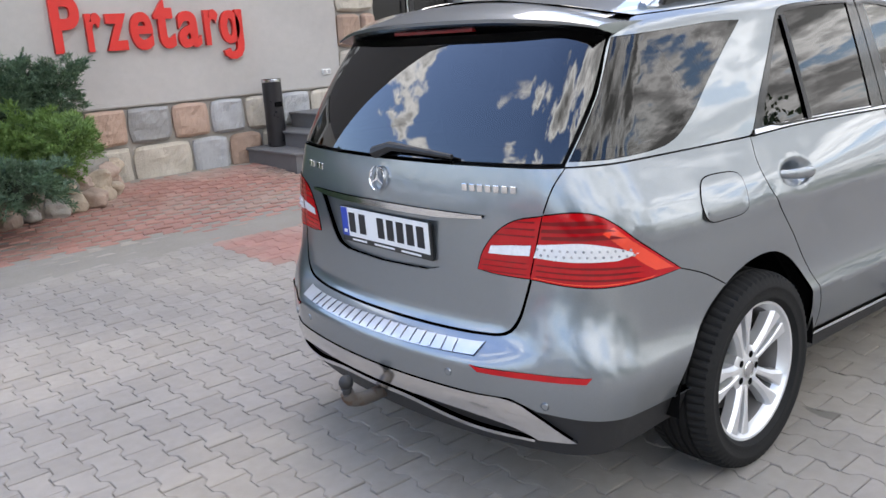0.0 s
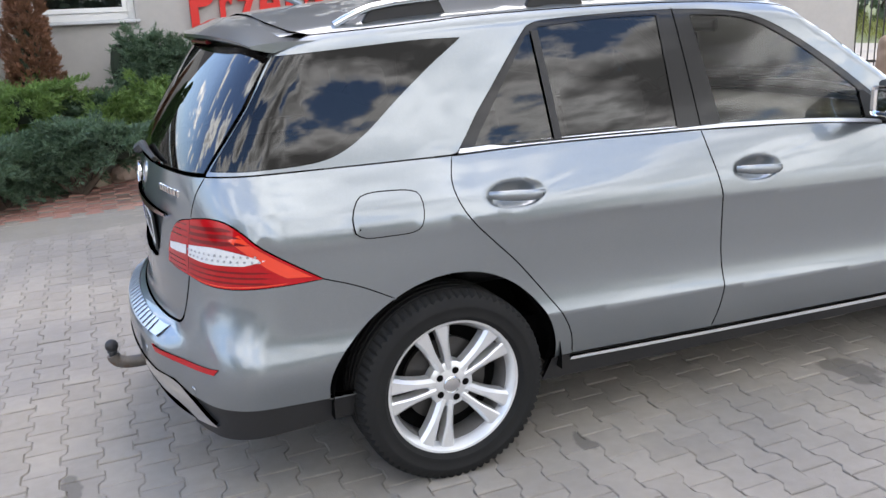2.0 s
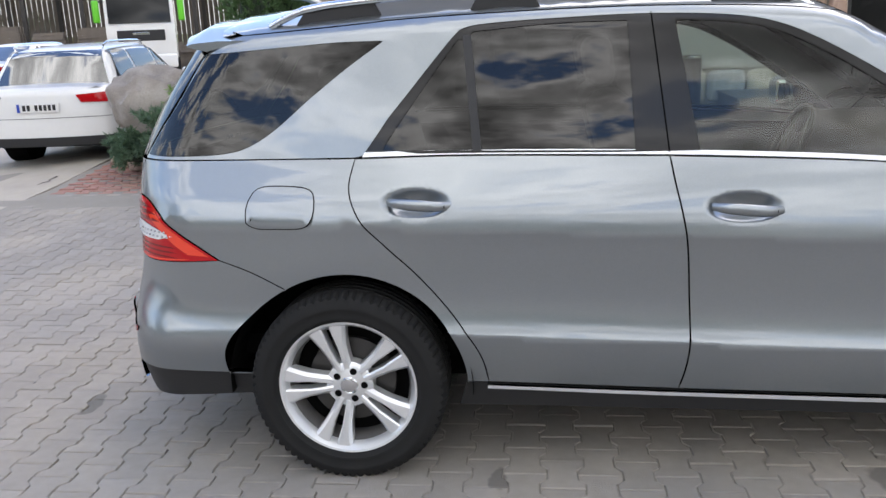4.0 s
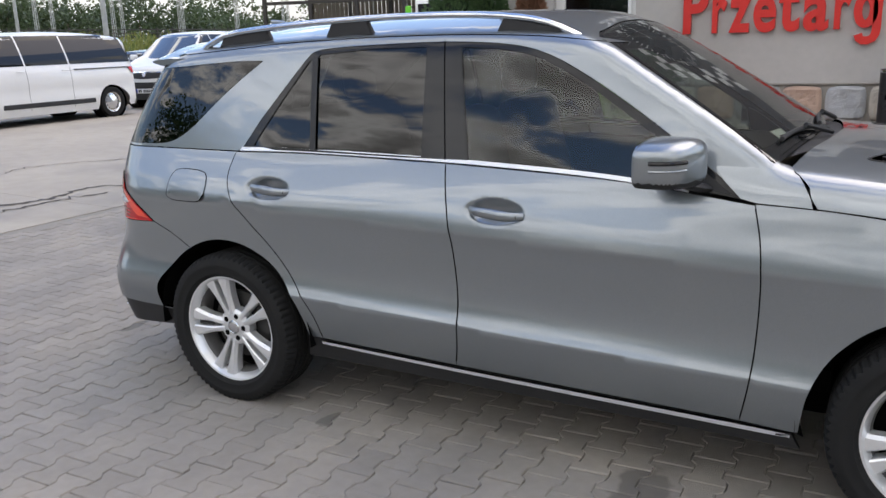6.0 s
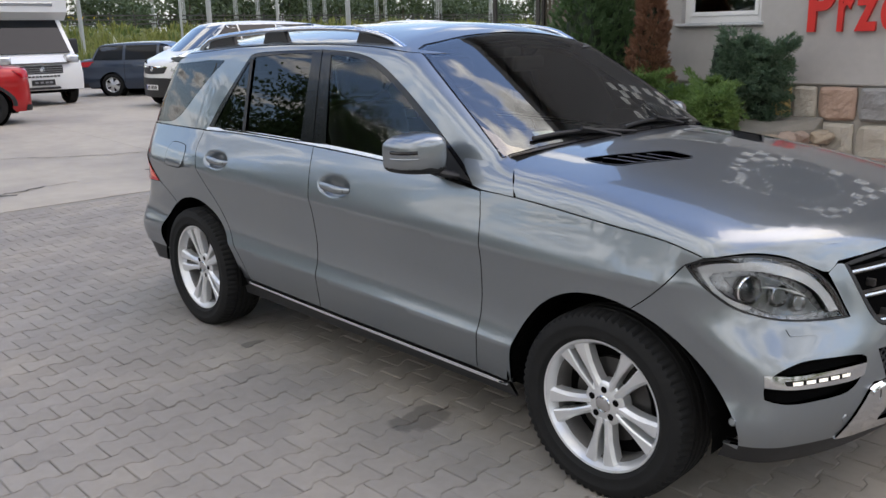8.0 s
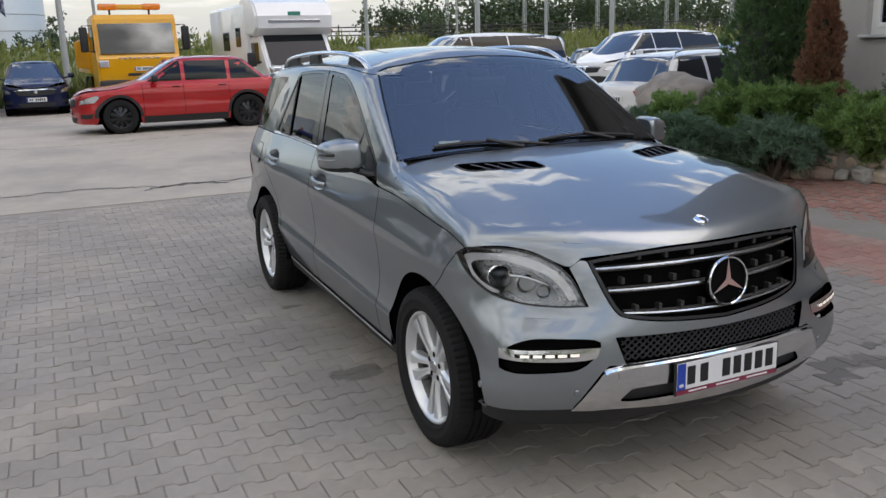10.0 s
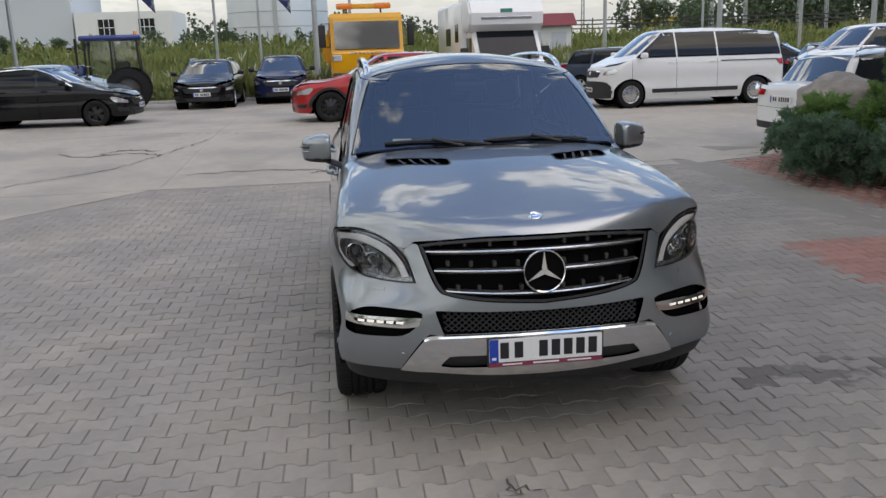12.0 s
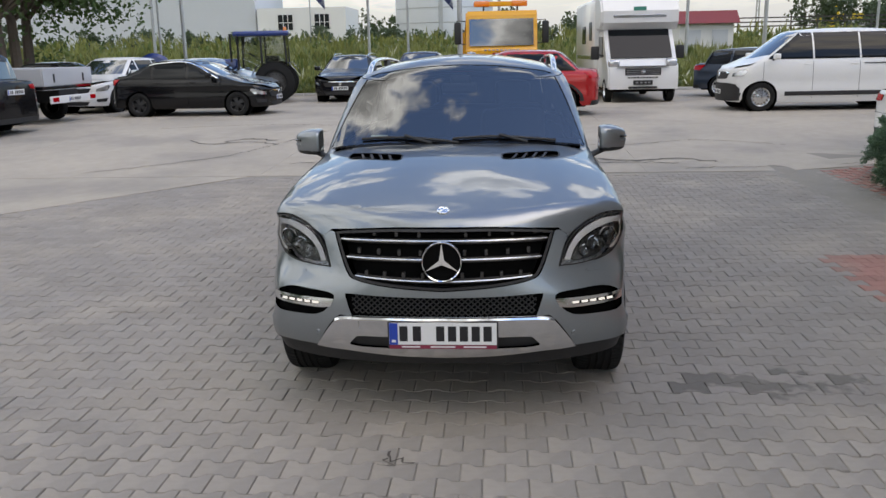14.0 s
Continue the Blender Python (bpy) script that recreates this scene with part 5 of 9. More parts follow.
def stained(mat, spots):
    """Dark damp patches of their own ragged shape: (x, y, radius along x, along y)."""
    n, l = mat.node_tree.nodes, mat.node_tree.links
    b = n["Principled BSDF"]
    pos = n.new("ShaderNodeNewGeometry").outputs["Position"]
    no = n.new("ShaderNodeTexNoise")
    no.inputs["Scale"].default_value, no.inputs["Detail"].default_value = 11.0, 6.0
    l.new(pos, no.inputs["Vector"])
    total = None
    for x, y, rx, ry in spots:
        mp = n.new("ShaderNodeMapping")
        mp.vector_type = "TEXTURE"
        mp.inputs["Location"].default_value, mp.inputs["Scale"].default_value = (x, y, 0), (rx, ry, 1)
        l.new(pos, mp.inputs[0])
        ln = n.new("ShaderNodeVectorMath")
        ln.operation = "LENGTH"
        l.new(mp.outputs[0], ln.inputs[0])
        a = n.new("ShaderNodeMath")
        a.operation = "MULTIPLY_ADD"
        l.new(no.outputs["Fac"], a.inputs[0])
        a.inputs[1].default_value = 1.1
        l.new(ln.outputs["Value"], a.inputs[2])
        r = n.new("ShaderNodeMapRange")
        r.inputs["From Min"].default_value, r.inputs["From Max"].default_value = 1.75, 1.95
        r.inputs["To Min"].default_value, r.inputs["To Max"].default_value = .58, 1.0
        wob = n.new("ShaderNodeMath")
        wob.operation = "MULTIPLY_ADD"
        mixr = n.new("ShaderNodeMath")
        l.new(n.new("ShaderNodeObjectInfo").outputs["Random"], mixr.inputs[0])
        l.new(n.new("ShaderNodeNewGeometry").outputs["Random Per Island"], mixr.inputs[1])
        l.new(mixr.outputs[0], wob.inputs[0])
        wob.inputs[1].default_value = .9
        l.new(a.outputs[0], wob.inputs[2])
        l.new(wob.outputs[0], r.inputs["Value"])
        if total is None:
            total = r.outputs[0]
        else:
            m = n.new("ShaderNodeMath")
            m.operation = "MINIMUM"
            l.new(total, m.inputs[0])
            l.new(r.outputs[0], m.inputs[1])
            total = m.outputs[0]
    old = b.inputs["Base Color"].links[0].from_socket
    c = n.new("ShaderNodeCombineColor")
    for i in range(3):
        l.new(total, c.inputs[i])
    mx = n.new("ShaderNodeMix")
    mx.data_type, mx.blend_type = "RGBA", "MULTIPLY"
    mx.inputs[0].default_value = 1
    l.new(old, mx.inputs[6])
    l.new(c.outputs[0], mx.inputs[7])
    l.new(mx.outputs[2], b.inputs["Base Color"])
    return mat


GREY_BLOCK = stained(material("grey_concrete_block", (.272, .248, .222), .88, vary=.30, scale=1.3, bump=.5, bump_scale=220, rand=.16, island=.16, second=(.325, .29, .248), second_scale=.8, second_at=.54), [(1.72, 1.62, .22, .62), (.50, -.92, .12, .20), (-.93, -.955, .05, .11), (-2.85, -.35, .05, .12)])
RED_BLOCK = material("red_concrete_block", (.36, .185, .15), .88, vary=.3, scale=1.5, bump=.5, bump_scale=220, rand=.2, island=.22, second=(.36, .26, .215), second_scale=.9, second_at=.56)


def rise(x, y):
    """The yard's height: level round the SUV, a little up towards the house and the far yard."""
    a = .22 * ramp(-np.asarray(x, float), 5, 14)
    b = .19 * ramp(np.asarray(y, float), 4.2, 7.0) * ramp(np.asarray(x, float), -9, -6) * (1 - ramp(np.asarray(x, float), 9, 14))
    far = ramp(-np.asarray(x, float), 23, 42) * .45
    return np.maximum(a, b) + .2 * np.minimum(a, b) + far


def swung(x, y):
    """A place in the far field, turned a little about the near end of the yard."""
    a = radians(1.7)
    return 6 + (x - 6) * math.cos(a) - (y + .5) * math.sin(a), -.37 + (x - 6) * math.sin(a) + (y + .5) * math.cos(a)


xs = np.unique(np.concatenate([np.arange(-60, 40, 1.0), np.linspace(-900, -60, 14), np.linspace(40, 900, 12)]))
ys = np.unique(np.concatenate([np.arange(-50, 50, 1.0), np.linspace(-900, -50, 14), np.linspace(50, 900, 14)]))
gx, gy = np.meshgrid(xs, ys, indexing="ij")
gz = rise(gx, gy) - .008
me = bpy.data.meshes.new("ground")
nx, ny = len(xs), len(ys)
quads = [(i * ny + j, (i + 1) * ny + j, (i + 1) * ny + j + 1, i * ny + j + 1) for i in range(nx - 1) for j in range(ny - 1)]
me.from_pydata(np.stack([gx, gy, gz], -1).reshape(-1, 3).tolist(), [], quads)
me.shade_smooth()
me.materials.append(EARTH)
me.materials.append(MEADOW)
mid = (np.array([me.vertices[i].co[:2] for q in quads for i in (q[0], q[2])]).reshape(-1, 2, 2)).mean(1)
me.polygons.foreach_set("material_index", ((mid[:, 0] < -24.9) | (np.abs(mid[:, 1]) > 40) | (mid[:, 0] > 22)).astype(np.int32))
tagged(new("ground", me), "sandy ground with wild meadow beyond the yard", "ground", kind="structure")

# concrete yard in large slabs with real joints between
yard = tagged(new("road"), "worn pale concrete yard with cracks", "yard", kind="structure")


def slab_mesh(x0, x1, y0, y1, n=7):
    bm = bmesh.new()
    vs = {}
    for i in range(n):
        for j in range(n):
            x, y = x0 + (x1 - x0) * i / (n - 1), y0 + (y1 - y0) * j / (n - 1)
            vs[i, j] = bm.verts.new((x, y, float(rise(x, y))))
    for i in range(n - 1):
        for j in range(n - 1):
            bm.faces.new((vs[i, j], vs[i + 1, j], vs[i + 1, j + 1], vs[i, j + 1]))
    rim = [e for e in bm.edges if e.is_boundary]
    ex = bmesh.ops.extrude_edge_only(bm, edges=rim)
    for v in ex["geom"]:
        if isinstance(v, bmesh.types.BMVert):
            v.co.z -= .05
    return bm


yx = [-6.22, -11.9, -17.6, -25.0]
yy = [-40, -30, -21, -14.5, -8.6, -3.4, 2.4, 8.3, 14.2, 21, 30, 40]
for a, b in zip(yx, yx[1:]):
    for c, d in zip(yy, yy[1:]):
        part("slab", slab_mesh(b + .003, a - .003, c + .003, d - .003), CONCRETE, yard, smooth=True)
for a, b in ((-6.21, 6.0), (6.02, 14), (14.02, 22)):
    for c, d in ((-40, -24), (-23.98, -14), (-13.98, -7.1)):
        part("slab", slab_mesh(a, b, c, d), CONCRETE, yard, smooth=True)
for c, d in ((-7.08, 0), (.02, 8), (8.02, 20), (20.02, 40)):
    part("slab", slab_mesh(7.6, 22, c, d), CONCRETE, yard, smooth=True)

# the concrete cuts across the paving's corner
bm = bmesh.new()
bm.faces.new([bm.verts.new((x, y, .0)) for x, y in ((-6.20, -3.52), (-6.20, -7.09), (-1.55, -7.09))])
ex = bmesh.ops.extrude_face_region(bm, geom=bm.faces[:])
for v in ex["geom"]:
    if isinstance(v, bmesh.types.BMVert):
        v.co.z -= .05
for v in bm.verts:
    v.co.z += float(rise(v.co.x, v.co.y))
part("slab", bm, CONCRETE, yard)

CRACK = material("dark_crack_fill", (.075, .065, .055), .95, vary=.4, scale=30)
rng = random.Random(5)


def crack(points, width=.022):
    """A ragged line of dark dirt lying in a crack."""
    pts = curve_of(points, .07)
    bm, prev = bmesh.new(), None
    for i, p in enumerate(pts):
        d = np.array(pts[min(i + 1, len(pts) - 1)]) - np.array(pts[max(0, i - 1)])
        d /= max(np.linalg.norm(d), 1e-6)
        n = np.array((-d[1], d[0]))
        c = np.array(p) + n * rng.gauss(0, .035)
        w = width * rng.uniform(.3, 1.5)
        pair = [bm.verts.new((*(c + s * n * w), float(rise(*c)) + .006)) for s in (-.5, .5)]
        if prev:
            bm.faces.new((prev[0], prev[1], pair[1], pair[0]))
        prev = pair
    return part("crack", bm, CRACK, yard)


crack([(-9.6, -4.0), (-10.0, -4.6), (-9.8, -5.4), (-10.3, -6.0)], .05)
crack([(-10.2, -4.1), (-10.4, -4.9), (-9.9, -5.1)], .09)
crack([(-7.4, -3.2), (-7.5, -2.0), (-7.2, -.8), (-7.4, .6)], .04)
crack([(-7.0, -1.3), (-7.3, -.7), (-7.05, -.2)], .08)
crack([(-7.6, 1.6), (-7.3, 2.4), (-7.5, 3.1), (-7.1, 3.6)], .07)
crack([(-7.1, 1.4), (-7.15, 2.3), (-7.0, 3.0)], .05)
crack([(-6.6, -6.4), (-7.6, -5.2), (-8.6, -4.4), (-11.5, -3.4)], .03)
crack([(-8.8, 5.2), (-9.5, 3.8), (-9.0, 2.2), (-9.8, .4)], .03)
crack([(-12.4, -7.4), (-12.9, -5.0), (-12.3, -2.2), (-13.0, .8)], .03)
crack([(2.64, -.27), (2.69, -.235), (2.71, -.19), (2.76, -.15)], .014)
crack([(2.69, -.235), (2.74, -.25), (2.77, -.27)], .010)
crack([(-6.5, 3.0), (-6.6, 4.2), (-6.45, 5.6)], .035)


# ---- the house ----
PLASTER = material("pale_grey_plaster", (.44, .42, .40), .92, vary=.14, scale=.9, bump=.5, bump_scale=260, second=(.39, .37, .352), second_scale=.6, second_at=.58)
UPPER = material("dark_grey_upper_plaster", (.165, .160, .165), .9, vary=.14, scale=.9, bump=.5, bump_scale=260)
MORTAR = material("grey_mortar", (.33, .31, .28), .95, vary=.25, scale=8, bump=.6, bump_scale=120)
STONES = [material("grey_granite", (.28, .275, .27), .85, vary=.35, scale=9, bump=.9, bump_scale=70), material("pink_sandstone", (.42, .29, .225), .85, vary=.3, scale=8, bump=.9, bump_scale=60), material("pale_sandstone", (.46, .415, .35), .85, vary=.3, scale=8, bump=.9, bump_scale=60), material("brown_stone", (.34, .235, .18), .85, vary=.35, scale=8, bump=.9, bump_scale=60), material("cool_grey_stone", (.37, .375, .38), .85, vary=.3, scale=9, bump=.9, bump_scale=80), material("ochre_stone", (.52, .36, .14), .8, vary=.2, scale=8, bump=.4, bump_scale=60)]
RED_LETTER = material("red_painted_letter", (.62, .022, .016), .45, vary=.12, scale=12)
WHITE_PVC = material("white_window_frame", (.74, .74, .73), .4, vary=.06)
PANE = glass("house_window_glass", (.45, .47, .49), 2.2)
# sky reflection of the window, put into a backing colour
SKY_BACKING = material("pale_blue_sky_backing", (.34, .40, .50), .9, vary=.15, scale=3)
STEP = material("dark_grey_step_tile", (.13, .13, .135), .6, vary=.25, scale=8, bump=.3, bump_scale=150)
BIN = material("black_enamel", (.015, .014, .016), .3, vary=.3, scale=10)
WALL_Y = 7.25

wall = tagged(new("wall_south"), "pale plastered wall on a base of rough squared stones", "wall", kind="structure")
part("plaster", box((-4.0, WALL_Y, 1.02), (-3.02, WALL_Y + .35, 3.15)), PLASTER, wall)
part("plaster", box((-3.02, WALL_Y, 1.02), (-1.90, WALL_Y + .35, 1.775)), PLASTER, wall)
part("plaster", box((-1.90, WALL_Y, 1.02), (2.31, WALL_Y + .35, 3.15)), PLASTER, wall)
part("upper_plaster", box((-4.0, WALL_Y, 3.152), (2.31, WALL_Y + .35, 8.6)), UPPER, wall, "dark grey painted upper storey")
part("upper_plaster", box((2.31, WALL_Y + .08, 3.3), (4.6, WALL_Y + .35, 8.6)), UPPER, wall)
part("plaster", box((4.6, WALL_Y, .15), (9.5, WALL_Y + .35, 3.15)), PLASTER, wall)
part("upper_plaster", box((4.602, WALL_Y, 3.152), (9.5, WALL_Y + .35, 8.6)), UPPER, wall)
part("base_core", box((-4.0, WALL_Y + .03, 0), (2.31, WALL_Y + .34, 1.02)), MORTAR, wall)
part("base_ledge", box((-4.02, WALL_Y - .012, 1.008), (2.31, WALL_Y + .02, 1.03), .004), MORTAR, wall)
gable = tagged(part("wall_west", box((-4.0, WALL_Y + .36, 0), (-3.65, 17, 8.6)), PLASTER), "pale plastered gable wall", "wall", kind="structure")
tagged(part("wall_east", box((9.15, WALL_Y + .36, 0), (9.5, 17, 8.6)), PLASTER), "pale plastered side wall", "wall", kind="structure")
tagged(part("wall_north", box((-4.0, 17.01, 0), (9.5, 17.3, 8.6)), PLASTER), "pale plastered back wall", "wall", kind="structure")
tagged(part("roof", box((-4.3, WALL_Y - .35, 8.61), (9.8, 17.6, 8.9), .02), STEP), "flat dark roof edge over the house", "roof", kind="structure")


def stone(x0, x1, z0, z1, mat, seed, y=WALL_Y, out=.045, turn=False):
    """One rough-faced squared stone with drafted margins."""
    r = random.Random(seed)
    bm = bmesh.new()
    nx, nz = 15, 12
    v = {}
    gap = r.uniform(.012, .020)
    cut = [r.uniform(.02, .07) for _ in range(4)]
    for i in range(nx):
        for j in range(nz):
            u, w = i / (nx - 1), j / (nz - 1)
            x = x0 + gap + (x1 - x0 - 2 * gap) * u
            z = z0 + gap + (z1 - z0 - 2 * gap) * w
            # knocked-off corners and a wavering edge
            cx, cz = u - .5, w - .5
            k = cut[(cx > 0) * 2 + (cz > 0)] * (2 * abs(cx)) ** 3 * (2 * abs(cz)) ** 3
            x -= math.copysign(k, cx) * (x1 - x0) + noise.noise((x * 7, z * 7, seed)) * .010
            z -= math.copysign(k, cz) * (z1 - z0) + noise.noise((x * 7, z * 7, seed + 9.1)) * .010
            edge = min(u, 1 - u, w, 1 - w)
            rough_ = .020 * noise.noise((x * 6 + seed, z * 6, 1.3)) + .012 * noise.noise((x * 17, z * 17 + seed, 4.1)) + .006 * noise.noise((x * 40, z * 40, seed))
            d = out * (.15 if edge == 0 else .72 if edge < .09 else 1) + (rough_ * (1 if edge > .09 else .45) if edge > 0 else 0)
            v[i, j] = bm.verts.new((x, y - d, z))
    for i in range(nx - 1):
        for j in range(nz - 1):
            bm.faces.new((v[i, j], v[i + 1, j], v[i + 1, j + 1], v[i, j + 1]))
    ex = bmesh.ops.extrude_edge_only(bm, edges=[e for e in bm.edges if e.is_boundary])
    for q in ex["geom"]:
        if isinstance(q, bmesh.types.BMVert):
            q.co.y = y + .031
    return part("stone", bm, mat, wall)


top_x = [-4.0, -3.5, -2.95, -2.42, -2.0, -1.72, -1.42, -1.10, -.63, -.10, .38, .85, 1.32, 1.80, 2.31]
top_m = [0, 2, 4, 1, 2, 5, 2, 1, 0, 1, 4, 2, 4, 2]
low_x = [-4.0, -3.3, -2.7, -2.1, -1.5, -1.15, -.63, .10, .59, 1.06, 1.55, 2.31]
low_m = [2, 1, 0, 2, 3, 2, 2, 4, 3, 2, 0]
for i, (a, b) in enumerate(zip(top_x, top_x[1:])):
    stone(a, b, .575, 1.005, STONES[top_m[i]], i + 1)
for i, (a, b) in enumerate(zip(low_x, low_x[1:])):
    stone(a, b, .10, .575, STONES[low_m[i]], i + 40)
for i in range(9):
    z0, z1 = 1.03 + .46 * i, 1.03 + .46 * (i + 1)
    if i < 5:
        split = 2.31 + (.40 if i % 2 else .64)
        stone(2.31, min(split, 2.95), z0, z1, STONES[(2, 3, 2, 1, 2)[i]], 80 + i, y=WALL_Y + .0, out=.06)
        if split < 2.9:
            stone(split, 2.95, z0, z1, STONES[(2, 1, 3, 2, 1)[i]], 95 + i, y=WALL_Y, out=.06)
part("pillar_core", box((2.312, WALL_Y + .03, .1), (2.95, WALL_Y + .5, 3.3)), MORTAR, wall)
for i, (a, b) in enumerate(((2.31, 2.65), (2.65, 2.95))):
    stone(a, b, .60, 1.03, STONES[2 - i], 120 + i, out=.06)

door = tagged(new("door_1"), "dark entrance door behind the stone pillar", "door", kind="structure")
part("door_leaf", box((2.96, WALL_Y + .22, .76), (4.55, WALL_Y + .28, 3.28), .01), BLACK_GLOSS, door)
for x in (3.0, 3.75, 4.5):
    part("door_frame", box((x - .045, WALL_Y + .17, .76), (x + .045, WALL_Y + .23, 3.28), .008), BLACK, door)
part("door_handle", tube([(3.65, WALL_Y + .14, 1.5), (3.65, WALL_Y + .14, 2.1)], .015, 10), SATIN, door)

# window
win = tagged(new("window_1"), "white plastic window with a pale outside sill", "window", kind="structure")
for lo, hi in (((-3.02, 1.775), (-2.94, 3.15)), ((-1.98, 1.775), (-1.90, 3.15)), ((-2.94, 1.775), (-1.98, 1.86)), ((-2.94, 3.07), (-1.98, 3.15))):
    part("window_frame", box((lo[0], WALL_Y + .10, lo[1]), (hi[0], WALL_Y + .17, hi[1]), .006), WHITE_PVC, win)
for lo, hi in (((-2.94, 1.86), (-2.89, 3.07)), ((-2.03, 1.86), (-1.98, 3.07)), ((-2.89, 1.86), (-2.03, 1.915)), ((-2.89, 3.015), (-2.03, 3.07))):
    part("sash", box((lo[0], WALL_Y + .085, lo[1]), (hi[0], WALL_Y + .15, hi[1]), .006), WHITE_PVC, win)
part("pane", box((-2.885, WALL_Y + .115, 1.918), (-2.035, WALL_Y + .123, 3.012)), PANE, win)
part("window_sill", box((-3.08, WALL_Y - .07, 1.735), (-1.86, WALL_Y + .10, 1.775), .008), material("grey_sill", (.52, .53, .54), .5, vary=.15), win)
# added sheet behind the glass, pale blue like the sky mirrored there
part("blind", box((-3.0, WALL_Y + .20, 1.80), (-1.92, WALL_Y + .21, 3.14)), SKY_BACKING, win, "pale blue sheet coloured as the sky mirrored in the pane")

# letters
word = thing("wall_lettering", "big red cut-out letters fixed to the plastered wall", "sign")
for ch, x0, x1, z0, z1 in (("P", -1.285, -.985, 1.635, 2.235), ("r", -.935, -.765, 1.635, 2.045), ("z", -.735, -.49, 1.635, 2.03), ("e", -.455, -.20, 1.625, 2.04), ("t", -.175, .06, 1.625, 2.19), ("a", .10, .375, 1.622, 2.035), ("r", .43, .61, 1.635, 2.045)):
    cu = bpy.data.curves.new("glyph", "FONT")
    cu.body, cu.extrude, cu.offset, cu.resolution_u = ch, .035, .028, 6
    ob = bpy.data.objects.new("glyph", cu)
    scene.collection.objects.link(ob)
    bpy.context.view_layer.update()
    me = bpy.data.meshes.new_from_object(ob.evaluated_get(bpy.context.evaluated_depsgraph_get()))
    bpy.data.objects.remove(ob)
    co = np.array([v.co[:] for v in me.vertices])
    lo, hi = co.min(0), co.max(0)
    for v in me.vertices:
        u, w, d = [(a - b) / (c - b) for a, b, c in zip(v.co, lo, hi)]
        v.co = (x0 + (x1 - x0) * u, WALL_Y - .006 - .055 * d, z0 + (z1 - z0) * w)
    link("letter", me, RED_LETTER, word)

def stroke(bm, pts, w, closed=False):
    """A flat bar of width w along points of the wall plane, standing out from it."""
    n, rows = len(pts), []
    for i, p in enumerate(pts):
        a, b = (pts[i - 1], pts[(i + 1) % n]) if closed else (pts[max(i - 1, 0)], pts[min(i + 1, n - 1)])
        d = np.array(b) - np.array(a)
        d = np.array((-d[1], d[0])) / np.linalg.norm(d) * w / 2
        rows.append([bm.verts.new((p[0] + s * d[0], y, p[1] + s * d[1])) for s, y in ((-1, WALL_Y - .061), (1, WALL_Y - .061), (1, WALL_Y - .006), (-1, WALL_Y - .006))])
    for i in range(n if closed else n - 1):
        a, b = rows[i], rows[(i + 1) % n]
        for k in range(4):
            bm.faces.new((a[k], a[(k + 1) % 4], b[(k + 1) % 4], b[k]))
    if not closed:
        bm.faces.new(rows[0])
        bm.faces.new(rows[-1])


bm = bmesh.new()
stroke(bm, [(.755 + .082 * math.cos(a), 1.835 + .150 * math.sin(a)) for a in (math.tau * k / 28 for k in range(28))], .088, True)
stroke(bm, [(.876, 2.035), (.876, 1.85), (.876, 1.64), (.868, 1.575), (.84, 1.525), (.79, 1.502), (.74, 1.505), (.705, 1.53), (.69, 1.575)], .090)
bmesh.ops.recalc_face_normals(bm, faces=bm.faces[:])
part("letter", bm, RED_LETTER, word)

# painted dial with chequered corners on the upper wall, seen mirrored in the bonnet and windscreen
CHALK = material("white_mural_paint", (.88, .88, .86), .7, vary=.12, scale=5)
SLATE = material("grey_mural_paint", (.105, .11, .118), .75, vary=.15, scale=4)
mural = thing("wall_mural", "round grey dial with white ticks and chequered corners on the wall", "mural")
mx, mz = -.30, 4.15
part("dial", lathe([(0, .006), (.80, .006), (.80, 0)], 48, m=pose(mx, WALL_Y - .001, mz, 90, 0, 0)), SLATE, mural, "grey round dial")
for i in range(-6, 6):
    for j in range(-5, 5):
        x, z = mx + .2 * i + .1, mz + .2 * j + .1
        if (i + j) % 2 == 0 and math.hypot(x - mx, z - mz) > .92:
            part("chequer", box((x - .098, WALL_Y - .006, z - .098), (x + .098, WALL_Y - .001, z + .098)), CHALK, mural)
for k in range(48):
    part("tick", box((-.012, -.004, .66 if k % 4 else .58), (.012, 0, .76), m=pose(mx, WALL_Y - .0075, mz, 0, 7.5 * k, 0)), CHALK, mural)
part("pointer", box((-.015, -.004, -.05), (.015, 0, .52), m=pose(mx, WALL_Y - .0075, mz, 0, -60, 0)), CHALK, mural)

sock = thing("socket_box", "small white double socket on the plastered wall", "socket")
part("socket_plate", box((2.02, WALL_Y - .03, 1.175), (2.15, WALL_Y - .001, 1.245), .008), WHITE_PVC, sock)
for x in (2.053, 2.117):
    part("socket_lid", box((x - .024, WALL_Y - .036, 1.185), (x + .024, WALL_Y - .029, 1.235), .004), material("socket_grey", (.4, .4, .4), .5), sock)

steps = tagged(new("stairs"), "dark tiled entrance steps beside the wall", "steps", kind="structure")
for k, (x, z) in enumerate(((.80, .375), (1.13, .56), (1.46, .75))):
    part("step", box((x, 6.05, .10), (4.9, WALL_Y - .06, z - .03), .004), STEP, steps)
    part("tread", box((x - .03, 6.02, z - .03), (4.93, WALL_Y - .06, z), .008), STEP, steps)
ash = thing("ash_bin", "black round enamel ash bin standing by the steps", "bin")
part("tube", lathe([(0, .19), (.11, .19), (.118, .20), (.118, .99), (.105, 1.0), (.105, .80), (0, .80)], 28, m=Matrix.Translation((1.08, 6.93, .186))), BIN, ash, smooth=True)
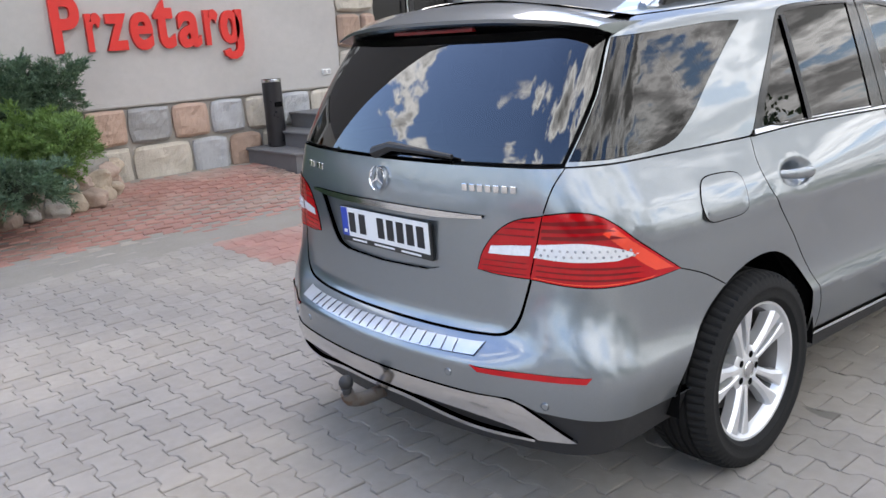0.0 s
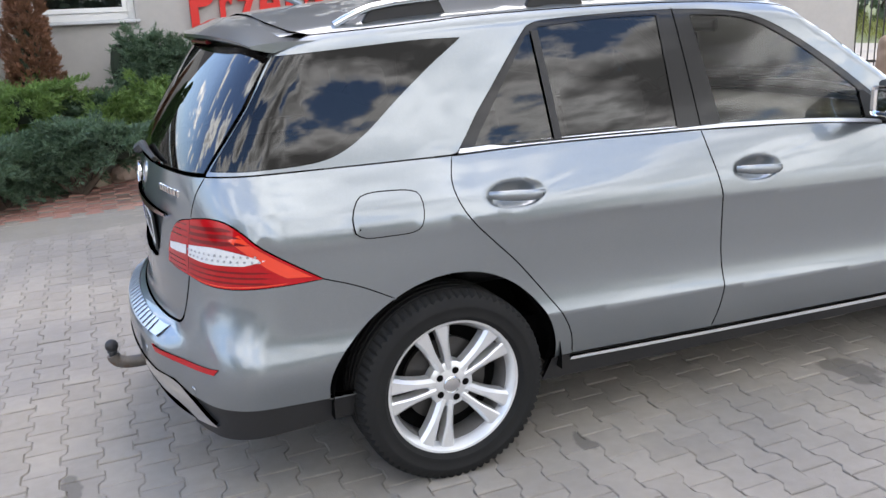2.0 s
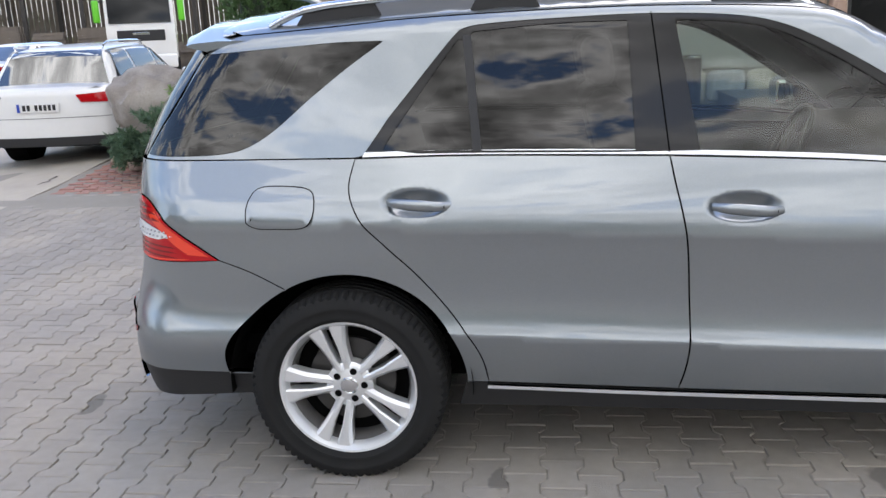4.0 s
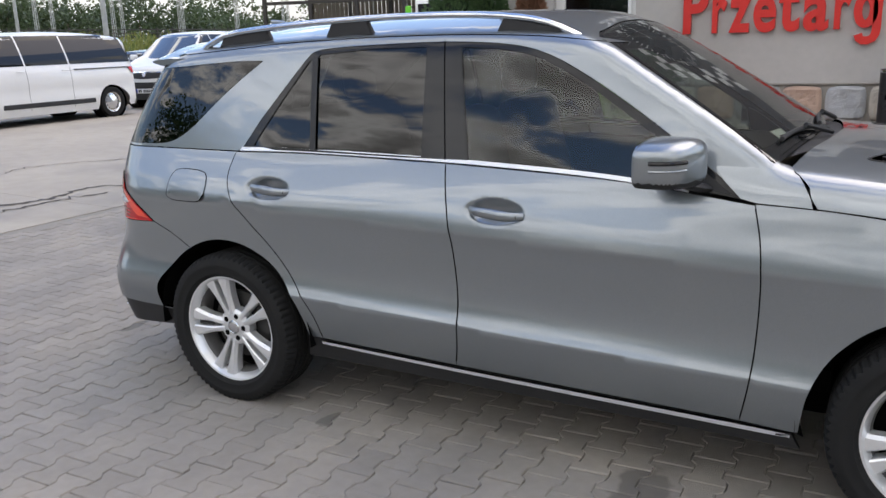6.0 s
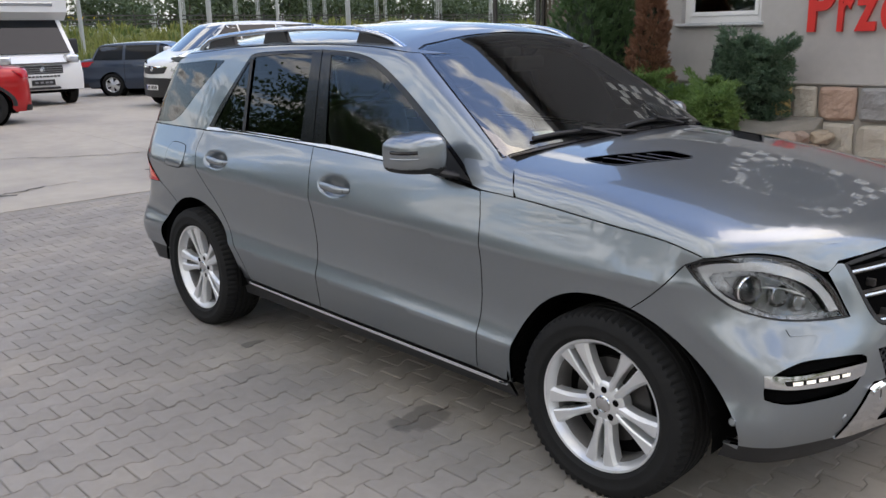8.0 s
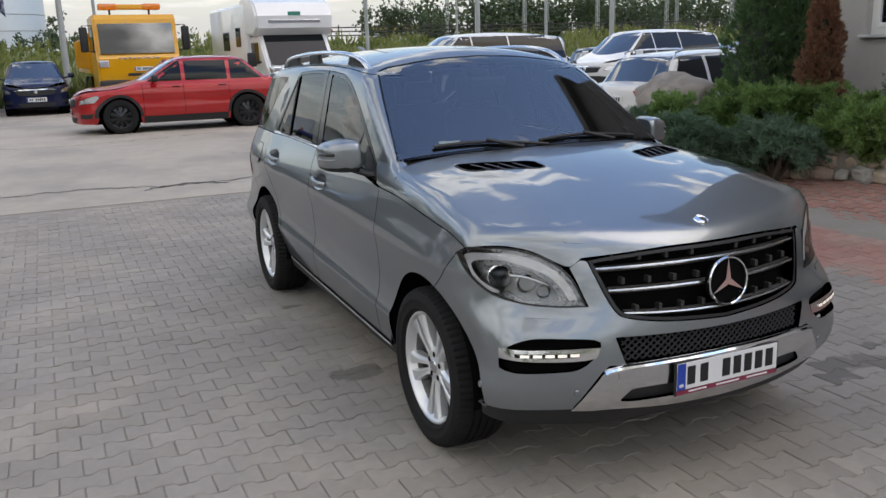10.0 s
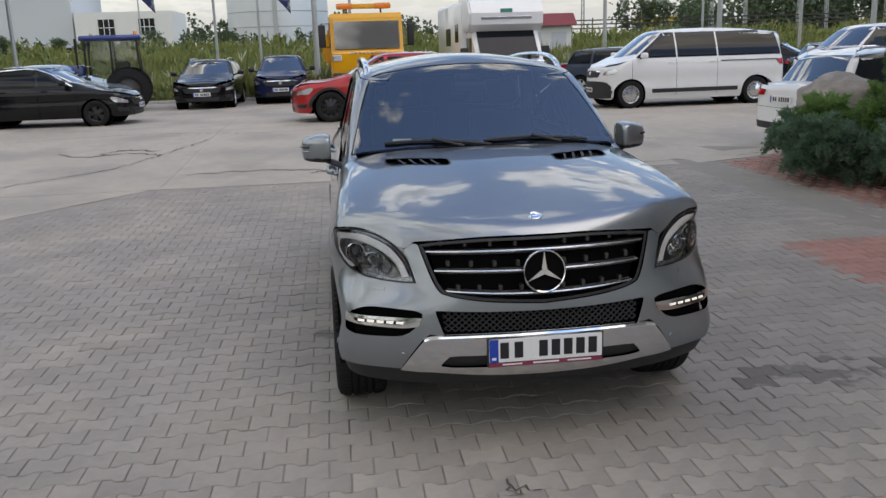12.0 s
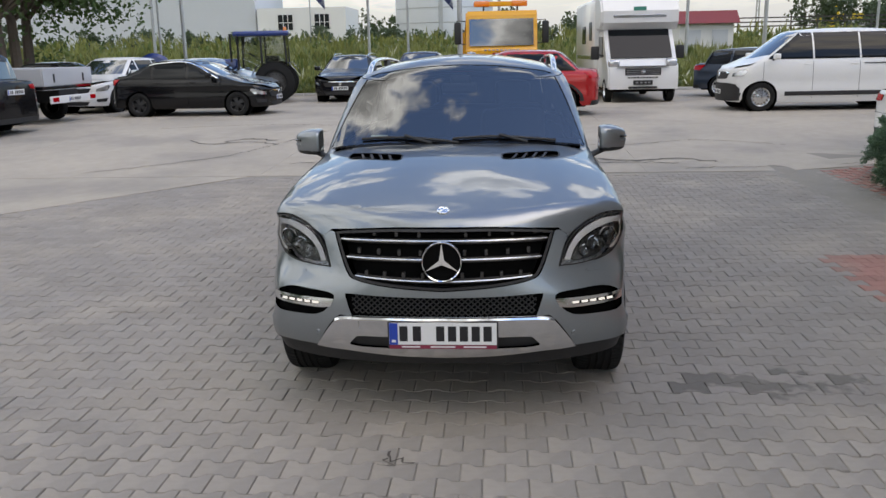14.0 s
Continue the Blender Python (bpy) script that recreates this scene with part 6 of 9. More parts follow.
part("rim_band", lathe([(.119, .97), (.124, .975), (.124, 1.0), (.119, 1.005)], 28, m=Matrix.Translation((1.08, 6.93, .186))), SATIN, ash, smooth=True)
part("slot", box((1.03, 6.80, .86), (1.13, 6.818, .92), .006), VOID, ash)


# ---- plants and stones ----
def leaf_material(name, colour, rough=.55, through=.25):
    m = material(name, colour, rough, vary=.35, scale=2.2, island=.7)
    b = m.node_tree.nodes["Principled BSDF"]
    b.inputs["Subsurface Weight"].default_value = 0.0
    t = m.node_tree.nodes.new("ShaderNodeBsdfTranslucent")
    t.inputs[0].default_value = (colour[0] * 1.6, colour[1] * 1.7, colour[2] * 1.0, 1)
    x = m.node_tree.nodes.new("ShaderNodeMixShader")
    x.inputs[0].default_value = through
    l = m.node_tree.links
    l.new(b.outputs[0], x.inputs[1])
    l.new(t.outputs[0], x.inputs[2])
    l.new(x.outputs[0], m.node_tree.nodes["Material Output"].inputs[0])
    return m


JUNIPER = leaf_material("blue_green_juniper", (.088, .150, .102))
JUNIPER_LIGHT = leaf_material("fresh_green_juniper", (.135, .225, .070))
THUJA = leaf_material("dark_green_thuja", (.082, .15, .068))
DRY = leaf_material("dry_russet_thuja", (.23, .115, .078))
LEAF = leaf_material("tree_leaf", (.060, .105, .032))
LEAF_FAR = leaf_material("far_tree_leaf", (.060, .088, .048))
GRASS = leaf_material("meadow_grass", (.170, .178, .055))
WEED = leaf_material("meadow_weed", (.10, .135, .045))
FLOWER = material("white_umbel", (.55, .55, .42), .8, vary=.2)
BARK = material("bark", (.11, .085, .065), .9, vary=.4, scale=12, bump=.8, bump_scale=40)
ROCK = [material("pink_field_stone", (.36, .27, .22), .85, vary=.35, scale=7, bump=.8, bump_scale=50), material("grey_field_stone", (.33, .31, .28), .85, vary=.35, scale=7, bump=.8, bump_scale=50), material("tan_boulder", (.38, .31, .235), .85, vary=.4, scale=4, bump=.9, bump_scale=30)]


GREY_ROCK = material("grey_brown_boulder", (.235, .205, .18), .9, vary=.45, scale=3.5, bump=1.0, bump_scale=22, second=(.33, .30, .27), second_scale=2.5)


def sprays(origins, dirs, length, width, n_leaf, rg, curl=.3, spread=.55, flat=False):
    """Needle sprays: at each origin a fan of narrow leaves; triangles as arrays."""
    m = len(origins)
    o = np.repeat(origins, n_leaf, 0)
    d = np.repeat(dirs, n_leaf, 0)
    t = rg.random((m * n_leaf, 1))
    d2 = d + rg.normal(0, spread, o.shape)
    d2 /= np.linalg.norm(d2, axis=1)[:, None]
    base = o + d * (t * length * .8)
    ln = length * (.35 + .5 * rg.random((m * n_leaf, 1)))
    tip = base + d2 * ln
    tip[:, 2:] += curl * ln * (rg.random((m * n_leaf, 1)) - .35)
    side = np.cross(d2, rg.normal(0, 1, o.shape))
    side /= np.maximum(np.linalg.norm(side, axis=1), 1e-6)[:, None]
    w = width * (.6 + .8 * rg.random((m * n_leaf, 1)))
    midp = base + (tip - base) * .45
    v = np.stack([base, midp + side * w, tip, midp - side * w], 1).reshape(-1, 3)
    k = np.arange(m * n_leaf)[:, None] * 4
    return v, k + np.array([[0, 1, 2, 3]])


def foliage(name, parts_, mat, parent, label=""):
    vs, fs, n = [], [], 0
    for v, f in parts_:
        vs.append(v)
        fs.append(f + n)
        n += len(v)
    me = bpy.data.meshes.new(name)
    me.from_pydata(np.concatenate(vs).tolist(), [], np.concatenate(fs).tolist())
    return link(name, me, mat, parent, label)


def juniper(x, y, rx, ry, h, seed, mat, sprig=900, lean=(0, 0), label="spreading blue-green juniper on the rockery", lump=.30):
    rg = np.random.default_rng(seed)
    z0 = float(rise(x, y))
    ob = thing("juniper_bush", label, "bush", "junipers on the rockery", pose(x, y, z0))
    n_lobes = 9
    lobes = [(rg.uniform(-.62, .62) * rx, rg.uniform(-.62, .62) * ry, rg.uniform(.25, .72) * h, rg.uniform(.45, .75)) for _ in range(n_lobes)]
    org, dr = [], []
    count = max(12, sprig // 34)
    for lx, ly, lz, s in lobes:
        a = rg.random(count) * math.tau
        rise_ = rg.uniform(-.75, 1.0, count)
        d = np.stack([np.cos(a), np.sin(a), rise_], -1)
        d /= np.linalg.norm(d, axis=1)[:, None]
        reach = (.62 + .50 * rg.random(count)) * s
        side = np.stack([-np.sin(a), np.cos(a), 0 * a], -1)
        t = np.linspace(.30, 1.0, 26)
        for k in range(count):
            off = rg.normal(0, 1, 26) * (.085 * (1.15 - t))
            p = np.array([lx, ly, lz]) + d[k] * (reach[k] * t)[:, None] * np.array([rx * .88, ry * .88, h * .66])
            p = p + side[k] * off[:, None] + rg.normal(0, .012, (26, 3))
            p[:, 2] += .05 * np.sin(t * 3.0) - .05 * t * t
            p[:, :2] += np.array(lean) * (p[:, 2:] / h)
            out = d[k] * .9 + side[k] * (off * 7)[:, None] + np.array([0, 0, .32]) + rg.normal(0, .18, (26, 3))
            org.append(p)
            dr.append(out / np.linalg.norm(out, axis=1)[:, None])
    org, dr = np.concatenate(org), np.concatenate(dr)
    keep = org[:, 2] > .03
    org, dr = org[keep], dr[keep]
    foliage("foliage", [sprays(org, dr, .085, .0055, 11, rg, .2, .60)], mat, ob)
    bm = bmesh.new()
    for lx, ly, lz, s in lobes:
        tube([(0, 0, -.02), (lx * .4, ly * .4, lz * .35), (lx, ly, lz)], [.04, .028, .012], 6, bm)
    part("stem", bm, BARK, ob)
    # solid dark lumps: the shade inside the bush, put into colour
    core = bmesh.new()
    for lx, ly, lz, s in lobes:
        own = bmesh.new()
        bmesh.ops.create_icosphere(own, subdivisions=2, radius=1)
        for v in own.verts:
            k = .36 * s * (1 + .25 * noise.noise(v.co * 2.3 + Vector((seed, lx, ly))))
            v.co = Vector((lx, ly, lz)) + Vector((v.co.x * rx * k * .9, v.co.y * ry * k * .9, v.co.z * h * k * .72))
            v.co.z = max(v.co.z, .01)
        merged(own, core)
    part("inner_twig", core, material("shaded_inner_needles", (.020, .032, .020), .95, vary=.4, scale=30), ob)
    return ob


def conifer(x, y, r, h, seed, mat, name="thuja", label="dense dark green thuja", count=1500, z=None):
    rg = np.random.default_rng(seed)
    z0 = float(rise(x, y)) if z is None else z
    ob = thing(name, label, "tree", "", pose(x, y, z0))
    part("trunk", tube([(0, 0, -.05), (.02, 0, h * .5), (0, .02, h * .93)], [.06, .04, .01], 8), BARK, ob)
    t = rg.random(count) ** .8
    a = rg.random(count) * math.tau
    rad = r * (1 - t) ** .62 * (.62 + .38 * rg.random(count)) * (1 + .22 * np.sin(a * 3 + t * 17 + seed))
    org = np.stack([rad * np.cos(a), rad * np.sin(a), .05 + t * h * .96], -1)
    d = np.stack([np.cos(a) * .55, np.sin(a) * .55, .75 + 0 * a], -1) + rg.normal(0, .2, (count, 3))
    d /= np.linalg.norm(d, axis=1)[:, None]
    foliage("foliage", [sprays(org, d, .085, .0052, 34, rg, .1, .40)], mat, ob)
    # dark solid cone filling the crown, coloured as its inner shade
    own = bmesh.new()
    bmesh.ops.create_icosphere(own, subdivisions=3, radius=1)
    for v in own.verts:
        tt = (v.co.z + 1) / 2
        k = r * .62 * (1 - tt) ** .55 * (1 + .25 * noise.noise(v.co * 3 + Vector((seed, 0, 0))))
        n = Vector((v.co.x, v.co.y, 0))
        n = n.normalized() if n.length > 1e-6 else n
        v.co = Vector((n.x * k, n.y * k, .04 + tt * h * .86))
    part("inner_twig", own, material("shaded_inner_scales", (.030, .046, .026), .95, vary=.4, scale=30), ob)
    return ob


def rock(name, x, y, z, size, seed, mat, label, category="stone", group=""):
    bm = bmesh.new()
    bmesh.ops.create_icosphere(bm, subdivisions=4, radius=1)
    for v in bm.verts:
        n = v.co.copy()
        k = 1 + .30 * noise.noise(n * 1.3 + Vector((seed, 2, 5))) + .12 * noise.noise(n * 3.1 + Vector((seed, 7, 1))) + .035 * noise.noise(n * 9 + Vector((1, seed, 3)))
        q = [math.copysign(abs(c) ** .8, c) for c in n]
        v.co = Vector((q[0] * size[0], q[1] * size[1], q[2] * size[2])) * k
    ob = part(name, bm, mat, smooth=True)
    ob.matrix_world = pose(x, y, z, 0, 0, seed * 37)
    return tagged(ob, label, category, group)


# rockery bed along the house wall: low wall of field stones, soil, bushes
bed = bmesh.new()
for i, (x0, x1) in enumerate(((-5.9, -.95),)):
    ring = [(-.98, 6.95), (-1.35, 6.35), (-1.9, 6.02), (-2.6, 5.85), (-3.4, 5.55), (-4.4, 5.60), (-5.3, 5.75), (-5.95, 6.2), (-6.0, 7.1), (-4.1, 7.24), (-.98, 7.20)]
    lowv = [bed.verts.new((x, y, .02)) for x, y in ring]
    highv = [bed.verts.new((x * .985 - .03, y * .97 + .21 if y < 7 else y, .50 if y < 7 else .62)) for x, y in ring]
    for a in range(len(ring)):
        b = (a + 1) % len(ring)
        bed.faces.new((lowv[a], lowv[b], highv[b], highv[a]))
    bed.faces.new(highv)
tagged(part("rockery_bed", bed, EARTH), "raised planting bed of sandy soil by the house", "planting bed", kind="structure")
rg0 = random.Random(3)
edge_pts = curve_of([(-.98, 6.95), (-1.35, 6.35), (-1.9, 6.02), (-2.6, 5.85), (-3.4, 5.55), (-4.4, 5.60), (-5.3, 5.75), (-5.95, 6.2)], .20)
for k, p in enumerate(edge_pts):
    for row in range(2):
        s = rg0.uniform(.075, .135)
        rock("field_stone", p[0] + rg0.gauss(0, .03), p[1] + .10 * row + rg0.gauss(0, .03), float(rise(p[0], p[1])) + .06 + row * .15, (s * rg0.uniform(1, 1.5), s, s * rg0.uniform(.7, 1)), k * 2 + row, ROCK[rg0.choice((0, 0, 1, 2))], "rounded pinkish field stone edging the rockery" if row == 0 else "field stone set in the rockery edge", "stone", "rockery edging stones")
rock("boulder", -5.25, 6.10, .80, (.62, .36, .50), 15, GREY_ROCK, "large grey-brown pointed boulder on the rockery", "boulder")

juniper(-2.0, 6.88, .52, .30, 1.58, 21, JUNIPER, 1000, (.28, -.05))
juniper(-2.55, 6.45, .42, .36, .95, 22, JUNIPER, 600, (.1, -.1))
juniper(-2.05, 6.18, .62, .45, 1.06, 23, JUNIPER_LIGHT, 1100, (0, -.2), "fresh green spreading juniper on the rockery")
juniper(-2.75, 5.55, .75, .50, .78, 24, JUNIPER, 1100, (0, -.15))
juniper(-3.45, 5.35, .85, .55, .80, 25, JUNIPER, 1200, (0, -.2))
juniper(-4.25, 5.40, .85, .55, .86, 26, JUNIPER, 1200, (-.1, -.2))
juniper(-4.75, 5.80, .66, .55, 1.08, 27, JUNIPER_LIGHT, 1000, (-.1, -.1), "fresh green spreading juniper on the rockery")
juniper(-3.5, 6.05, .80, .45, 1.15, 28, JUNIPER_LIGHT, 1000, (0, -.1), "fresh green spreading juniper on the rockery")
juniper(-5.1, 5.62, .46, .40, .58, 29, JUNIPER, 600, (-.08, -.1))
conifer(-4.15, 6.55, .62, 2.55, 31, THUJA, z=.4)
conifer(-3.85, 6.95, .42, 2.3, 32, THUJA, z=.4, label="slim dark green thuja beside the wall")
conifer(-3.05, 6.55, .32, 2.05, 33, DRY, label="dying russet-brown thuja beside the window", z=.45)


def tree(x, y, h, r, seed, mat, leaves=5000, z=None, label="broad green leafy tree by the meadow", trunks=1, leaf=.10, base=.42):
    rg = np.random.default_rng(seed)
    z0 = float(rise(x, y)) if z is None else z
    ob = thing("tree", label, "tree", "", pose(x, y, z0))
    bm = bmesh.new()
    tips = []
    for k in range(trunks):
        ox = (k - (trunks - 1) / 2) * .8
        top = np.array([ox * 1.8 + rg.normal(0, .2), rg.normal(0, .2), h * .68])
        pts = curve_of([(ox, 0, -.1), (ox * 1.2 + .1, .1, h * .3), tuple(top)], h / 8)
        tube(pts, list(np.linspace(h * .024, h * .008, len(pts))), 8, bm)
        for j in range(9):
            t = .35 + .6 * j / 9
            o = pts[min(len(pts) - 1, int(t * len(pts)))]
            a = rg.random() * math.tau
            e = np.array(o) + r * (.45 + .4 * rg.random()) * np.array([math.cos(a), math.sin(a), .25 + .5 * rg.random()])
            tube(curve_of([tuple(o), tuple((np.array(o) + e) / 2 + (0, 0, .1 * r)), tuple(e)], .6), .02 * h * .4, 6, bm)
            tips.append(e)
    part("trunk", bm, BARK, ob)
    cl = []
    for t in tips:
        for _ in range(4):
            cl.append(t + rg.normal(0, .22 * r, 3))
    for _ in range(18):
        d = rg.normal(0, 1, 3)
        d /= np.linalg.norm(d)
        cl.append(np.array([0, 0, h * (base + 1) / 2]) + d * np.array([r * .8, r * .8, h * (1 - base) * .42]))
    cl = np.array(cl)
    c = cl[rg.integers(0, len(cl), leaves)]
    p = c + rg.normal(0, .14 * r, (leaves, 3)) * (1, 1, .8)
    d = rg.normal(0, 1, (leaves, 3)) + (0, 0, .3)
    d /= np.linalg.norm(d, axis=1)[:, None]
    foliage("crown", [sprays(p, d, leaf * 2.4, leaf * .5, 3, rg, .2, .7)], mat, ob)
    return ob


tree(*swung(-24.5, -16.6), 9.5, 4.2, 51, LEAF, 12000, trunks=3, leaf=.11)
tree(*swung(-27.5, -20.5), 9, 4.0, 52, LEAF, 7000, leaf=.12)
for k, (x, y, h) in enumerate(((-72, -30, 2.2), (-72, -25.8, 1.8), (-71, -21.4, 1.6), (-72, -19.1, 1.9), (-70, -13.6, 2.3), (-72, -7.5, 2.0), (-73, -36, 2.4), (-74, 3.0, 1.8))):
    tree(*swung(x, y), h * .72, h * .34, 60 + k, LEAF_FAR, 420, z=2.4, leaf=.09, label="round green bush at the meadow's edge", base=.15)

# far woods behind the railway, and a row of trees on the street side opposite the house
rgf = np.random.default_rng(9)


def woods(name, spots, label, seed, per=420, leaf=.55):
    rg = np.random.default_rng(seed)
    vs = []
    bm = bmesh.new()
    for x, y, h, z in spots:
        r = h * .42
        lob = np.array([0, 0, h * .47]) + rg.normal(0, 1, (9, 3)) * (r * .5, r * .5, h * .22)
        c = lob[rg.integers(0, 9, per)]
        p = c + rg.normal(0, 1, (per, 3)) * (r * .26, r * .26, h * .11) + (x, y, z)
        d = rg.normal(0, 1, (per, 3))
        d /= np.linalg.norm(d, axis=1)[:, None]
        vs.append(sprays(p, d, leaf * 2.0, leaf * .55, 3, rg, .1, .8))
        tube([(x, y, z - .3), (x, y, z + h * .6)], [h * .022, h * .01], 5, bm)
    ob = tagged(new(name), label, "woods", kind="stuff")
    foliage("crown", vs, LEAF_FAR, ob)
    part("trunk", bm, BARK, ob)
    return ob


woods("far_woods", [(-150 + rgf.normal(0, 12), y + rgf.normal(0, 2), rgf.uniform(7.5, 13) * (1.15 if y < 175 else .85), 1.2) for y in np.arange(70, 215, 3.0)], "far belt of dark deciduous trees behind the railway", 71)
woods("lineside_trees", [(-88 + rgf.normal(0, 1.5), y, rgf.uniform(3.6, 5.0), 2.4) for y in np.arange(32, 40, 1.5)], "small rounded trees beside the railway", 76, 300, .22)
woods("hedge", [(-73 + rgf.normal(0, .8), y, rgf.uniform(1.0, 1.7), 2.3) for y in np.arange(-70, 14, 1.7)], "low dark hedge on the far side of the meadow", 75, 110, .16)
woods("far_woods", [(-190 + rgf.normal(0, 10), y, rgf.uniform(6, 9), 1.2) for y in np.arange(-120, 16, 7.5)], "far low trees on the horizon", 72, 300)
woods("street_trees", [(x + rgf.normal(0, 1.5), -30 + rgf.normal(0, 2.5), rgf.uniform(6.5, 10.5), 0) for x in list(np.arange(-34, 20, 5.2)) + [-6.0, 1.0]], "row of leafy street trees opposite the house", 73, 700, .30)
woods("street_trees", [(34 + rgf.normal(0, 2), y, rgf.uniform(6, 9), 0) for y in np.arange(-26, 40, 7)], "trees along the road beyond the fence", 74, 420, .32)

# wild meadow


def meadow(name, x0, x1, y0, y1, n, height, mat, label, blades=7, width=.016, seed=1):
    rg = np.random.default_rng(seed)
    x = x1 - (x1 - x0) * rg.random(n) ** 1.6
    y = y0 + (y1 - y0) * rg.random(n)
    o = np.stack([x, y, np.maximum(rise(x, y), np.interp(-x, [38, 44, 54, 68, 90], [0, .5, 1.0, 2.35, 2.4])) - .02], -1)
    clump = .65 + .5 * np.sin(x * .7 + 1.3 * np.sin(y * .45)) * np.cos(y * .6)
    d = np.tile([0, 0, 1.0], (n, 1)) + rg.normal(0, .12, (n, 3))
    v, f = sprays(o, d / np.linalg.norm(d, axis=1)[:, None], height, width, blades, rg, -.1, .28)
    s = np.repeat(np.clip(clump, .35, 1.3), blades * 4)
    g = np.repeat(o[:, 2], blades * 4)
    v[:, 2] = g + (v[:, 2] - g) * s
    ob = tagged(new(name), label, "meadow", kind="stuff")
    foliage("blades", [(v, f)], mat, ob)
    return ob


meadow("tall_grass", -56, -24.95, -36, 40, 12000, .95, GRASS, "tall wild grass behind the yard", 7, .022, 1)
meadow("tall_grass", -69, -42, -70, 80, 15000, 1.0, GRASS, "tall wild grass on the railway bank", 5, .06, 6)
meadow("weeds", -66, -42, -70, 80, 5000, .9, WEED, "leafy weeds on the railway bank", 5, .10, 7)
meadow("weeds", -46, -25.0, -34, 34, 3800, .75, WEED, "leafy weeds among the grass", 8, .05, 2)
meadow("white_umbels", -44, -25.2, -34, 34, 700, 1.0, FLOWER, "small white umbels in the meadow", 4, .03, 3)
meadow("tall_grass", 22, 33, -10, 36, 3000, .8, GRASS, "wild grass beyond the fence", 7, .022, 4)
meadow("verge_grass", -25.5, -24.95, -34, 34, 900, .4, GRASS, "ragged grass verge along the yard's edge", 8, .014, 5)


# ---- parked vehicles ----
def paint(name, c, metal=.3):
    deep = max(c) < .06
    return material(name, c, .2 if deep else .35, metal, .40 if deep else .75, vary=.06, scale=2, spec=.15 if deep else .3)


WHITE_PAINT = paint("white_car_paint", (.72, .72, .71), 0)
BLACK_PAINT = paint("black_car_paint", (.006, .006, .007), 0)
NAVY_PAINT = paint("navy_car_paint", (.010, .014, .045), 0)
SLATE_PAINT = paint("slate_blue_car_paint", (.025, .04, .065), 0)
RED_PAINT = paint("red_car_paint", (.42, .012, .014))
GRAPHITE = paint("graphite_car_paint", (.022, .023, .026))
SILVER = paint("silver_car_paint", (.42, .43, .44), .6)
ORANGE_YELLOW = paint("yellow_truck_paint", (.70, .33, .005), 0)
TRACTOR_BLUE = paint("blue_tractor_paint", (.008, .03, .16), 0)
ORANGE_LENS = material("orange_beacon", (.75, .20, .01), .25, 0, 1, vary=.1)


def wall_of(xf, xb):
    def ray(q):
        s, z = q[:, 0], q[:, 1]
        f, b = np.clip(s - xf, 0, None), np.clip(xb - s, 0, None)
        return np.stack([np.clip(s, xb, xf), 0 * s, z], -1), np.stack([np.sin(f) - np.sin(b), -np.cos(f) * np.cos(b), 0 * s], -1)
    return ray


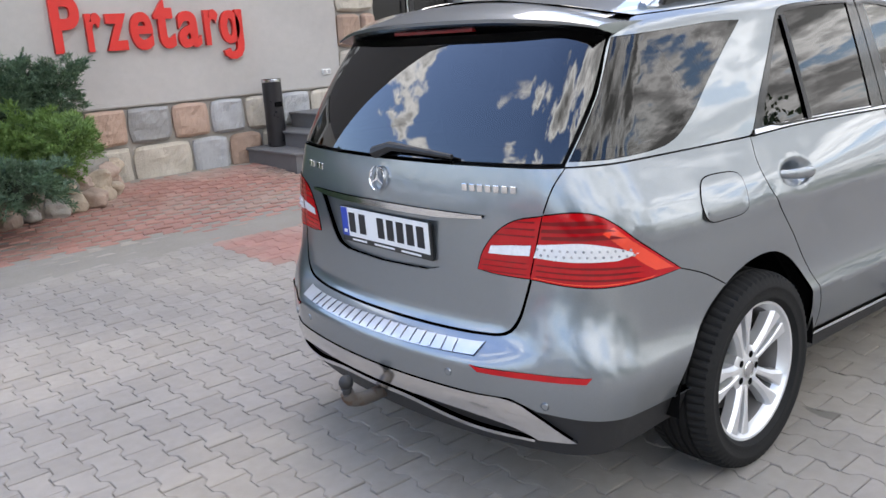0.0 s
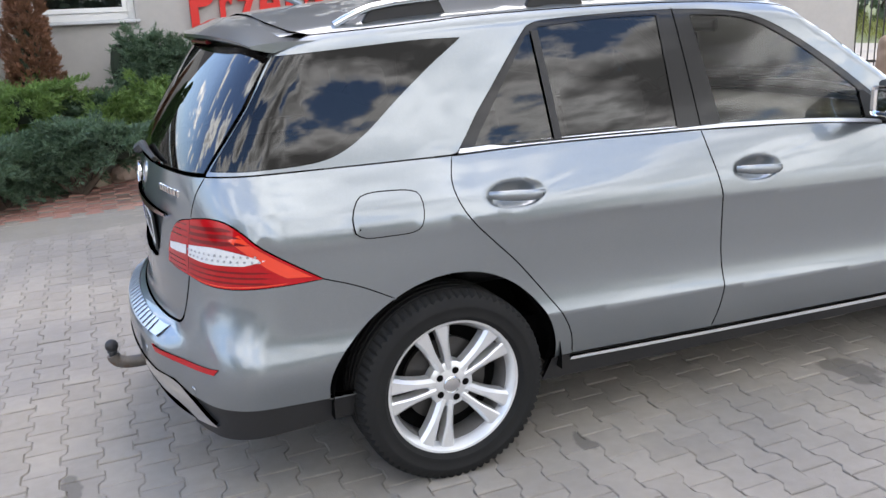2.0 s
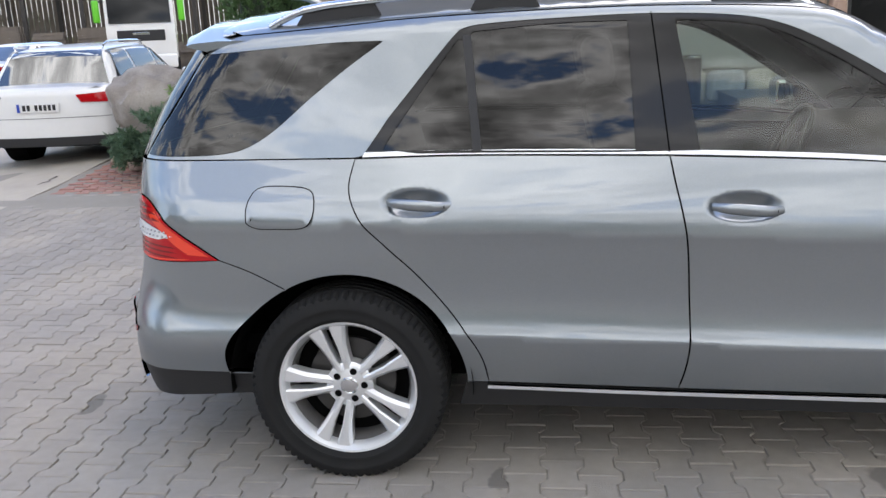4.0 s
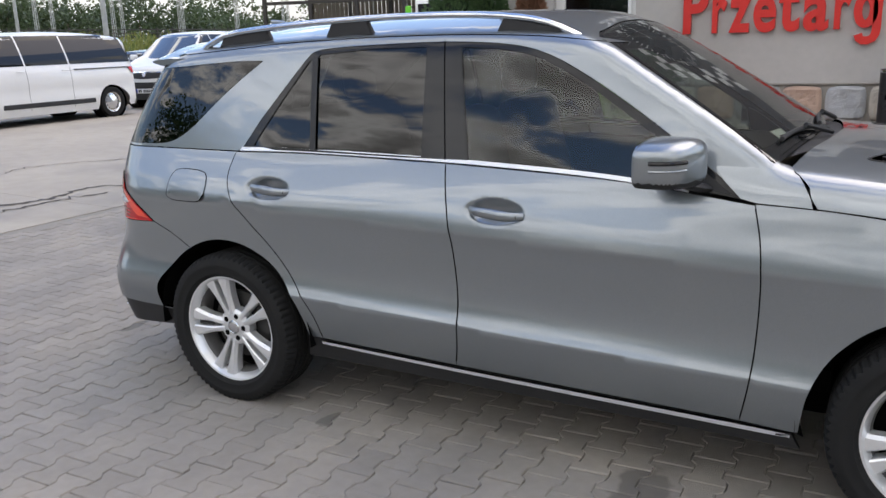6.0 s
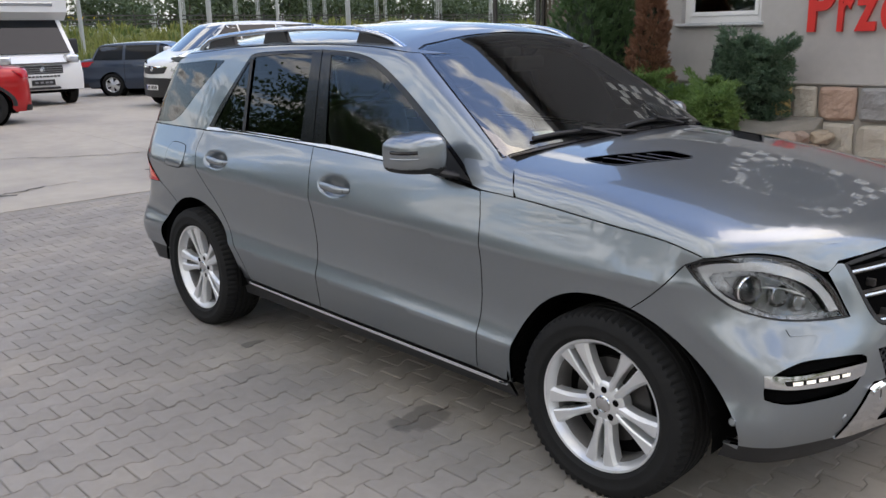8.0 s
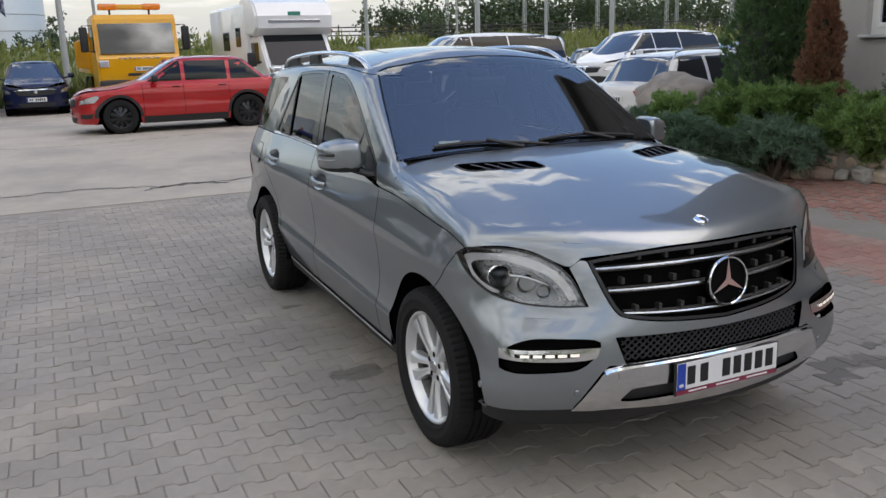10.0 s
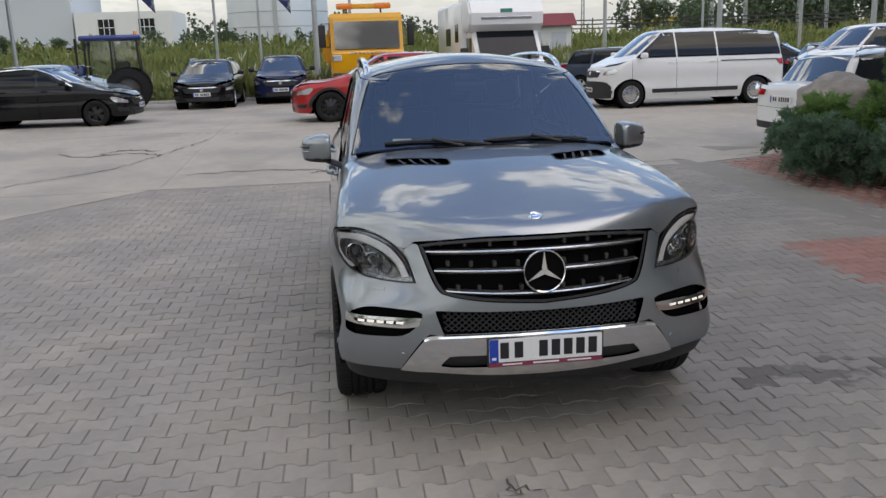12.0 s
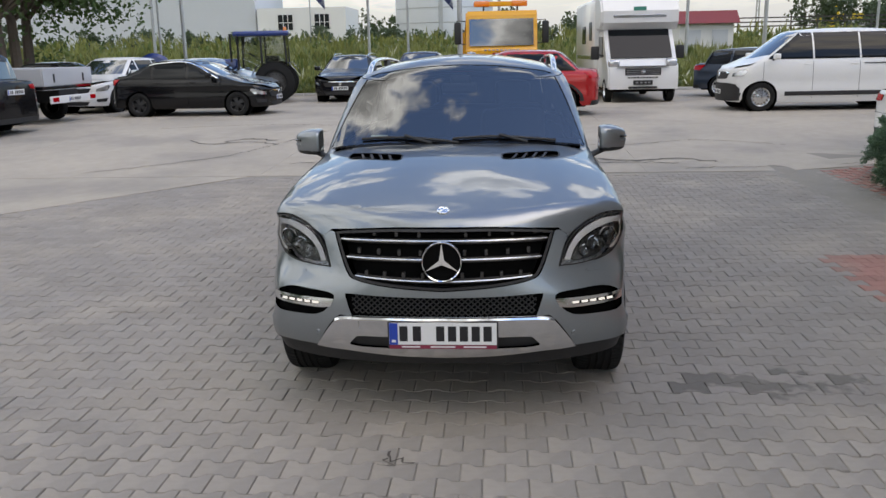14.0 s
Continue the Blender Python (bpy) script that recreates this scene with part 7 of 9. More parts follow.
def parked(name, label, at, mat, length=4.4, width=1.8, height=1.48, wheelbase=2.65, front=.90, belt=.95, hood=(.98, .72), screen=(.95, .05), rear=(-1.75, -1.15), tail=.98, wheel=.31, group="parked cars", split=(.0, -.95), spokes="five", trim=False, rails=False, alloy=None, bumper=False, ends="both", strip=False):
    """A parked car: lower body, cabin, glass, lamps, plates, mirrors and wheels, nose towards +x. hood: its height at the screen and at the nose;
    screen and rear: the x of foot and head of the front and rear glass; tail: the height of the boot's edge."""
    ob = thing(name, label, "car", group, at)
    w, fx = width / 2, wheelbase / 2
    xn, xt = fx + front, fx + front - length
    mid = max(fx, screen[0] + .45 * (xn - .15 - screen[0]))
    top = spline([xt - .1, rear[0], screen[0], mid, xn - .15, xn + .1], [tail - .02, tail + .02, hood[0] + .01, hood[0] * .62 + hood[1] * .38, hood[1] + .06, hood[1] - .12])
    side = spline([.15, .32, .52, .66, .80, belt, belt + .2], [w - .08, w - .02, w, w - .012, w - .004, w - .065, w - .16])

    def low_f(p):
        x, y, z = p[..., 0], np.abs(p[..., 1]), p[..., 2]
        d = y - side(z)
        d = smax(d, x - (xn - .32 * y * y - .35 * np.clip(z - .62, 0, 9) ** 2 - .5 * np.clip(.38 - z, 0, 9) ** 2), .26)
        d = smax(d, (xt + .18 * y * y + .16 * np.clip(z - .60, 0, 9) ** 2 + .4 * np.clip(.40 - z, 0, 9) ** 2) - x, .18)
        return smax(d, z - (top(x) - .05 * y * y), .06)

    h1 = height - belt
    s1, s2 = (screen[0] - screen[1]) / h1, (rear[1] - rear[0]) / h1

    def cab_f(p):
        x, y, z = p[..., 0], np.abs(p[..., 1]), p[..., 2]
        u = z - belt
        d = y - (w - .065 - .30 * u - .22 * u * u)
        d = smax(d, (x - (screen[0] + .06 - s1 * u - .30 * y * y)) / math.hypot(1, s1), .06)
        d = smax(d, ((rear[0] - .02 + s2 * u + .16 * y * y) - x) / math.hypot(1, s2), .08)
        return smax(d, z - (height - .035 * (x + .4) ** 2 - .09 * y * y), .09)

    xa, xb = fx * .8, -fx * .8
    ray = wall_of(xa, xb)
    cf, cb = xa + math.pi / 2, xb - math.pi / 2
    ar = wheel + .045
    ringp = lambda c: arc(c, wheel, ar, -6, 186, 9)
    edge = lambda s0: max(min(float(top(s0)) - .04, belt), .5)
    hoodline = [(cb, tail - .05), (xb - .9, tail - .04), (xb - .5, belt), (0, belt), (fx * .55, belt)]
    for s_ in np.linspace(max(xa, fx * .6), cf, 9):
        q_ = onto(low_f, ray, np.array([[s_, hood[1] - .05]]))[0][0]
        hoodline.append((float(s_), min(belt if q_[0] < screen[0] else 9, float(top(q_[0])) - .05 * q_[1] ** 2 - .022)))
    loop = outline(hoodline[:3], hoodline[3:], [(cf, .24), (fx + ar + .05, .22)], ringp(fx), [(fx - ar - .02, .20), (-fx + ar + .02, .20)], ringp(-fx), [(-fx - ar - .05, .24), (cb, .26)], step=.08)
    both("body_side", low_f, ray, [loop], mat, ob, step=.10, gap=0, depth=.03)
    xs_ = np.linspace(xt + .02, xn - .06, 26)
    halfw = w * .94
    n_half = np.array([(x, -halfw * min(1, (max(xn - x, .001) / .55) ** .45, (max(x - xt, .001) / .35) ** .45)) for x in xs_])
    panel("top_deck", low_f, top_ray_low, [np.concatenate([n_half, (n_half * (1, -1))[::-1]])], mat, ob, step=.12, gap=0, depth=0, lift=-.004)
    rl = [(rear[0] + .0, belt - .03), (rear[0] + (rear[1] - rear[0]) * .97, height - .06), (screen[1] + .02, height - .06), (screen[0] + .02, belt - .03)]
    cray = wall_of(.3, -.7)
    ccf, ccb = .3 + math.pi / 2, -.7 - math.pi / 2
    both("cabin_side", cab_f, cray, [outline([(ccb, belt - .06), (ccf, belt - .06)], [(ccf, height - .05), (ccb, height - .05)], step=.08)], mat, ob, step=.09, gap=0, depth=0)
    rx = [(x, -(w - .30)) for x in np.linspace(rear[1] - .15, screen[1] + .12, 12)]
    rr = np.array(rx)
    panel("roof_panel", cab_f, top_ray_low, [np.concatenate([rr, (rr * (1, -1))[::-1]])], mat, ob, step=.14, gap=0, depth=0, lift=.003)

    def xs_at(z, pair):
        return pair[0] + (pair[1] - pair[0]) * (z - belt) / h1
    zt, zb = height - .10, belt + .025
    pil = .12
    g = .022 if bumper else .04
    wins = [(split[0] + g, xs_at(zb, screen) - pil - .05, xs_at(zt, screen) - pil, split[0] + g), (split[1] + g, split[0] - g, split[0] - g, split[1] + g)]
    last = xs_at(zb, rear) + .16, xs_at(zt, rear) + .14
    if split[1] - last[0] > .22:
        wins.append((last[0], split[1] - g, split[1] - g, max(last[1], last[0] + .1)))
    for a, b, c, d in wins:
        both("side_window", cab_f, wall_of(9, -9), [outline([(a, zb), (b, zb)], [(c, zt), (d, zt)], step=.06)], CAR_GLASS_FAR, ob, step=.14, gap=0, depth=.006, lift=.006)
    ws = np.array([(-(w - .17), zb + .0), (-(w - .34), zt + .02)])
    nose_low = lambda q: (np.stack([-.4 + 0 * q[:, 0], q[:, 0], q[:, 1]], -1), np.tile([1., 0, 0], (len(q), 1)))
    tail_low = lambda q: (np.stack([-.4 + 0 * q[:, 0], q[:, 0], q[:, 1]], -1), np.tile([-1., 0, 0], (len(q), 1)))
    for nm, rray, dz in (("windscreen", nose_low, .0), ("rear_glass", tail_low, .02)):
        panel(nm, cab_f, rray, [outline([(-(w - .18), zb + .02 + dz), (w - .18, zb + .02 + dz)], [(w - .34, zt + .01), (-(w - .34), zt + .01)], step=.08)], SCREEN_FAR, ob, step=.14, gap=0, depth=.004, lift=.006)
    if strip:
        head = [(xs_at(zt, rear) + .04, zt - .035), (xs_at(zt, rear) + .30, zt + .012), (xs_at(zt, screen) - .16, zt + .018), (xs_at(zb, screen) - .13, zb - .012)]
        both("window_strip", cab_f, wall_of(9, -9), [outline(head, [(a - .012, b - .022) for a, b in head[::-1]], step=.06)], CHROME, ob, step=.14, gap=0, depth=.006, lift=.009)
    z1 = hood[1]
    for sgn in (False, True):
        if ends in ("both", "front"):
            panel("headlight", low_f, ray, [outline([(cf - .62, z1 - .10), (cf - .92, z1 + .0), (cf - .95, z1 - .05)], [(cf - .88, z1 - .14), (cf - .60, z1 - .17)], step=.05)], LAMP_FAR, ob, step=.06, gap=0, depth=.01, lift=.012, flip=sgn)
            panel("fog_recess", low_f, ray, [outline([(cf - .60, .42), (cf - .85, .44)], [(cf - .82, .34), (cf - .60, .34)], step=.05)], BLACK, ob, step=.08, gap=0, depth=.004, lift=.006, flip=sgn)
        if ends in ("both", "rear"):
            zt2 = tail - .10
            panel("tail_lamp", low_f, ray, [outline([(cb + .34, zt2 - .01), (cb + .84, zt2 + .03)], [(cb + .78, zt2 - .12), (cb + .38, zt2 - .10)], step=.05)], RED_LAMP, ob, step=.06, gap=0, depth=.01, lift=.012, flip=sgn)
        sg = -1 if sgn else 1
        mm = part("wing_mirror", box((screen[0] - .42, -sg * (w + .14) - .09, belt + .02), (screen[0] - .28, -sg * (w + .14) + .09, belt + .16), .04, seg=3), mat if not trim else BLACK, ob, smooth=True)
        part("mirror_foot", tube([(screen[0] - .33, -sg * (w - .10), belt + .01), (screen[0] - .34, -sg * (w + .08), belt + .06)], .025, 8), BLACK, mm)
        for sx in (split[0] + .02, split[1] + .02, screen[0] - .10):
            panel("door_gap", low_f, ray, [outline([(sx - .004, belt - .03), (sx + .004, belt - .03)], [(sx + .004, .30), (sx - .004, .30)], step=.1)], VOID, ob, step=.3, gap=0, depth=0, lift=.003, flip=sgn)
        for sx in (split[0] + .16, split[1] + .16):
            part("door_handle", tube([(sx - .08, -sg * (w - .010), belt - .09), (sx, -sg * (w + .014), belt - .09), (sx + .08, -sg * (w - .010), belt - .09)], .012, 6), BLACK if trim else mat, ob, smooth=True)
        if trim:
            panel("sill_cladding", low_f, ray, [outline([(-fx + ar + .05, .34), (fx - ar - .05, .34)], [(fx - ar - .05, .20), (-fx + ar + .05, .20)], step=.1)], BLACK, ob, step=.2, gap=0, depth=.01, lift=.012, flip=sgn)
            for c in (fx, -fx):
                panel("arch_trim", low_f, ray, [outline(arc(c, wheel, ar + .055, 0, 180, 9), arc(c, wheel, ar + .002, 180, 0, 9), step=.06)], BLACK, ob, step=.2, gap=0, depth=.01, lift=.012, flip=sgn)
        if rails:
            part("roof_rail", tube(curve_of([(rear[1] + .05, -sg * (w - .33), height - .075), (rear[1] + .2, -sg * (w - .32), height + .01), (screen[1] - .3, -sg * (w - .32), height + .02), (screen[1] - .1, -sg * (w - .33), height - .04)], .2), .016, 6), SATIN, ob, smooth=True)
    if bumper:
        panel("bumper", low_f, ray, [whole(np.array(open_run([(cf, bumper), (cf - .5, bumper), (cf - .72, bumper - .03), (fx + ar + .16, bumper - .02), (fx + ar + .045, bumper - .12)], [(fx + ar + .05, .26), (cf - .5, .24), (cf, .23)], step=.05)), cf)], BLACK, ob, step=.08, gap=0, depth=.012, lift=.014, label="black plastic front bumper")
    if ends in ("both", "front"):
        panel("grille", low_f, ray, [whole(np.array(open_run([(cf, z1 - .07), (cf - .36, z1 - .07), (cf - .50, z1 - .09)], [(cf - .42, z1 - .22), (cf, z1 - .24)], step=.05)), cf)], BLACK, ob, step=.08, gap=0, depth=.004, lift=.008)
        gm = panel("grille_frame", low_f, ray, [whole(np.array(open_run([(cf, z1 - .06), (cf - .36, z1 - .06), (cf - .51, z1 - .08)], [(cf - .51, z1 - .095), (cf, z1 - .082)], step=.05)), cf)], CHROME, ob, step=.08, gap=0, depth=.004, lift=.014)
        panel("lower_intake", low_f, ray, [whole(np.array(open_run([(cf, .36), (cf - .45, .35)], [(cf - .40, .25), (cf, .25)], step=.05)), cf)], BLACK, ob, step=.08, gap=0, depth=.004, lift=.008)
        badge = onto(low_f, ray, np.array([[cf, z1 - .13]]))[0][0]
        part("badge", lathe([(0, .02), (.05, .018), (.06, .0)], 20, m=Matrix.Translation(badge) @ pose(0, 0, 0, 0, 90, 0)), CHROME, ob, smooth=True)
        q = onto(low_f, ray, np.array([[cf, .45]]))[0][0]
        small_plate(ob, Matrix.Translation(q) @ pose(.012, 0, 0, 90, 0, 90))
    if ends in ("both", "rear"):
        q = onto(low_f, ray, np.array([[cb, tail - .25]]))[0][0]
        small_plate(ob, Matrix.Translation(q) @ pose(-.012, 0, 0, 90, 0, -90))
        panel("rear_apron", low_f, ray, [whole(np.array(open_run([(cb, .36), (cb + .75, .36)], [(cb + .75, .25), (cb, .25)], step=.05)), cb)], BLACK, ob, step=.1, gap=0, depth=.006, lift=.008)
        panel("gate_gap", low_f, ray, [whole(np.array(open_run([(cb, .60), (cb + .62, .60)], [(cb + .62, .594), (cb, .594)], step=.05)), cb)], VOID, ob, step=.3, gap=0, depth=0, lift=.003)
    for c in (fx, -fx):
        for sg in (1, -1):
            build_wheel(ob, pose(c, -sg * (w - .105), wheel, 90 if sg == 1 else -90, 0, 0), tread=0, radius=wheel, width=.20, rim=wheel * .66, spokes=spokes, alloy=alloy)
            part("wheel_well", lathe([(ar + .01, 0), (ar + .01, .28), (0, .28)], 24, m=pose(c, -sg * (w - .03), wheel, -90 if sg == 1 else 90, 0, 0)), VOID, ob)
    part("underside", box((xt + .35, -w + .2, .20), (xn - .4, w - .2, .42), .02), VOID, ob)
    return ob


def top_ray_low(q):
    return np.stack([q[:, 0], q[:, 1], .35 + 0 * q[:, 0]], -1), np.tile([0, 0, 1.], (len(q), 1))


CAR_GLASS_FAR = material("dark_reflecting_glass", (.007, .009, .011), .03, 0, 0, vary=0, spec=.28)
SCREEN_FAR = material("raked_reflecting_glass", (.012, .016, .020), .03, 0, 1, vary=0, spec=.9)
SCREEN_FAR.node_tree.nodes["Principled BSDF"].inputs["Coat IOR"].default_value = 2.1
LAMP_FAR = material("clear_headlamp", (.62, .63, .64), .12, .7, 1, vary=.2, scale=40)


def small_plate(parent, m):
    p = part("number_plate", box((-.26, -.057, -.006), (.26, .057, .006), .003, m=m), PLATE_WHITE, parent)
    part("plate_band", box((-.258, -.052, .006), (-.222, .052, .0075), 0, m=m), PLATE_BLUE, p)
    for x in (-.17, -.115, -.02, .035, .09, .145, .2):
        part("plate_bar", box((x - .019, -.035, .006), (x + .019, .035, .0075), 0, m=m), INK, p)


def on(x, y, turn):
    return pose(x, y, float(rise(x, y)), 0, 0, turn)


hatch = dict(length=4.37, width=1.81, height=1.47, wheelbase=2.66, front=.88, belt=.97, hood=(1.02, .70), screen=(1.02, .02), rear=(-1.98, -.85), tail=1.05)
estate = dict(length=4.66, width=1.81, height=1.47, wheelbase=2.68, front=.90, belt=.96, hood=(1.01, .72), screen=(.98, .05), rear=(-2.02, -1.75), tail=1.02, split=(-.02, -.98))
suv_spec = dict(length=4.50, width=1.84, height=1.54, wheelbase=2.64, front=.93, belt=1.02, hood=(1.06, .80), screen=(.95, .05), rear=(-1.85, -1.25), tail=1.08, wheel=.35)
parked("hatchback", "black five-door hatchback parked across the concrete yard", on(-16.6, -7.95, 89), BLACK_PAINT, alloy=BLACK, strip=True, **hatch)
parked("crossover", "red crossover with black wheel-arch trim in the yard", on(-14.9, .36, -91), RED_PAINT, trim=True, alloy=GRAPHITE, spokes="ten", **suv_spec)
parked("estate_car", "black estate car with roof rails facing the yard", on(-22.9, -4.85, 0), BLACK_PAINT, rails=True, **estate)
parked("small_hatchback", "navy blue small hatchback facing the yard", on(-24.2, -2.58, 0), NAVY_PAINT, length=4.06, width=1.74, height=1.52, wheelbase=2.59, front=.83, belt=.98, hood=(1.03, .80), screen=(.95, .20), rear=(-1.72, -1.35), tail=1.03, spokes="steel")
parked("estate_car", "dark slate-blue estate car at the meadow's edge", on(-19.9, 8.35, 42), SLATE_PAINT, **estate)
parked("crossover", "white crossover facing the yard beside the flatbed truck", on(*swung(-19.6, -10.9), -8), WHITE_PAINT, **{**suv_spec, "height": 1.55})
parked("saloon_car", "dark grey saloon parked behind the flatbed truck", on(*swung(-21.4, -13.3), 75), GRAPHITE, length=4.7, width=1.8, height=1.44, wheelbase=2.7, front=.9, belt=.95, hood=(1.0, .70), screen=(1.0, .10), rear=(-1.75, -1.05), tail=1.0)
parked("hatchback", "pale blue hatchback half hidden behind the black one", on(*swung(-21.5, -8.4), 80), paint("pale_blue_car_paint", (.25, .31, .36), .4), **hatch)
parked("estate_car", "white estate car parked tail-out beside the rockery", on(-7.2, 8.55, 97), WHITE_PAINT, rails=True, **{**estate, "tail": .98, "height": 1.48, "belt": .90, "rear": (-2.02, -1.62)})
parked("saloon_car", "white saloon parked in front of the timber shed", on(-13.9, 18.0, 84), WHITE_PAINT, length=4.7, width=1.8, height=1.44, wheelbase=2.7, front=.9, belt=.95, hood=(1.0, .70), screen=(1.0, .10), rear=(-1.75, -1.05), tail=1.0)
parked("hatchback", "silver hatchback beside the white saloon", on(-17.2, 19.2, 80), SILVER, **hatch)
parked("estate_car", "black estate car with its tail to the yard", on(-18.4, 15.2, 96), BLACK_PAINT, **estate)
parked("hatchback", "blue hatchback further along the row", on(-21.6, 14.0, 60), NAVY_PAINT, **hatch)
van_spec = dict(length=4.95, width=1.92, height=1.90, wheelbase=3.28, front=.76, belt=1.18, hood=(1.22, .98), screen=(1.72, .74), bumper=.66, rear=(-2.45, -2.36), tail=1.17, wheel=.335, split=(.45, -.62), spokes="steel", alloy=SATIN, group="white vans")
for x, y, a, lab in ((-15.5, 8.02, -89, "white passenger van with black lower bumpers"), (-15.9, 13.9, -82, "white passenger van parked in the next bay")):
    v = parked("van", lab, on(x, y, a), WHITE_PAINT, **van_spec)
    for sg in (1, -1):
        part("sill_strip", box((-1.15, -sg * .955 - .015, .36), (1.10, -sg * .955 + .015, .46), .012), BLACK, v)
        part("door_track", box((-2.2, -sg * .935 - .012, 1.08), (-.70, -sg * .935 + .012, 1.10), .004), BLACK, v)

# motorhome
STEEL_BAR = material("grey_bar", (.22, .22, .23), .5, vary=.1)
camper = thing("motorhome", "white motorhome with an overhanging alcove bunk", "motorhome", "", on(-21.3, 4.12, 2))
part("living_box", box((-3.4, -1.12, .55), (1.15, 1.12, 2.95), .10, seg=3), WHITE_PAINT, camper, smooth=True)
bm = prism([(.6, 2.05), (2.05, 2.02), (2.28, 2.22), (2.30, 2.55), (2.05, 2.90), (1.5, 3.06), (.6, 3.08)], 2.20, m=pose(0, 1.10, 0, 90, 0, 0), bevel=.06)
part("alcove", bm, WHITE_PAINT, camper, "white rounded alcove over the cab", smooth=True)
part("grey_stripe", box((2.285, -.75, 2.36), (2.306, .75, 2.44), .008), SATIN, camper)
part("mark", box((2.29, -.18, 2.55), (2.306, .18, 2.66), .008), material("green_mark", (.03, .22, .16), .5), camper)
cabp = [(1.0, .38), (3.02, .38), (3.06, .75), (2.98, 1.02), (2.72, 1.20), (2.02, 2.05), (1.0, 2.05)]
part("cab", prism(cabp, 1.96, m=pose(0, .98, 0, 90, 0, 0), bevel=.05), WHITE_PAINT, camper, "white van cab", smooth=True)
scr = prism([(2.705, 1.235), (2.035, 2.035), (2.055, 2.05), (2.73, 1.25)], 1.72, m=pose(0, .86, 0, 90, 0, 0))
part("windscreen", scr, CAR_GLASS_FAR, camper)
grille = part("grille", box((3.02, -.50, .76), (3.065, .50, .96), .02), BLACK, camper, "black louvred grille")
for k in range(3):
    part("louvre", box((3.06, -.47, .795 + .05 * k), (3.075, .47, .808 + .05 * k), .004), STEEL_BAR, grille)
part("bonnet_seam", box((2.97, -.72, 1.012), (3.064, .72, 1.022), .003), VOID, camper)
part("badge", lathe([(0, .02), (.06, .018), (.07, 0)], 20, m=pose(3.065, 0, .87, 0, 90, 0)), CHROME, camper, smooth=True)
for k in range(10):
    part("bumper_vent", box((3.03, -.43 + .086 * k, .685), (3.07, -.365 + .086 * k, .725), .006), BLACK, camper)
holder = part("plate_holder", box((3.03, -.27, .50), (3.078, .27, .63), .01), BLACK, camper, "black covered number plate")
for k, x in enumerate((-.17, -.05, .07, .17)):
    part("plate_bar", box((3.077, x - .035, .545), (3.081, x + .035, .585)), STEEL_BAR, holder)
part("lower_intake", box((3.02, -.40, .40), (3.068, .40, .455), .01), BLACK, camper)
for sg in (1, -1):
    part("headlight", box((2.72, -sg * .80 - .16, .98), (3.0, -sg * .80 + .16, 1.20), .06, seg=3, m=pose(0, 0, 0)), LAMP_FAR, camper, smooth=True)
    part("side_window", box((1.25, -sg * .985 - .008, 1.25), (1.95, -sg * .985 + .008, 1.85), .02), CAR_GLASS_FAR, camper)
    part("box_window", box((-1.6, -sg * 1.125 - .012, 1.65), (-.8, -sg * 1.125 + .012, 2.2), .02), CAR_GLASS_FAR, camper)
    part("box_window", box((.05, -sg * 1.125 - .012, 1.75), (.6, -sg * 1.125 + .012, 2.3), .02), CAR_GLASS_FAR, camper)
    part("fog_slot", box((2.98, -sg * .76 - .10, .70), (3.045, -sg * .76 + .10, .755), .01), BLACK, camper)
    part("side_stripe", box((-2.9, -sg * 1.124 - .006, 1.18), (.9, -sg * 1.124 + .006, 1.30), .004), SATIN, camper)
    part("mirror", box((2.0, -sg * 1.22 - .12, 1.2), (2.15, -sg * 1.22 + .12, 1.58), .04, seg=3), BLACK, camper, smooth=True)
    part("mirror_arm", tube([(2.15, -sg * .95, 1.3), (2.08, -sg * 1.15, 1.34)], .03, 6), BLACK, camper)
    for x in (2.35, -1.45):
        build_wheel(camper, pose(x, -sg * .88, .34, 90 if sg == 1 else -90, 0, 0), tread=0, radius=.34, width=.22, rim=.21, spokes="steel", alloy=SATIN)
part("awning", tube([(-3.0, 1.2, 2.82), (.9, 1.2, 2.82)], .07, 10), WHITE_PVC, camper, smooth=True)
part("roof_vent", box((-1.4, -.35, 2.95), (-.7, .35, 3.06), .04), WHITE_PVC, camper)
part("underside", box((-3.2, -.85, .30), (2.8, .85, .56), .02), VOID, camper)

# yellow lorry
lorry = thing("lorry", "orange-yellow tipper lorry with an amber beacon bar", "lorry", "", on(-23.5, .2, 2))
cab = [(0, .62), (1.72, .62), (1.78, .95), (1.78, 1.52), (1.70, 1.62), (1.52, 2.62), (1.35, 2.76), (0, 2.76)]
part("cab", prism(cab, 2.30, m=pose(0, 1.15, 0, 90, 0, 0), bevel=.06), ORANGE_YELLOW, lorry, "yellow cab", smooth=True)
part("windscreen", prism([(1.715, 1.66), (1.56, 2.50), (1.585, 2.505), (1.74, 1.66)], 2.06, m=pose(0, 1.03, 0, 90, 0, 0)), SCREEN_FAR, lorry)
part("front_panel_slot", box((1.775, -.35, 1.02), (1.80, .35, 1.10), .01), BLACK, lorry)
part("bumper", box((1.60, -1.15, .50), (1.92, 1.15, .92), .06, seg=3), BLACK, lorry, smooth=True)
for k in range(9):
    part("name_bar", box((1.778, -.52 + .13 * k - .04, 1.50), (1.792, -.52 + .13 * k + .04, 1.55), .003), SATIN, lorry)
small_plate(lorry, pose(1.80, .1, 1.22, 90, 0, 90))
part("beacon_bar", box((.55, -.80, 2.93), (.85, .80, 3.08), .03), ORANGE_YELLOW, lorry, "amber beacon bar")
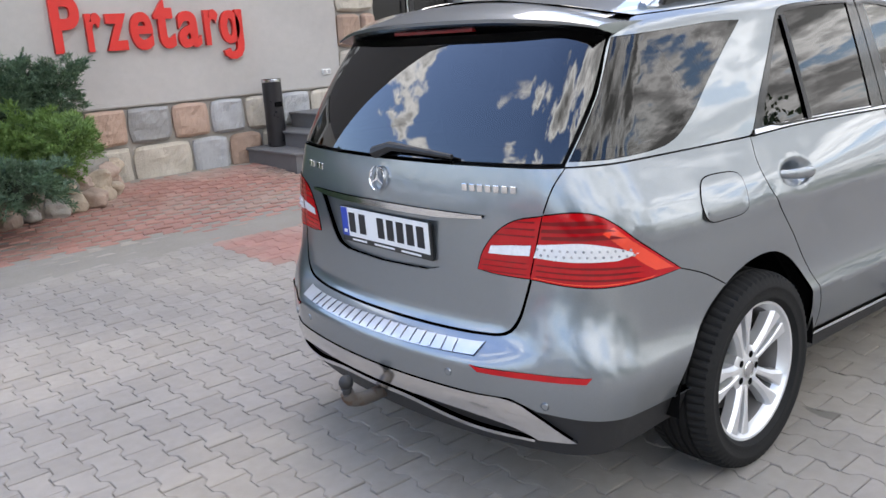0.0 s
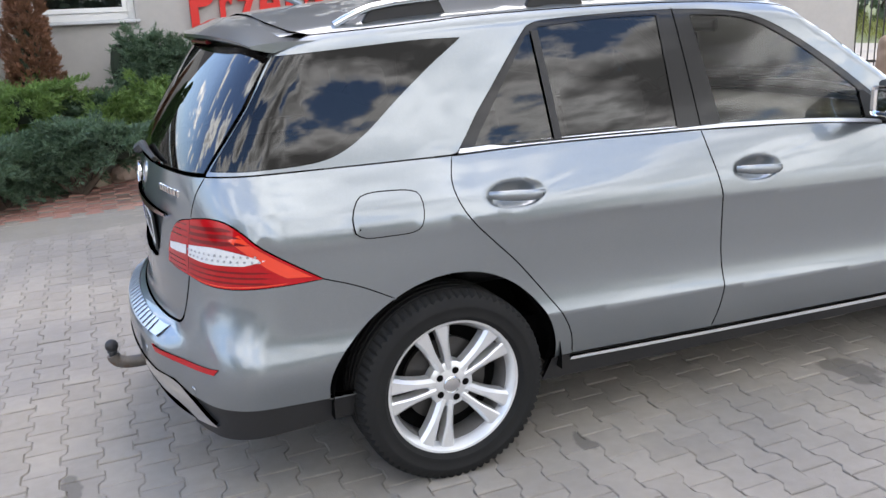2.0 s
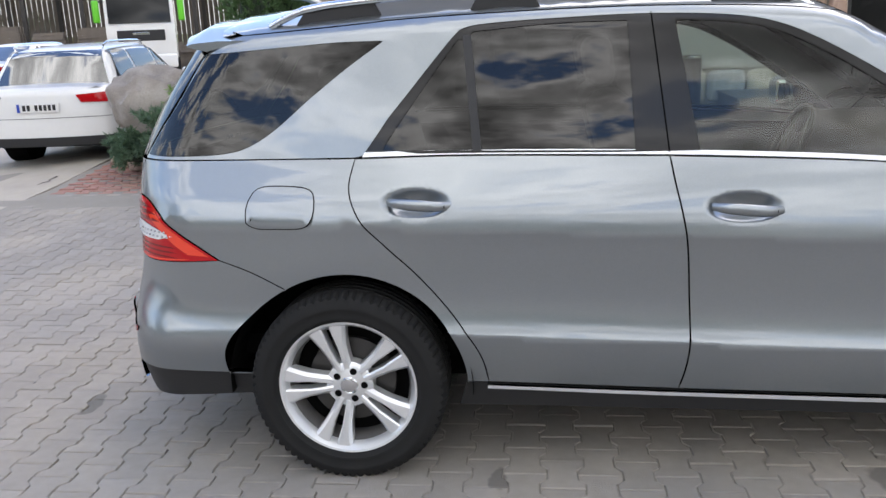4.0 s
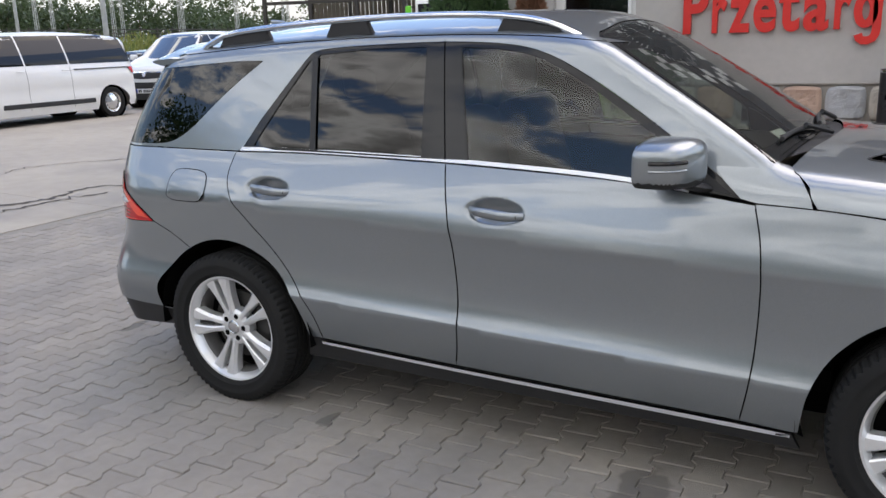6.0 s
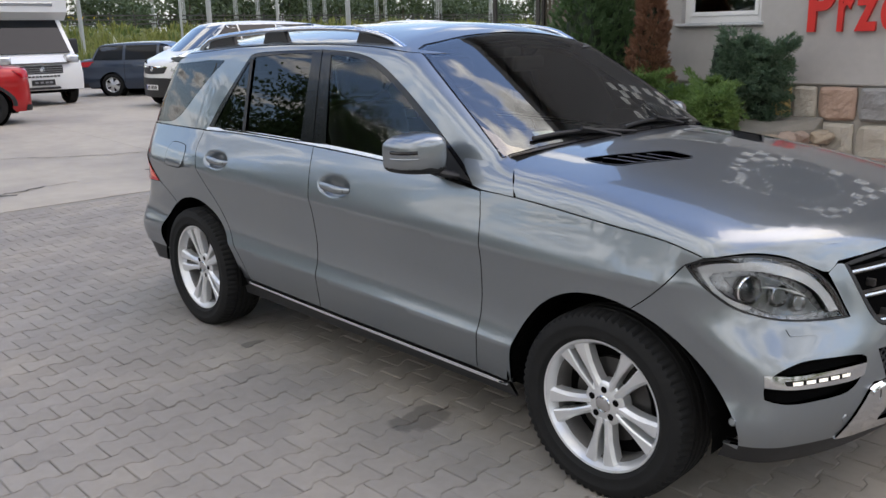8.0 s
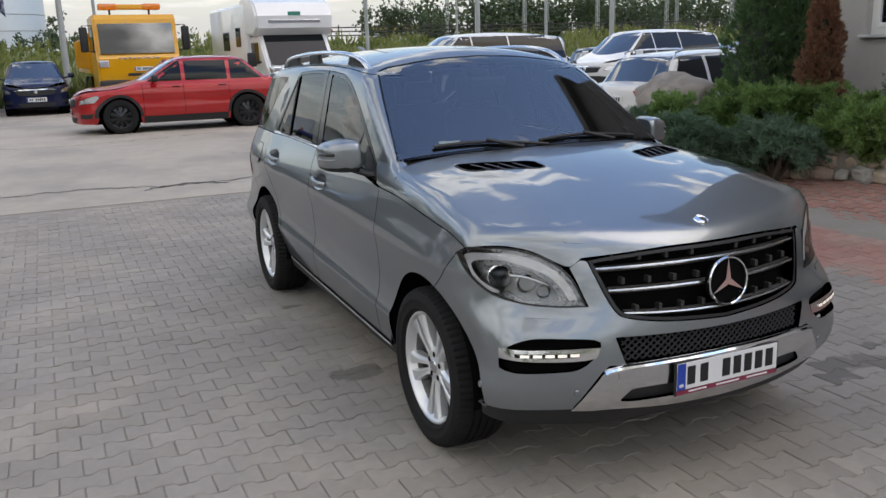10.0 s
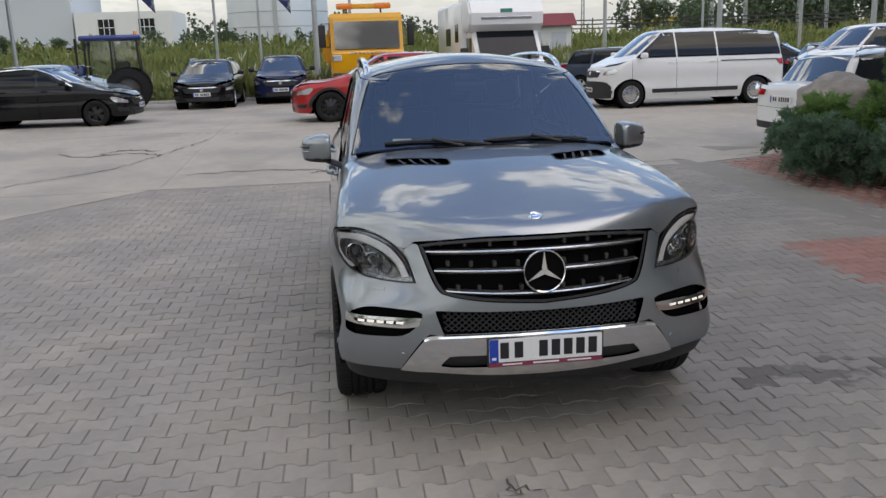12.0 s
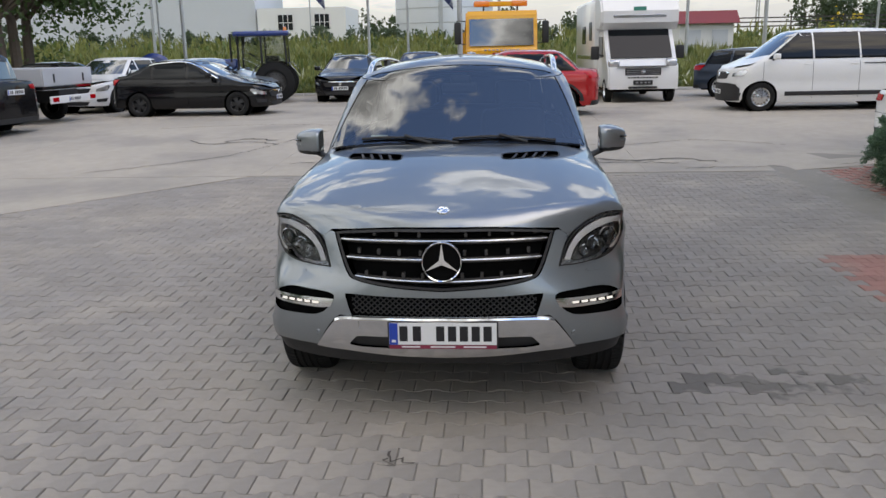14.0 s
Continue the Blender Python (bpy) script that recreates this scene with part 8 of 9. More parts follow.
for y in (-.62, .62):
    part("beacon", box((.52, y - .26, 2.92), (.88, y + .26, 3.10), .04, seg=3), ORANGE_LENS, lorry, smooth=True)
    part("beacon_foot", tube([(.70, y * .9, 2.75), (.70, y * .9, 2.93)], .03, 6), BLACK, lorry)
for sg in (1, -1):
    part("mirror", box((1.35, -sg * 1.42 - .10, 1.72), (1.52, -sg * 1.42 + .12, 2.42), .05, seg=3), BLACK, lorry, smooth=True)
    part("mirror_arm", tube([(1.45, -sg * 1.12, 2.45), (1.45, -sg * 1.42, 2.46), (1.45, -sg * 1.42, 1.75), (1.48, -sg * 1.14, 1.72)], .022, 6), BLACK, lorry)
    part("side_window", box((.35, -sg * 1.155 - .008, 1.72), (1.35, -sg * 1.155 + .008, 2.42), .02), CAR_GLASS_FAR, lorry)
    part("lamp", box((1.74, -sg * .98 - .14, 1.28), (1.82, -sg * .98 + .14, 1.48), .03), LAMP_FAR, lorry)
    for x in (.85, -3.2):
        build_wheel(lorry, pose(x, -sg * .98, .48, 90 if sg == 1 else -90, 0, 0), tread=0, radius=.48, width=.28, rim=.28, spokes="steel", alloy=IRON)
part("tipper_body", box((-4.6, -1.22, 1.10), (-.15, 1.22, 1.22), .02), ORANGE_YELLOW, lorry)
for sg in (1, -1):
    sd = part("dropside", box((-4.6, -sg * 1.20 - .03, 1.22), (-.15, -sg * 1.20 + .03, 2.15), .015), ORANGE_YELLOW, lorry, "yellow steel dropside")
    for k in range(7):
        part("rib", box((-4.5 + .7 * k, -sg * 1.245 - .03, 1.24), (-4.42 + .7 * k, -sg * 1.245 + .03, 2.12), .01), ORANGE_YELLOW, sd)
part("headboard", box((-.20, -1.20, 1.22), (-.12, 1.20, 2.30), .01), ORANGE_YELLOW, lorry)
part("chassis", box((-4.4, -.45, .60), (1.6, .45, 1.08), .02), BLACK, lorry)

# tractor
trac = thing("tractor", "blue compact tractor with a glazed cab and orange beacon", "tractor", "", on(-21.9, -7.85, -80))
part("cab_roof", box((-1.15, -.80, 2.12), (.62, .80, 2.28), .06, seg=3), TRACTOR_BLUE, trac, "blue cab roof", smooth=True)
for x, y in ((-1.0, .68), (-1.0, -.68), (-.25, .74), (-.25, -.74), (.48, .66), (.48, -.66)):
    part("cab_post", tube([(x * 1.05, y, 1.05), (x, y * .97, 2.15)], .035, 6), BLACK, trac)
for sg in (1, -1):
    part("side_glass", box((-.98, sg * .715 - .004, 1.1), (.46, sg * .715 + .004, 2.13)), LENS, trac).visible_shadow = False
part("rear_glass", box((-1.04, -.66, 1.15), (-1.03, .66, 2.13)), LENS, trac).visible_shadow = False
part("seat", box((-.75, -.24, 1.05), (-.3, .24, 1.5), .05), BLACK, trac)
part("steering_wheel", lathe([(.17, 0), (.19, .015), (.17, .03)], 20, m=pose(.1, 0, 1.5, 0, -30, 0)), BLACK, trac)
part("bonnet", box((.55, -.34, .75), (2.0, .34, 1.42), .08, seg=3), TRACTOR_BLUE, trac, "blue bonnet", smooth=True)
part("transmission", box((-.9, -.3, .5), (1.7, .3, .95), .05), GRAPHITE, trac)
part("exhaust", tube([(.75, .30, 1.3), (.75, .42, 1.5), (.75, .42, 2.2)], .035, 8), BLACK, trac)
part("beacon", lathe([(0, .16), (.05, .15), (.065, .02), (.065, 0)], 16, m=pose(-.95, -.5, 2.28)), ORANGE_LENS, trac, "orange beacon", smooth=True)
for sg in (1, -1):
    build_wheel(trac, pose(-.65, -sg * .82, .66, 90 if sg == 1 else -90, 0, 0), tread=1, radius=.66, width=.38, rim=.36, spokes="steel", alloy=IRON)
    build_wheel(trac, pose(1.35, -sg * .75, .42, 90 if sg == 1 else -90, 0, 0), tread=1, radius=.42, width=.25, rim=.24, spokes="steel", alloy=SATIN)
    f = bmesh.new()
    ra = arc(-.65, .66, .76, -5, 165, 12)
    va = [f.verts.new((x, -sg * .62, z)) for x, z in ra]
    vb = [f.verts.new((x, -sg * 1.05, z)) for x, z in ra]
    for i in range(11):
        f.faces.new((va[i], va[i + 1], vb[i + 1], vb[i]))
    bmesh.ops.solidify(f, geom=f.faces[:], thickness=.03)
    part("mudguard", f, TRACTOR_BLUE, trac, smooth=True)
    part("mirror", box((.45, sg * .98 - .04, 1.85), (.5, sg * .98 + .04, 2.15), .02), BLACK, trac)

# flatbed pickup and dark pickup at the yard's side
flat = thing("flatbed_truck", "light grey flatbed truck with low dropsides", "truck", "", on(*swung(-15.1, -12.35), 265))
part("bed_floor", box((-2.3, -1.02, .82), (.9, 1.02, .92), .01), SATIN, flat)
GREY_BED = paint("pale_grey_dropside", (.50, .51, .53), .1)
for sg in (1, -1):
    part("dropside", box((-2.3, -sg * 1.02 - .02, .92), (.9, -sg * 1.02 + .02, 1.34), .012), GREY_BED, flat, "pale grey dropside")
part("tailboard", box((-2.34, -1.03, .92), (-2.29, 1.03, 1.34), .012), GREY_BED, flat, "pale grey tailboard")
for y in (-.62, .62):
    part("latch", box((-2.36, y - .025, 1.0), (-2.335, y + .025, 1.2), .006), BLACK, flat)
part("lamp_bar", box((-2.45, -.98, .50), (-2.40, .98, .68), .01), WHITE_PVC, flat, "white rear lamp bar")
for y in (-.80, .80):
    part("tail_lamp", box((-2.465, y - .12, .54), (-2.448, y + .12, .65), .01), RED_LAMP, flat)
small_plate(flat, pose(-2.46, 0, .59, 90, 0, -90))
part("cab", prism([(.95, .45), (2.6, .45), (2.62, 1.0), (2.25, 1.15), (1.75, 1.92), (.95, 1.95)], 1.84, m=pose(0, .92, 0, 90, 0, 0), bevel=.05), SILVER, flat, smooth=True)
part("cab_rear_window", box((.935, -.6, 1.35), (.95, .6, 1.8), .01), CAR_GLASS_FAR, flat)
part("chassis", box((-2.3, -.4, .50), (2.4, .4, .82), .02), BLACK, flat)
for sg in (1, -1):
    part("cab_window", box((1.1, -sg * .925 - .006, 1.2), (1.75, -sg * .925 + .006, 1.75), .02), CAR_GLASS_FAR, flat)
    for x in (-1.3, 1.8):
        build_wheel(flat, pose(x, -sg * .82, .35, 90 if sg == 1 else -90, 0, 0), tread=0, radius=.35, width=.22, rim=.21, spokes="steel", alloy=IRON)
parked("pickup", "black off-road car seen from behind at the yard's side", on(*swung(-12.3, -12.3), 262), BLACK_PAINT, group="parked cars", **{**suv_spec, "length": 4.8, "height": 1.80, "belt": 1.12, "tail": 1.16, "wheel": .38, "rear": (-2.1, -1.95), "hood": (1.15, .92)})

# lorry tractor unit by the shed
man = thing("lorry_cab", "white lorry tractor unit with green mirrors by the shed", "lorry", "", on(-15.8, 28.2, -68))
part("cab", prism([(-1.1, .7), (1.05, .7), (1.12, 1.1), (1.08, 1.9), (.92, 3.0), (.55, 3.5), (-1.1, 3.6)], 2.44, m=pose(0, 1.22, 0, 90, 0, 0), bevel=.08), WHITE_PAINT, man, smooth=True)
part("windscreen", prism([(1.085, 2.0), (.945, 2.9), (.975, 2.905), (1.115, 2.0)], 2.2, m=pose(0, 1.1, 0, 90, 0, 0)), CAR_GLASS_FAR, man)
part("grille", box((1.06, -.85, 1.35), (1.13, .85, 1.75), .03), BLACK, man)
part("name_bar", box((1.125, -.3, 1.58), (1.14, .3, 1.67), .01), SATIN, man)
part("bumper", box((.9, -1.2, .35), (1.2, 1.2, .85), .08, seg=3), WHITE_PAINT, man, smooth=True)
for sg in (1, -1):
    part("mirror", box((.80, -sg * 1.5 - .12, 2.05), (1.0, -sg * 1.5 + .12, 2.85), .06, seg=3), material("green_mirror", (.10, .52, .03), .4), man, "bright green mirror", smooth=True)
    part("mirror_arm", tube([(.85, -sg * 1.2, 2.8), (.9, -sg * 1.48, 2.8)], .03, 6), BLACK, man)
    build_wheel(man, pose(.3, -sg * 1.05, .5, 90 if sg == 1 else -90, 0, 0), tread=0, radius=.5, width=.3, rim=.29, spokes="steel", alloy=SATIN)
    build_wheel(man, pose(-3.0, -sg * 1.05, .5, 90 if sg == 1 else -90, 0, 0), tread=0, radius=.5, width=.3, rim=.29, spokes="steel", alloy=SATIN)
part("chassis", box((-4.0, -.5, .55), (.8, .5, .95), .02), BLACK, man)


# ---- things at the yard's edge and in the distance ----
POLE = material("galvanised_pole", (.40, .41, .41), .55, .4, vary=.2, scale=5)
CONC_POLE = material("concrete_mast", (.46, .45, .43), .85, vary=.2, scale=4)
PLANK = material("weathered_plank", (.16, .135, .115), .9, vary=.45, scale=4, bump=.6, bump_scale=60)
STEEL = material("dark_steel_frame", (.055, .05, .048), .6, .4, vary=.3, scale=6)
CLADDING = material("pale_grey_cladding", (.52, .54, .56), .6, vary=.06, scale=.2)
WHITE_WALL = material("white_plaster", (.70, .69, .66), .85, vary=.06, scale=.3)
RED_ROOF = material("dark_red_roof", (.20, .03, .035), .6, vary=.15)
TANK = material("ribbed_tank_steel", (.50, .52, .53), .45, .5, vary=.12, scale=.4)
RAIL_YELLOW = material("yellow_parapet", (.62, .44, .03), .7, vary=.1)

for k, (x, y, h, r) in enumerate(((-30, -12.2, 9, .085), (-36, -5.1, 9, .07), (-33, -2.95, 8, .06), (-30.5, -.55, 9, .12), (-31, -13.6, 8, .05), (-38, 1.3, 9, .08), (-46, -19.5, 10, .10), (-40, 11.2, 9, .09), (-38, 14.6, 9, .11), (-33, 18.5, 9, .13), (-36, 24.5, 9, .09), (-30, 24.4, 9, .13), (-40, 21.0, 9, .07))):
    p = thing("lamp_post", "tall grey steel post standing in the meadow", "post", "posts in the meadow", on(*swung(x, y), 0))
    part("shaft", tube([(0, 0, -.3), (0, 0, h)], [r, r * .75], 10), POLE, p, smooth=True)
    part("foot", tube([(0, 0, -.3), (0, 0, .25)], r * 1.5, 10), CONC_POLE, p)
# railway masts with brackets
for k in range(13):
    y = 36 + 11 * k
    x = -105 + .12 * y
    for dx in (0, -9):
        p = thing("railway_mast", "lattice catenary mast by the railway", "mast", "railway masts", pose(x + dx, y + dx * .3, 2.45))
        for sx, sy in ((-.2, -.2), (.2, -.2), (.2, .2), (-.2, .2)):
            part("leg", tube([(sx, sy, -.5), (sx * .6, sy * .6, 8.2)], .05, 5), POLE, p)
        for j in range(8):
            part("lacing", tube([(-.2, -.2, j * 1.0), (.2, .2, j * 1.0 + .9)], .03, 4), POLE, p)
        part("bracket", tube([(0, 0, 7.2), (2.2, 0, 7.4)], .05, 5), POLE, p)
bank = bmesh.new()
prof = [(-44, .50), (-54, 1.0), (-68, 2.35), (-118, 2.5), (-126, -.4)]
ra = [bank.verts.new((x, -260, z)) for x, z in prof]
rb = [bank.verts.new((x, 320, z)) for x, z in prof]
for i in range(4):
    bank.faces.new((ra[i], ra[i + 1], rb[i + 1], rb[i]))
tagged(part("railway_bank", bank, MEADOW), "low green railway embankment", "embankment", kind="structure")
fen = thing("railing", "dark steel railing along the railway bank", "railing", "", pose(-80, 0, 2.34))
for k in range(75):
    part("post", box((-.05, 18 + 2.5 * k, 0), (.05, 18.1 + 2.5 * k, 2.0), 0), STEEL, fen)
for z in (.9, 1.3, 1.7):
    part("rail", box((-.03, 18, z), (.03, 205, z + .12), 0), STEEL, fen)
hall = thing("far_hall", "low grey hall with a yellow roof band far off", "hall", "", pose(*swung(-190, 0), .6, 0, 0, 1.7))
part("wall", box((-12, 80, 0), (0, 97, 5.6)), CLADDING, hall)
part("roof_band", box((-12.2, 79.8, 5.6), (.2, 97.2, 7.0)), RAIL_YELLOW, hall, "yellow roof band")
fin = thing("aircraft_tail", "yellow aircraft tail fin in the far distance", "aircraft", "", pose(*swung(-116, 48.5), 2.45))
part("fin", prism([(-.3, 0), (.6, 0), (1.8, 4.4), (1.1, 4.4), (.2, 2.4)], .3, m=pose(0, 0, 0, 90, 0, 90)), material("tail_yellow", (.75, .50, .01), .5), fin)

ware = thing("warehouse", "long pale grey warehouse with a dark base far off", "warehouse", "", pose(*swung(-150, -66), .6))
part("wall", box((-20, -70, 0), (0, 26.5, 12.5)), CLADDING, ware)
part("roof", box((-20.5, -70.5, 12.5), (.5, 26.5, 12.9)), CLADDING, ware)
for k in range(10):
    part("dock_door", box((.0, -64 + 9.5 * k, 0), (.35, -59 + 9.5 * k, 3.2)), GRAPHITE, ware)
off = thing("office_block", "white office block with blue-grey windows far off", "office", "", pose(*swung(-148, -31), .62))
part("wall", box((-14, -8, 0), (0, 8, 8.8)), WHITE_WALL, off)
part("base", box((-13.9, -8.1, 0), (.12, 8.1, 2.4)), GRAPHITE, off)
for y in (-4.2, 2.4):
    wn_ = part("window", box((0, y, 5.0), (.12, y + 2.6, 7.6)), CAR_GLASS_FAR, off)
    for j in range(1, 3):
        part("glazing_bar", box((.12, y + .86 * j, 5.0), (.16, y + .86 * j + .1, 7.6)), WHITE_PVC, wn_)
    part("glazing_bar", box((.12, y, 6.2), (.16, y + 2.6, 6.3)), WHITE_PVC, wn_)
silo = thing("storage_tank", "round grey steel storage tank far off", "tank", "", pose(*swung(-120, -4.5), .8))
part("shell", lathe([(0, 0), (7.0, 0), (7.0, 14), (6.4, 15), (0, 16)], 48), TANK, silo, smooth=True)
for k in range(7):
    part("band", lathe([(7.02, 2 * k + .5), (7.08, 2 * k + .55), (7.02, 2 * k + .6)], 48), POLE, silo)
part("ladder", box((7.0, -.3, 0), (7.2, .3, 14.5)), POLE, silo)
for x, y in ((-75, -15.4), (-82, -3.6)):
    fl = thing("flag", "navy and white flag hanging from a pole", "flag", "flags", pose(*swung(x, y), .8))
    part("flagpole", tube([(0, 0, 0), (0, 0, 9)], [.08, .05], 8), POLE, fl)
    bm = bmesh.new()
    rows_ = [[bm.verts.new((.12 * math.sin(j * 1.1 + i), .1 + .26 * j, 8.8 - i * .42 - .30 * j)) for j in range(6)] for i in range(7)]
    for a, b in zip(rows_, rows_[1:]):
        for j in range(5):
            bm.faces.new((a[j], a[j + 1], b[j + 1], b[j]))
    part("cloth", bm, material("navy_flag_cloth", (.02, .03, .10), .8, vary=.2, second=(.5, .5, .52), second_scale=.9, second_at=.58), fl, smooth=True)
hut = thing("transformer_hut", "small white hut with a dark red roof", "hut", "", pose(*swung(-52, 14.9), .85))
part("wall", box((-2, -1.7, 0), (2, 1.7, 2.2)), WHITE_WALL, hut)
part("roof", prism([(-2.4, 2.2), (2.4, 2.2), (1.4, 3.0), (-1.4, 3.0)], 4.0, m=pose(0, 2.0, 0, 90, 0, 0)), RED_ROOF, hut, "dark red hipped roof")
for y in (-.85, .85):
    part("door", box((2.0, y - .5, .1), (2.05, y + .5, 1.8), .01), CLADDING, hut)
can = thing("round_tank", "dark blue round tank standing in the grass", "tank", "", on(*swung(-26.4, -12.2), 0))
part("drum", lathe([(0, -.45), (.55, -.42), (.68, -.3), (.68, .3), (.55, .42), (0, .45)], 32, m=pose(0, 0, .95, 0, 90, 20)), TRACTOR_BLUE, can, "dark blue drum", smooth=True)
part("leg", box((-.3, -.05, 0), (.3, .05, .5)), STEEL, can)
part("cabinet", box((-.5, 1.0, 0), (-.1, 1.7, 1.2), .02), CLADDING, can)

# low kerb along the yard's far edge
kerb = tagged(new("kerb"), "low concrete kerb along the meadow", "kerb", kind="structure")
for k in range(60):
    y = -30 + k * 1.0
    part("kerbstone", box((-24.92, y + .006, float(rise(-24.8, y)) - .05), (-24.72, y + .994, float(rise(-24.8, y)) + .10), .012), CONC_POLE, kerb)

# timber shed with board stacks
shed = thing("timber_shed", "tall open steel shed with plank walls", "shed", "", pose(-19, 33.5, .25, 0, 0, 18))
for k in range(9):
    x = -9 + 2.4 * k
    part("column", box((x - .09, -.09, 0), (x + .09, .09, 6.8)), STEEL, shed)
    part("column", box((x - .09, 6.9, 0), (x + .09, 7.1, 6.8)), STEEL, shed)
    part("brace", tube([(x, 0, 4.2), (x + 2.3, 0, 6.6)], .05, 4), STEEL, shed)
    part("brace", tube([(x, 0, 6.6), (x + 2.3, 0, 4.2)], .05, 4), STEEL, shed)
for z in (3.4, 4.2, 5.2, 6.6):
    part("beam", box((-9.1, -.08, z), (12.4, .08, z + .16)), STEEL, shed)
for k in range(86):
    part("plank", box((-9 + .25 * k, 7.12, 0), (-8.78 + .25 * k, 7.16, 6.6)), PLANK, shed)
part("roof", box((-9.5, -.6, 6.8), (12.8, 7.6, 6.95)), CLADDING, shed)
rgp = random.Random(8)
for k, (x, y, n) in enumerate(((-4.6, -1.6, 14), (-2.9, -1.7, 12), (-1.2, -1.4, 13), (.8, -1.2, 10), (2.6, -1.0, 8))):
    st = thing("pallet_stack", "stack of weathered grey wooden pallets", "pallets", "pallet stacks", pose(-19, 33.5, .25, 0, 0, 18) @ pose(x, y, 0, 0, 0, rgp.uniform(-6, 6)))
    for j in range(n):
        pl = new("pallet")
        pl.parent = st
        pl.matrix_local = pose(rgp.gauss(0, .03), rgp.gauss(0, .03), .15 * j)
        for i in range(5):
            part("board", box((-.6, -.4 + .175 * i, .122), (.6, -.30 + .175 * i, .144)), PLANK, pl)
        for yy_ in (-.4, -.05, .30):
            part("block", box((-.6, yy_, 0), (.6, yy_ + .1, .122)), PLANK, pl)

# fence and gate on the road side
gate_post = thing("gate_post", "rough stone gate post beside the steel fence", "post", "", pose(11.6, 10.4, .0))
for j in range(6):
    part("stone", box((-.32 + .01 * (j % 2), -.32, .33 * j), (.32 - .01 * (j % 2), .32, .33 * j + .32), .03), STONES[j % 4], gate_post)
part("cap", box((-.38, -.38, 1.98), (.38, .38, 2.08), .02), MORTAR, gate_post)
fence = thing("steel_fence", "black steel bar fence between stone posts", "fence", "", pose(11.6, 10.4, 0, 0, 0, -38))
for k in range(46):
    part("bar", box((.45 + .13 * k, -.012, .12), (.474 + .13 * k, .012, 1.75), 0), STEEL, fence)
for z in (.25, 1.55):
    part("rail", box((.4, -.02, z), (6.5, .02, z + .05), 0), STEEL, fence)
post2 = thing("gate_post", "rough stone gate post at the fence's end", "post", "", pose(16.8, 6.3, .0))
for j in range(6):
    part("stone", box((-.32, -.32, .33 * j), (.32, .32, .33 * j + .32), .03), STONES[(j + 2) % 4], post2)
rock("boulder", 10.6, 9.2, .40, (.55, .45, .55), 6, ROCK[2], "tall tan boulder beside the gate", "boulder")
rock("boulder", 12.4, 8.6, .35, (.5, .4, .5), 9, ROCK[0], "rounded pinkish boulder by the fence", "boulder")
juniper(9.9, 9.9, .9, .6, 1.3, 41, THUJA, 800, label="dark green shrub by the gate")
conifer(9.6, 8.6, .55, 2.6, 42, THUJA, label="dark green conifer beside the gate", z=0.05)


# ---- block paving: double-T blocks in rows, laid last ----
pavement = tagged(new("pavement"), "grey and red interlocking concrete block paving", "paving", kind="structure")
U, V, WAVE, THICK = .200, .140, .0125, .05


def block_outline(g=.0022):
    """A double-T block: length along y, waisted in the middle."""
    hu, hv, w = U / 2 - g, V / 2 - g, WAVE
    a, b = .034, .060
    top = [(-hu, hv + w), (-b, hv + w), (-a, hv - w), (a, hv - w), (b, hv + w), (hu, hv + w)]
    return [(-v, u) for u, v in top] + [(v, u) for u, v in top[::-1]]


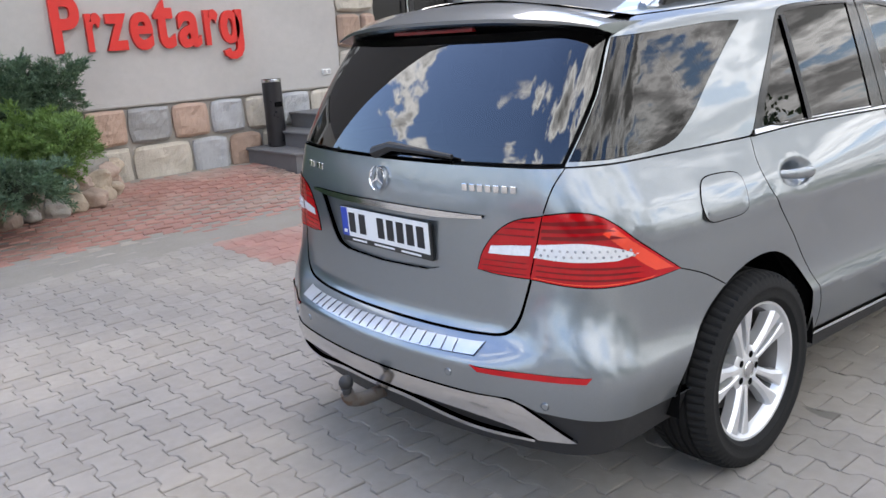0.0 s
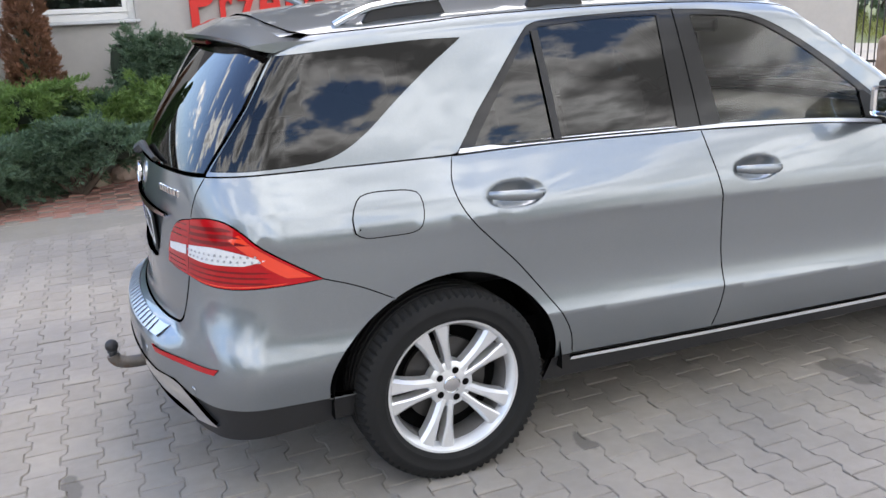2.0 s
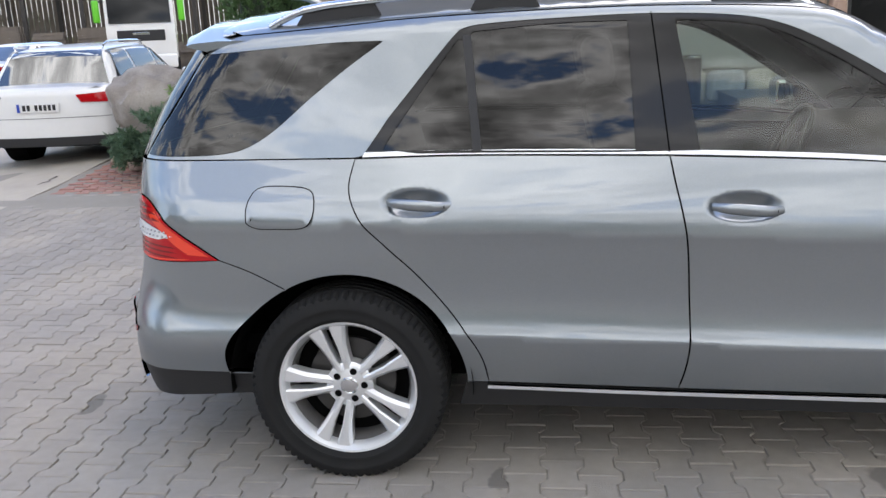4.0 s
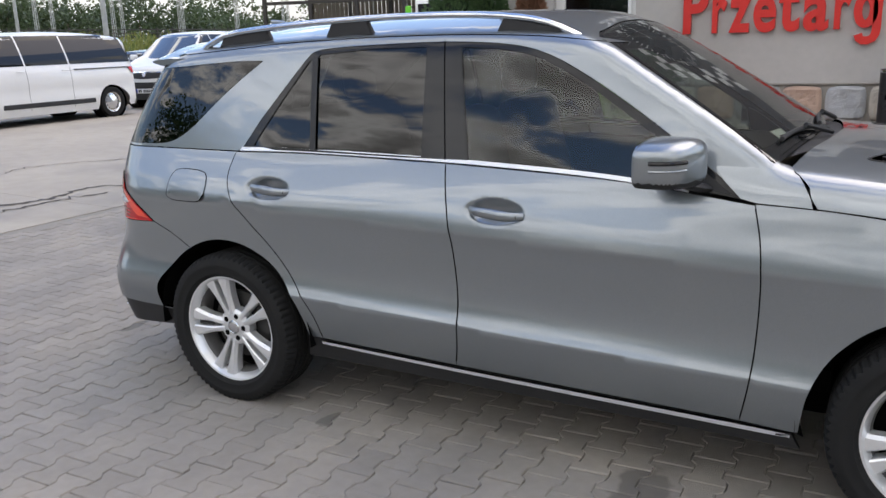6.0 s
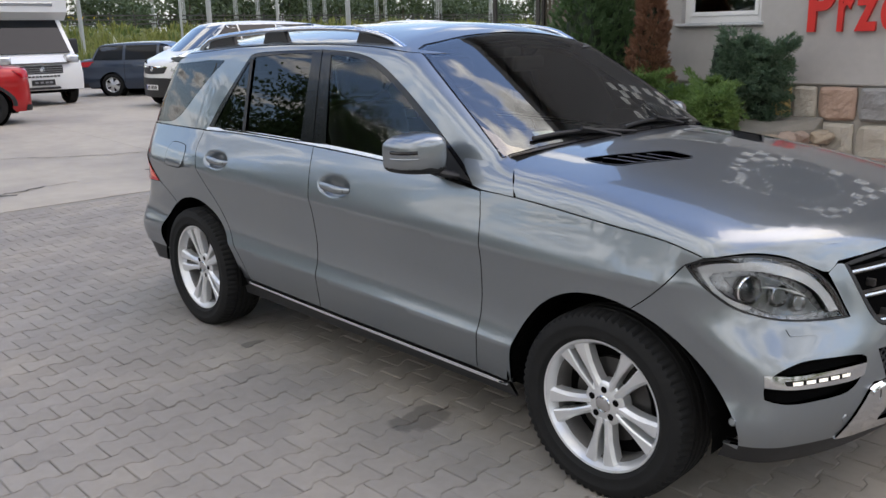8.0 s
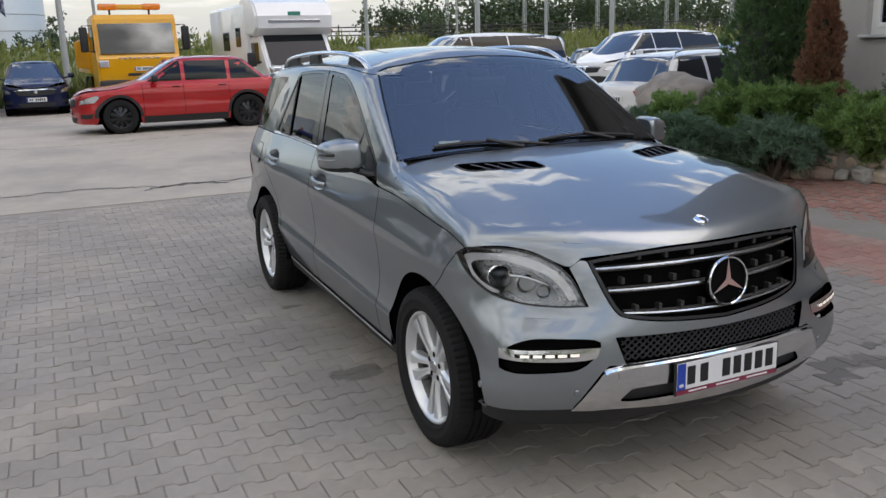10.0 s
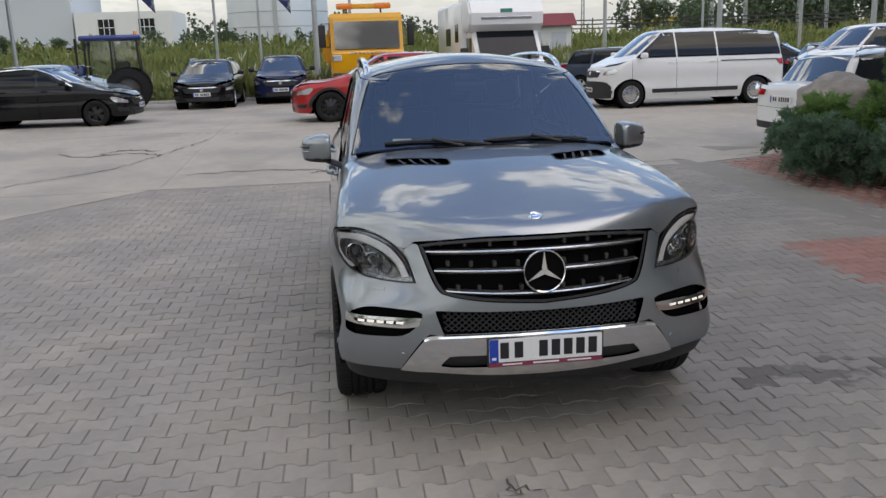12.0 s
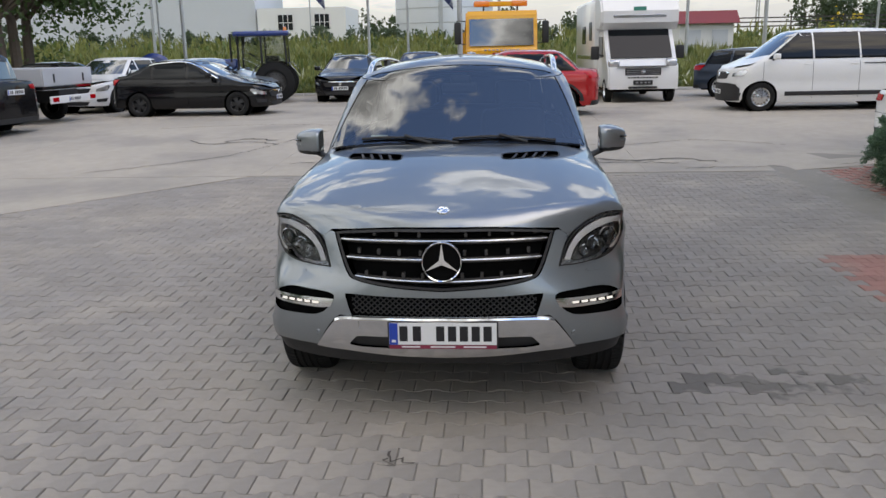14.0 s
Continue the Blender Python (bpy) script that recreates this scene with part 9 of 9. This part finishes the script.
def block_geo(seed):
    r = random.Random(seed)
    o = np.array(block_outline())
    n = len(o)
    cham = shrunk(o, .004)
    tilt = r.gauss(0, .006), r.gauss(0, .006)
    lift = r.gauss(0, .0012)

    def z(p, h):
        return h + lift + p[:, 0] * tilt[0] + p[:, 1] * tilt[1]
    v = np.concatenate([np.c_[cham, z(cham, 0)], np.c_[o, z(o, -.004)], np.c_[o, np.full(n, -THICK)]])
    f = [list(range(n))] + [[i, n + i, n + (i + 1) % n, (i + 1) % n] for i in range(n)] + [[n + i, 2 * n + i, 2 * n + (i + 1) % n, n + (i + 1) % n] for i in range(n)]
    c = np.cross(v[1] - v[0], v[2] - v[1])
    if c[2] < 0:
        f = [q[::-1] for q in f]
    return v, f


shapes = [block_geo(k) for k in range(8)]
shared = {}
for mat, tone in ((GREY_BLOCK, "grey"), (RED_BLOCK, "red")):
    for k, (v, f) in enumerate(shapes):
        me = bpy.data.meshes.new("paver")
        me.from_pydata(v.tolist(), [], f)
        me.materials.append(mat)
        shared[tone, k] = me


def is_red(x, y):
    return y > 4.83 if x < -1.25 else y > 3.06


rng = random.Random(11)
joined = {"grey": ([], [], 0), "red": ([], [], 0)}
singles = 0
for i in range(int(-6.2 / V), int(7.5 / V) + 1):
    for j in range(int(-7.0 / U), int(7.2 / U) + 1):
        x, y = i * V, (j + (.5 if i % 2 else 0)) * U
        if not (-6.12 < x < 7.5 and -7.0 < y < 7.05):
            continue
        if x < -6.1 - 1.30 * (y + 3.6):
            continue
        tone, k = "red" if is_red(x, y) else "grey", rng.randrange(8)
        dz = float(rise(x, y)) + rng.gauss(0, .001)
        if singles < 300 and 2.45 < x < 3.9 and -2.9 < y < 2.9:
            ob = new("paver", shared[tone, k])
            ob.location, ob.parent = (x, y, dz), pavement
            singles += 1
            continue
        vs, fs, n = joined[tone]
        v, f = shapes[k]
        vs.append(v + (x, y, dz))
        fs += [[q + n for q in face] for face in f]
        joined[tone] = vs, fs, n + len(v)
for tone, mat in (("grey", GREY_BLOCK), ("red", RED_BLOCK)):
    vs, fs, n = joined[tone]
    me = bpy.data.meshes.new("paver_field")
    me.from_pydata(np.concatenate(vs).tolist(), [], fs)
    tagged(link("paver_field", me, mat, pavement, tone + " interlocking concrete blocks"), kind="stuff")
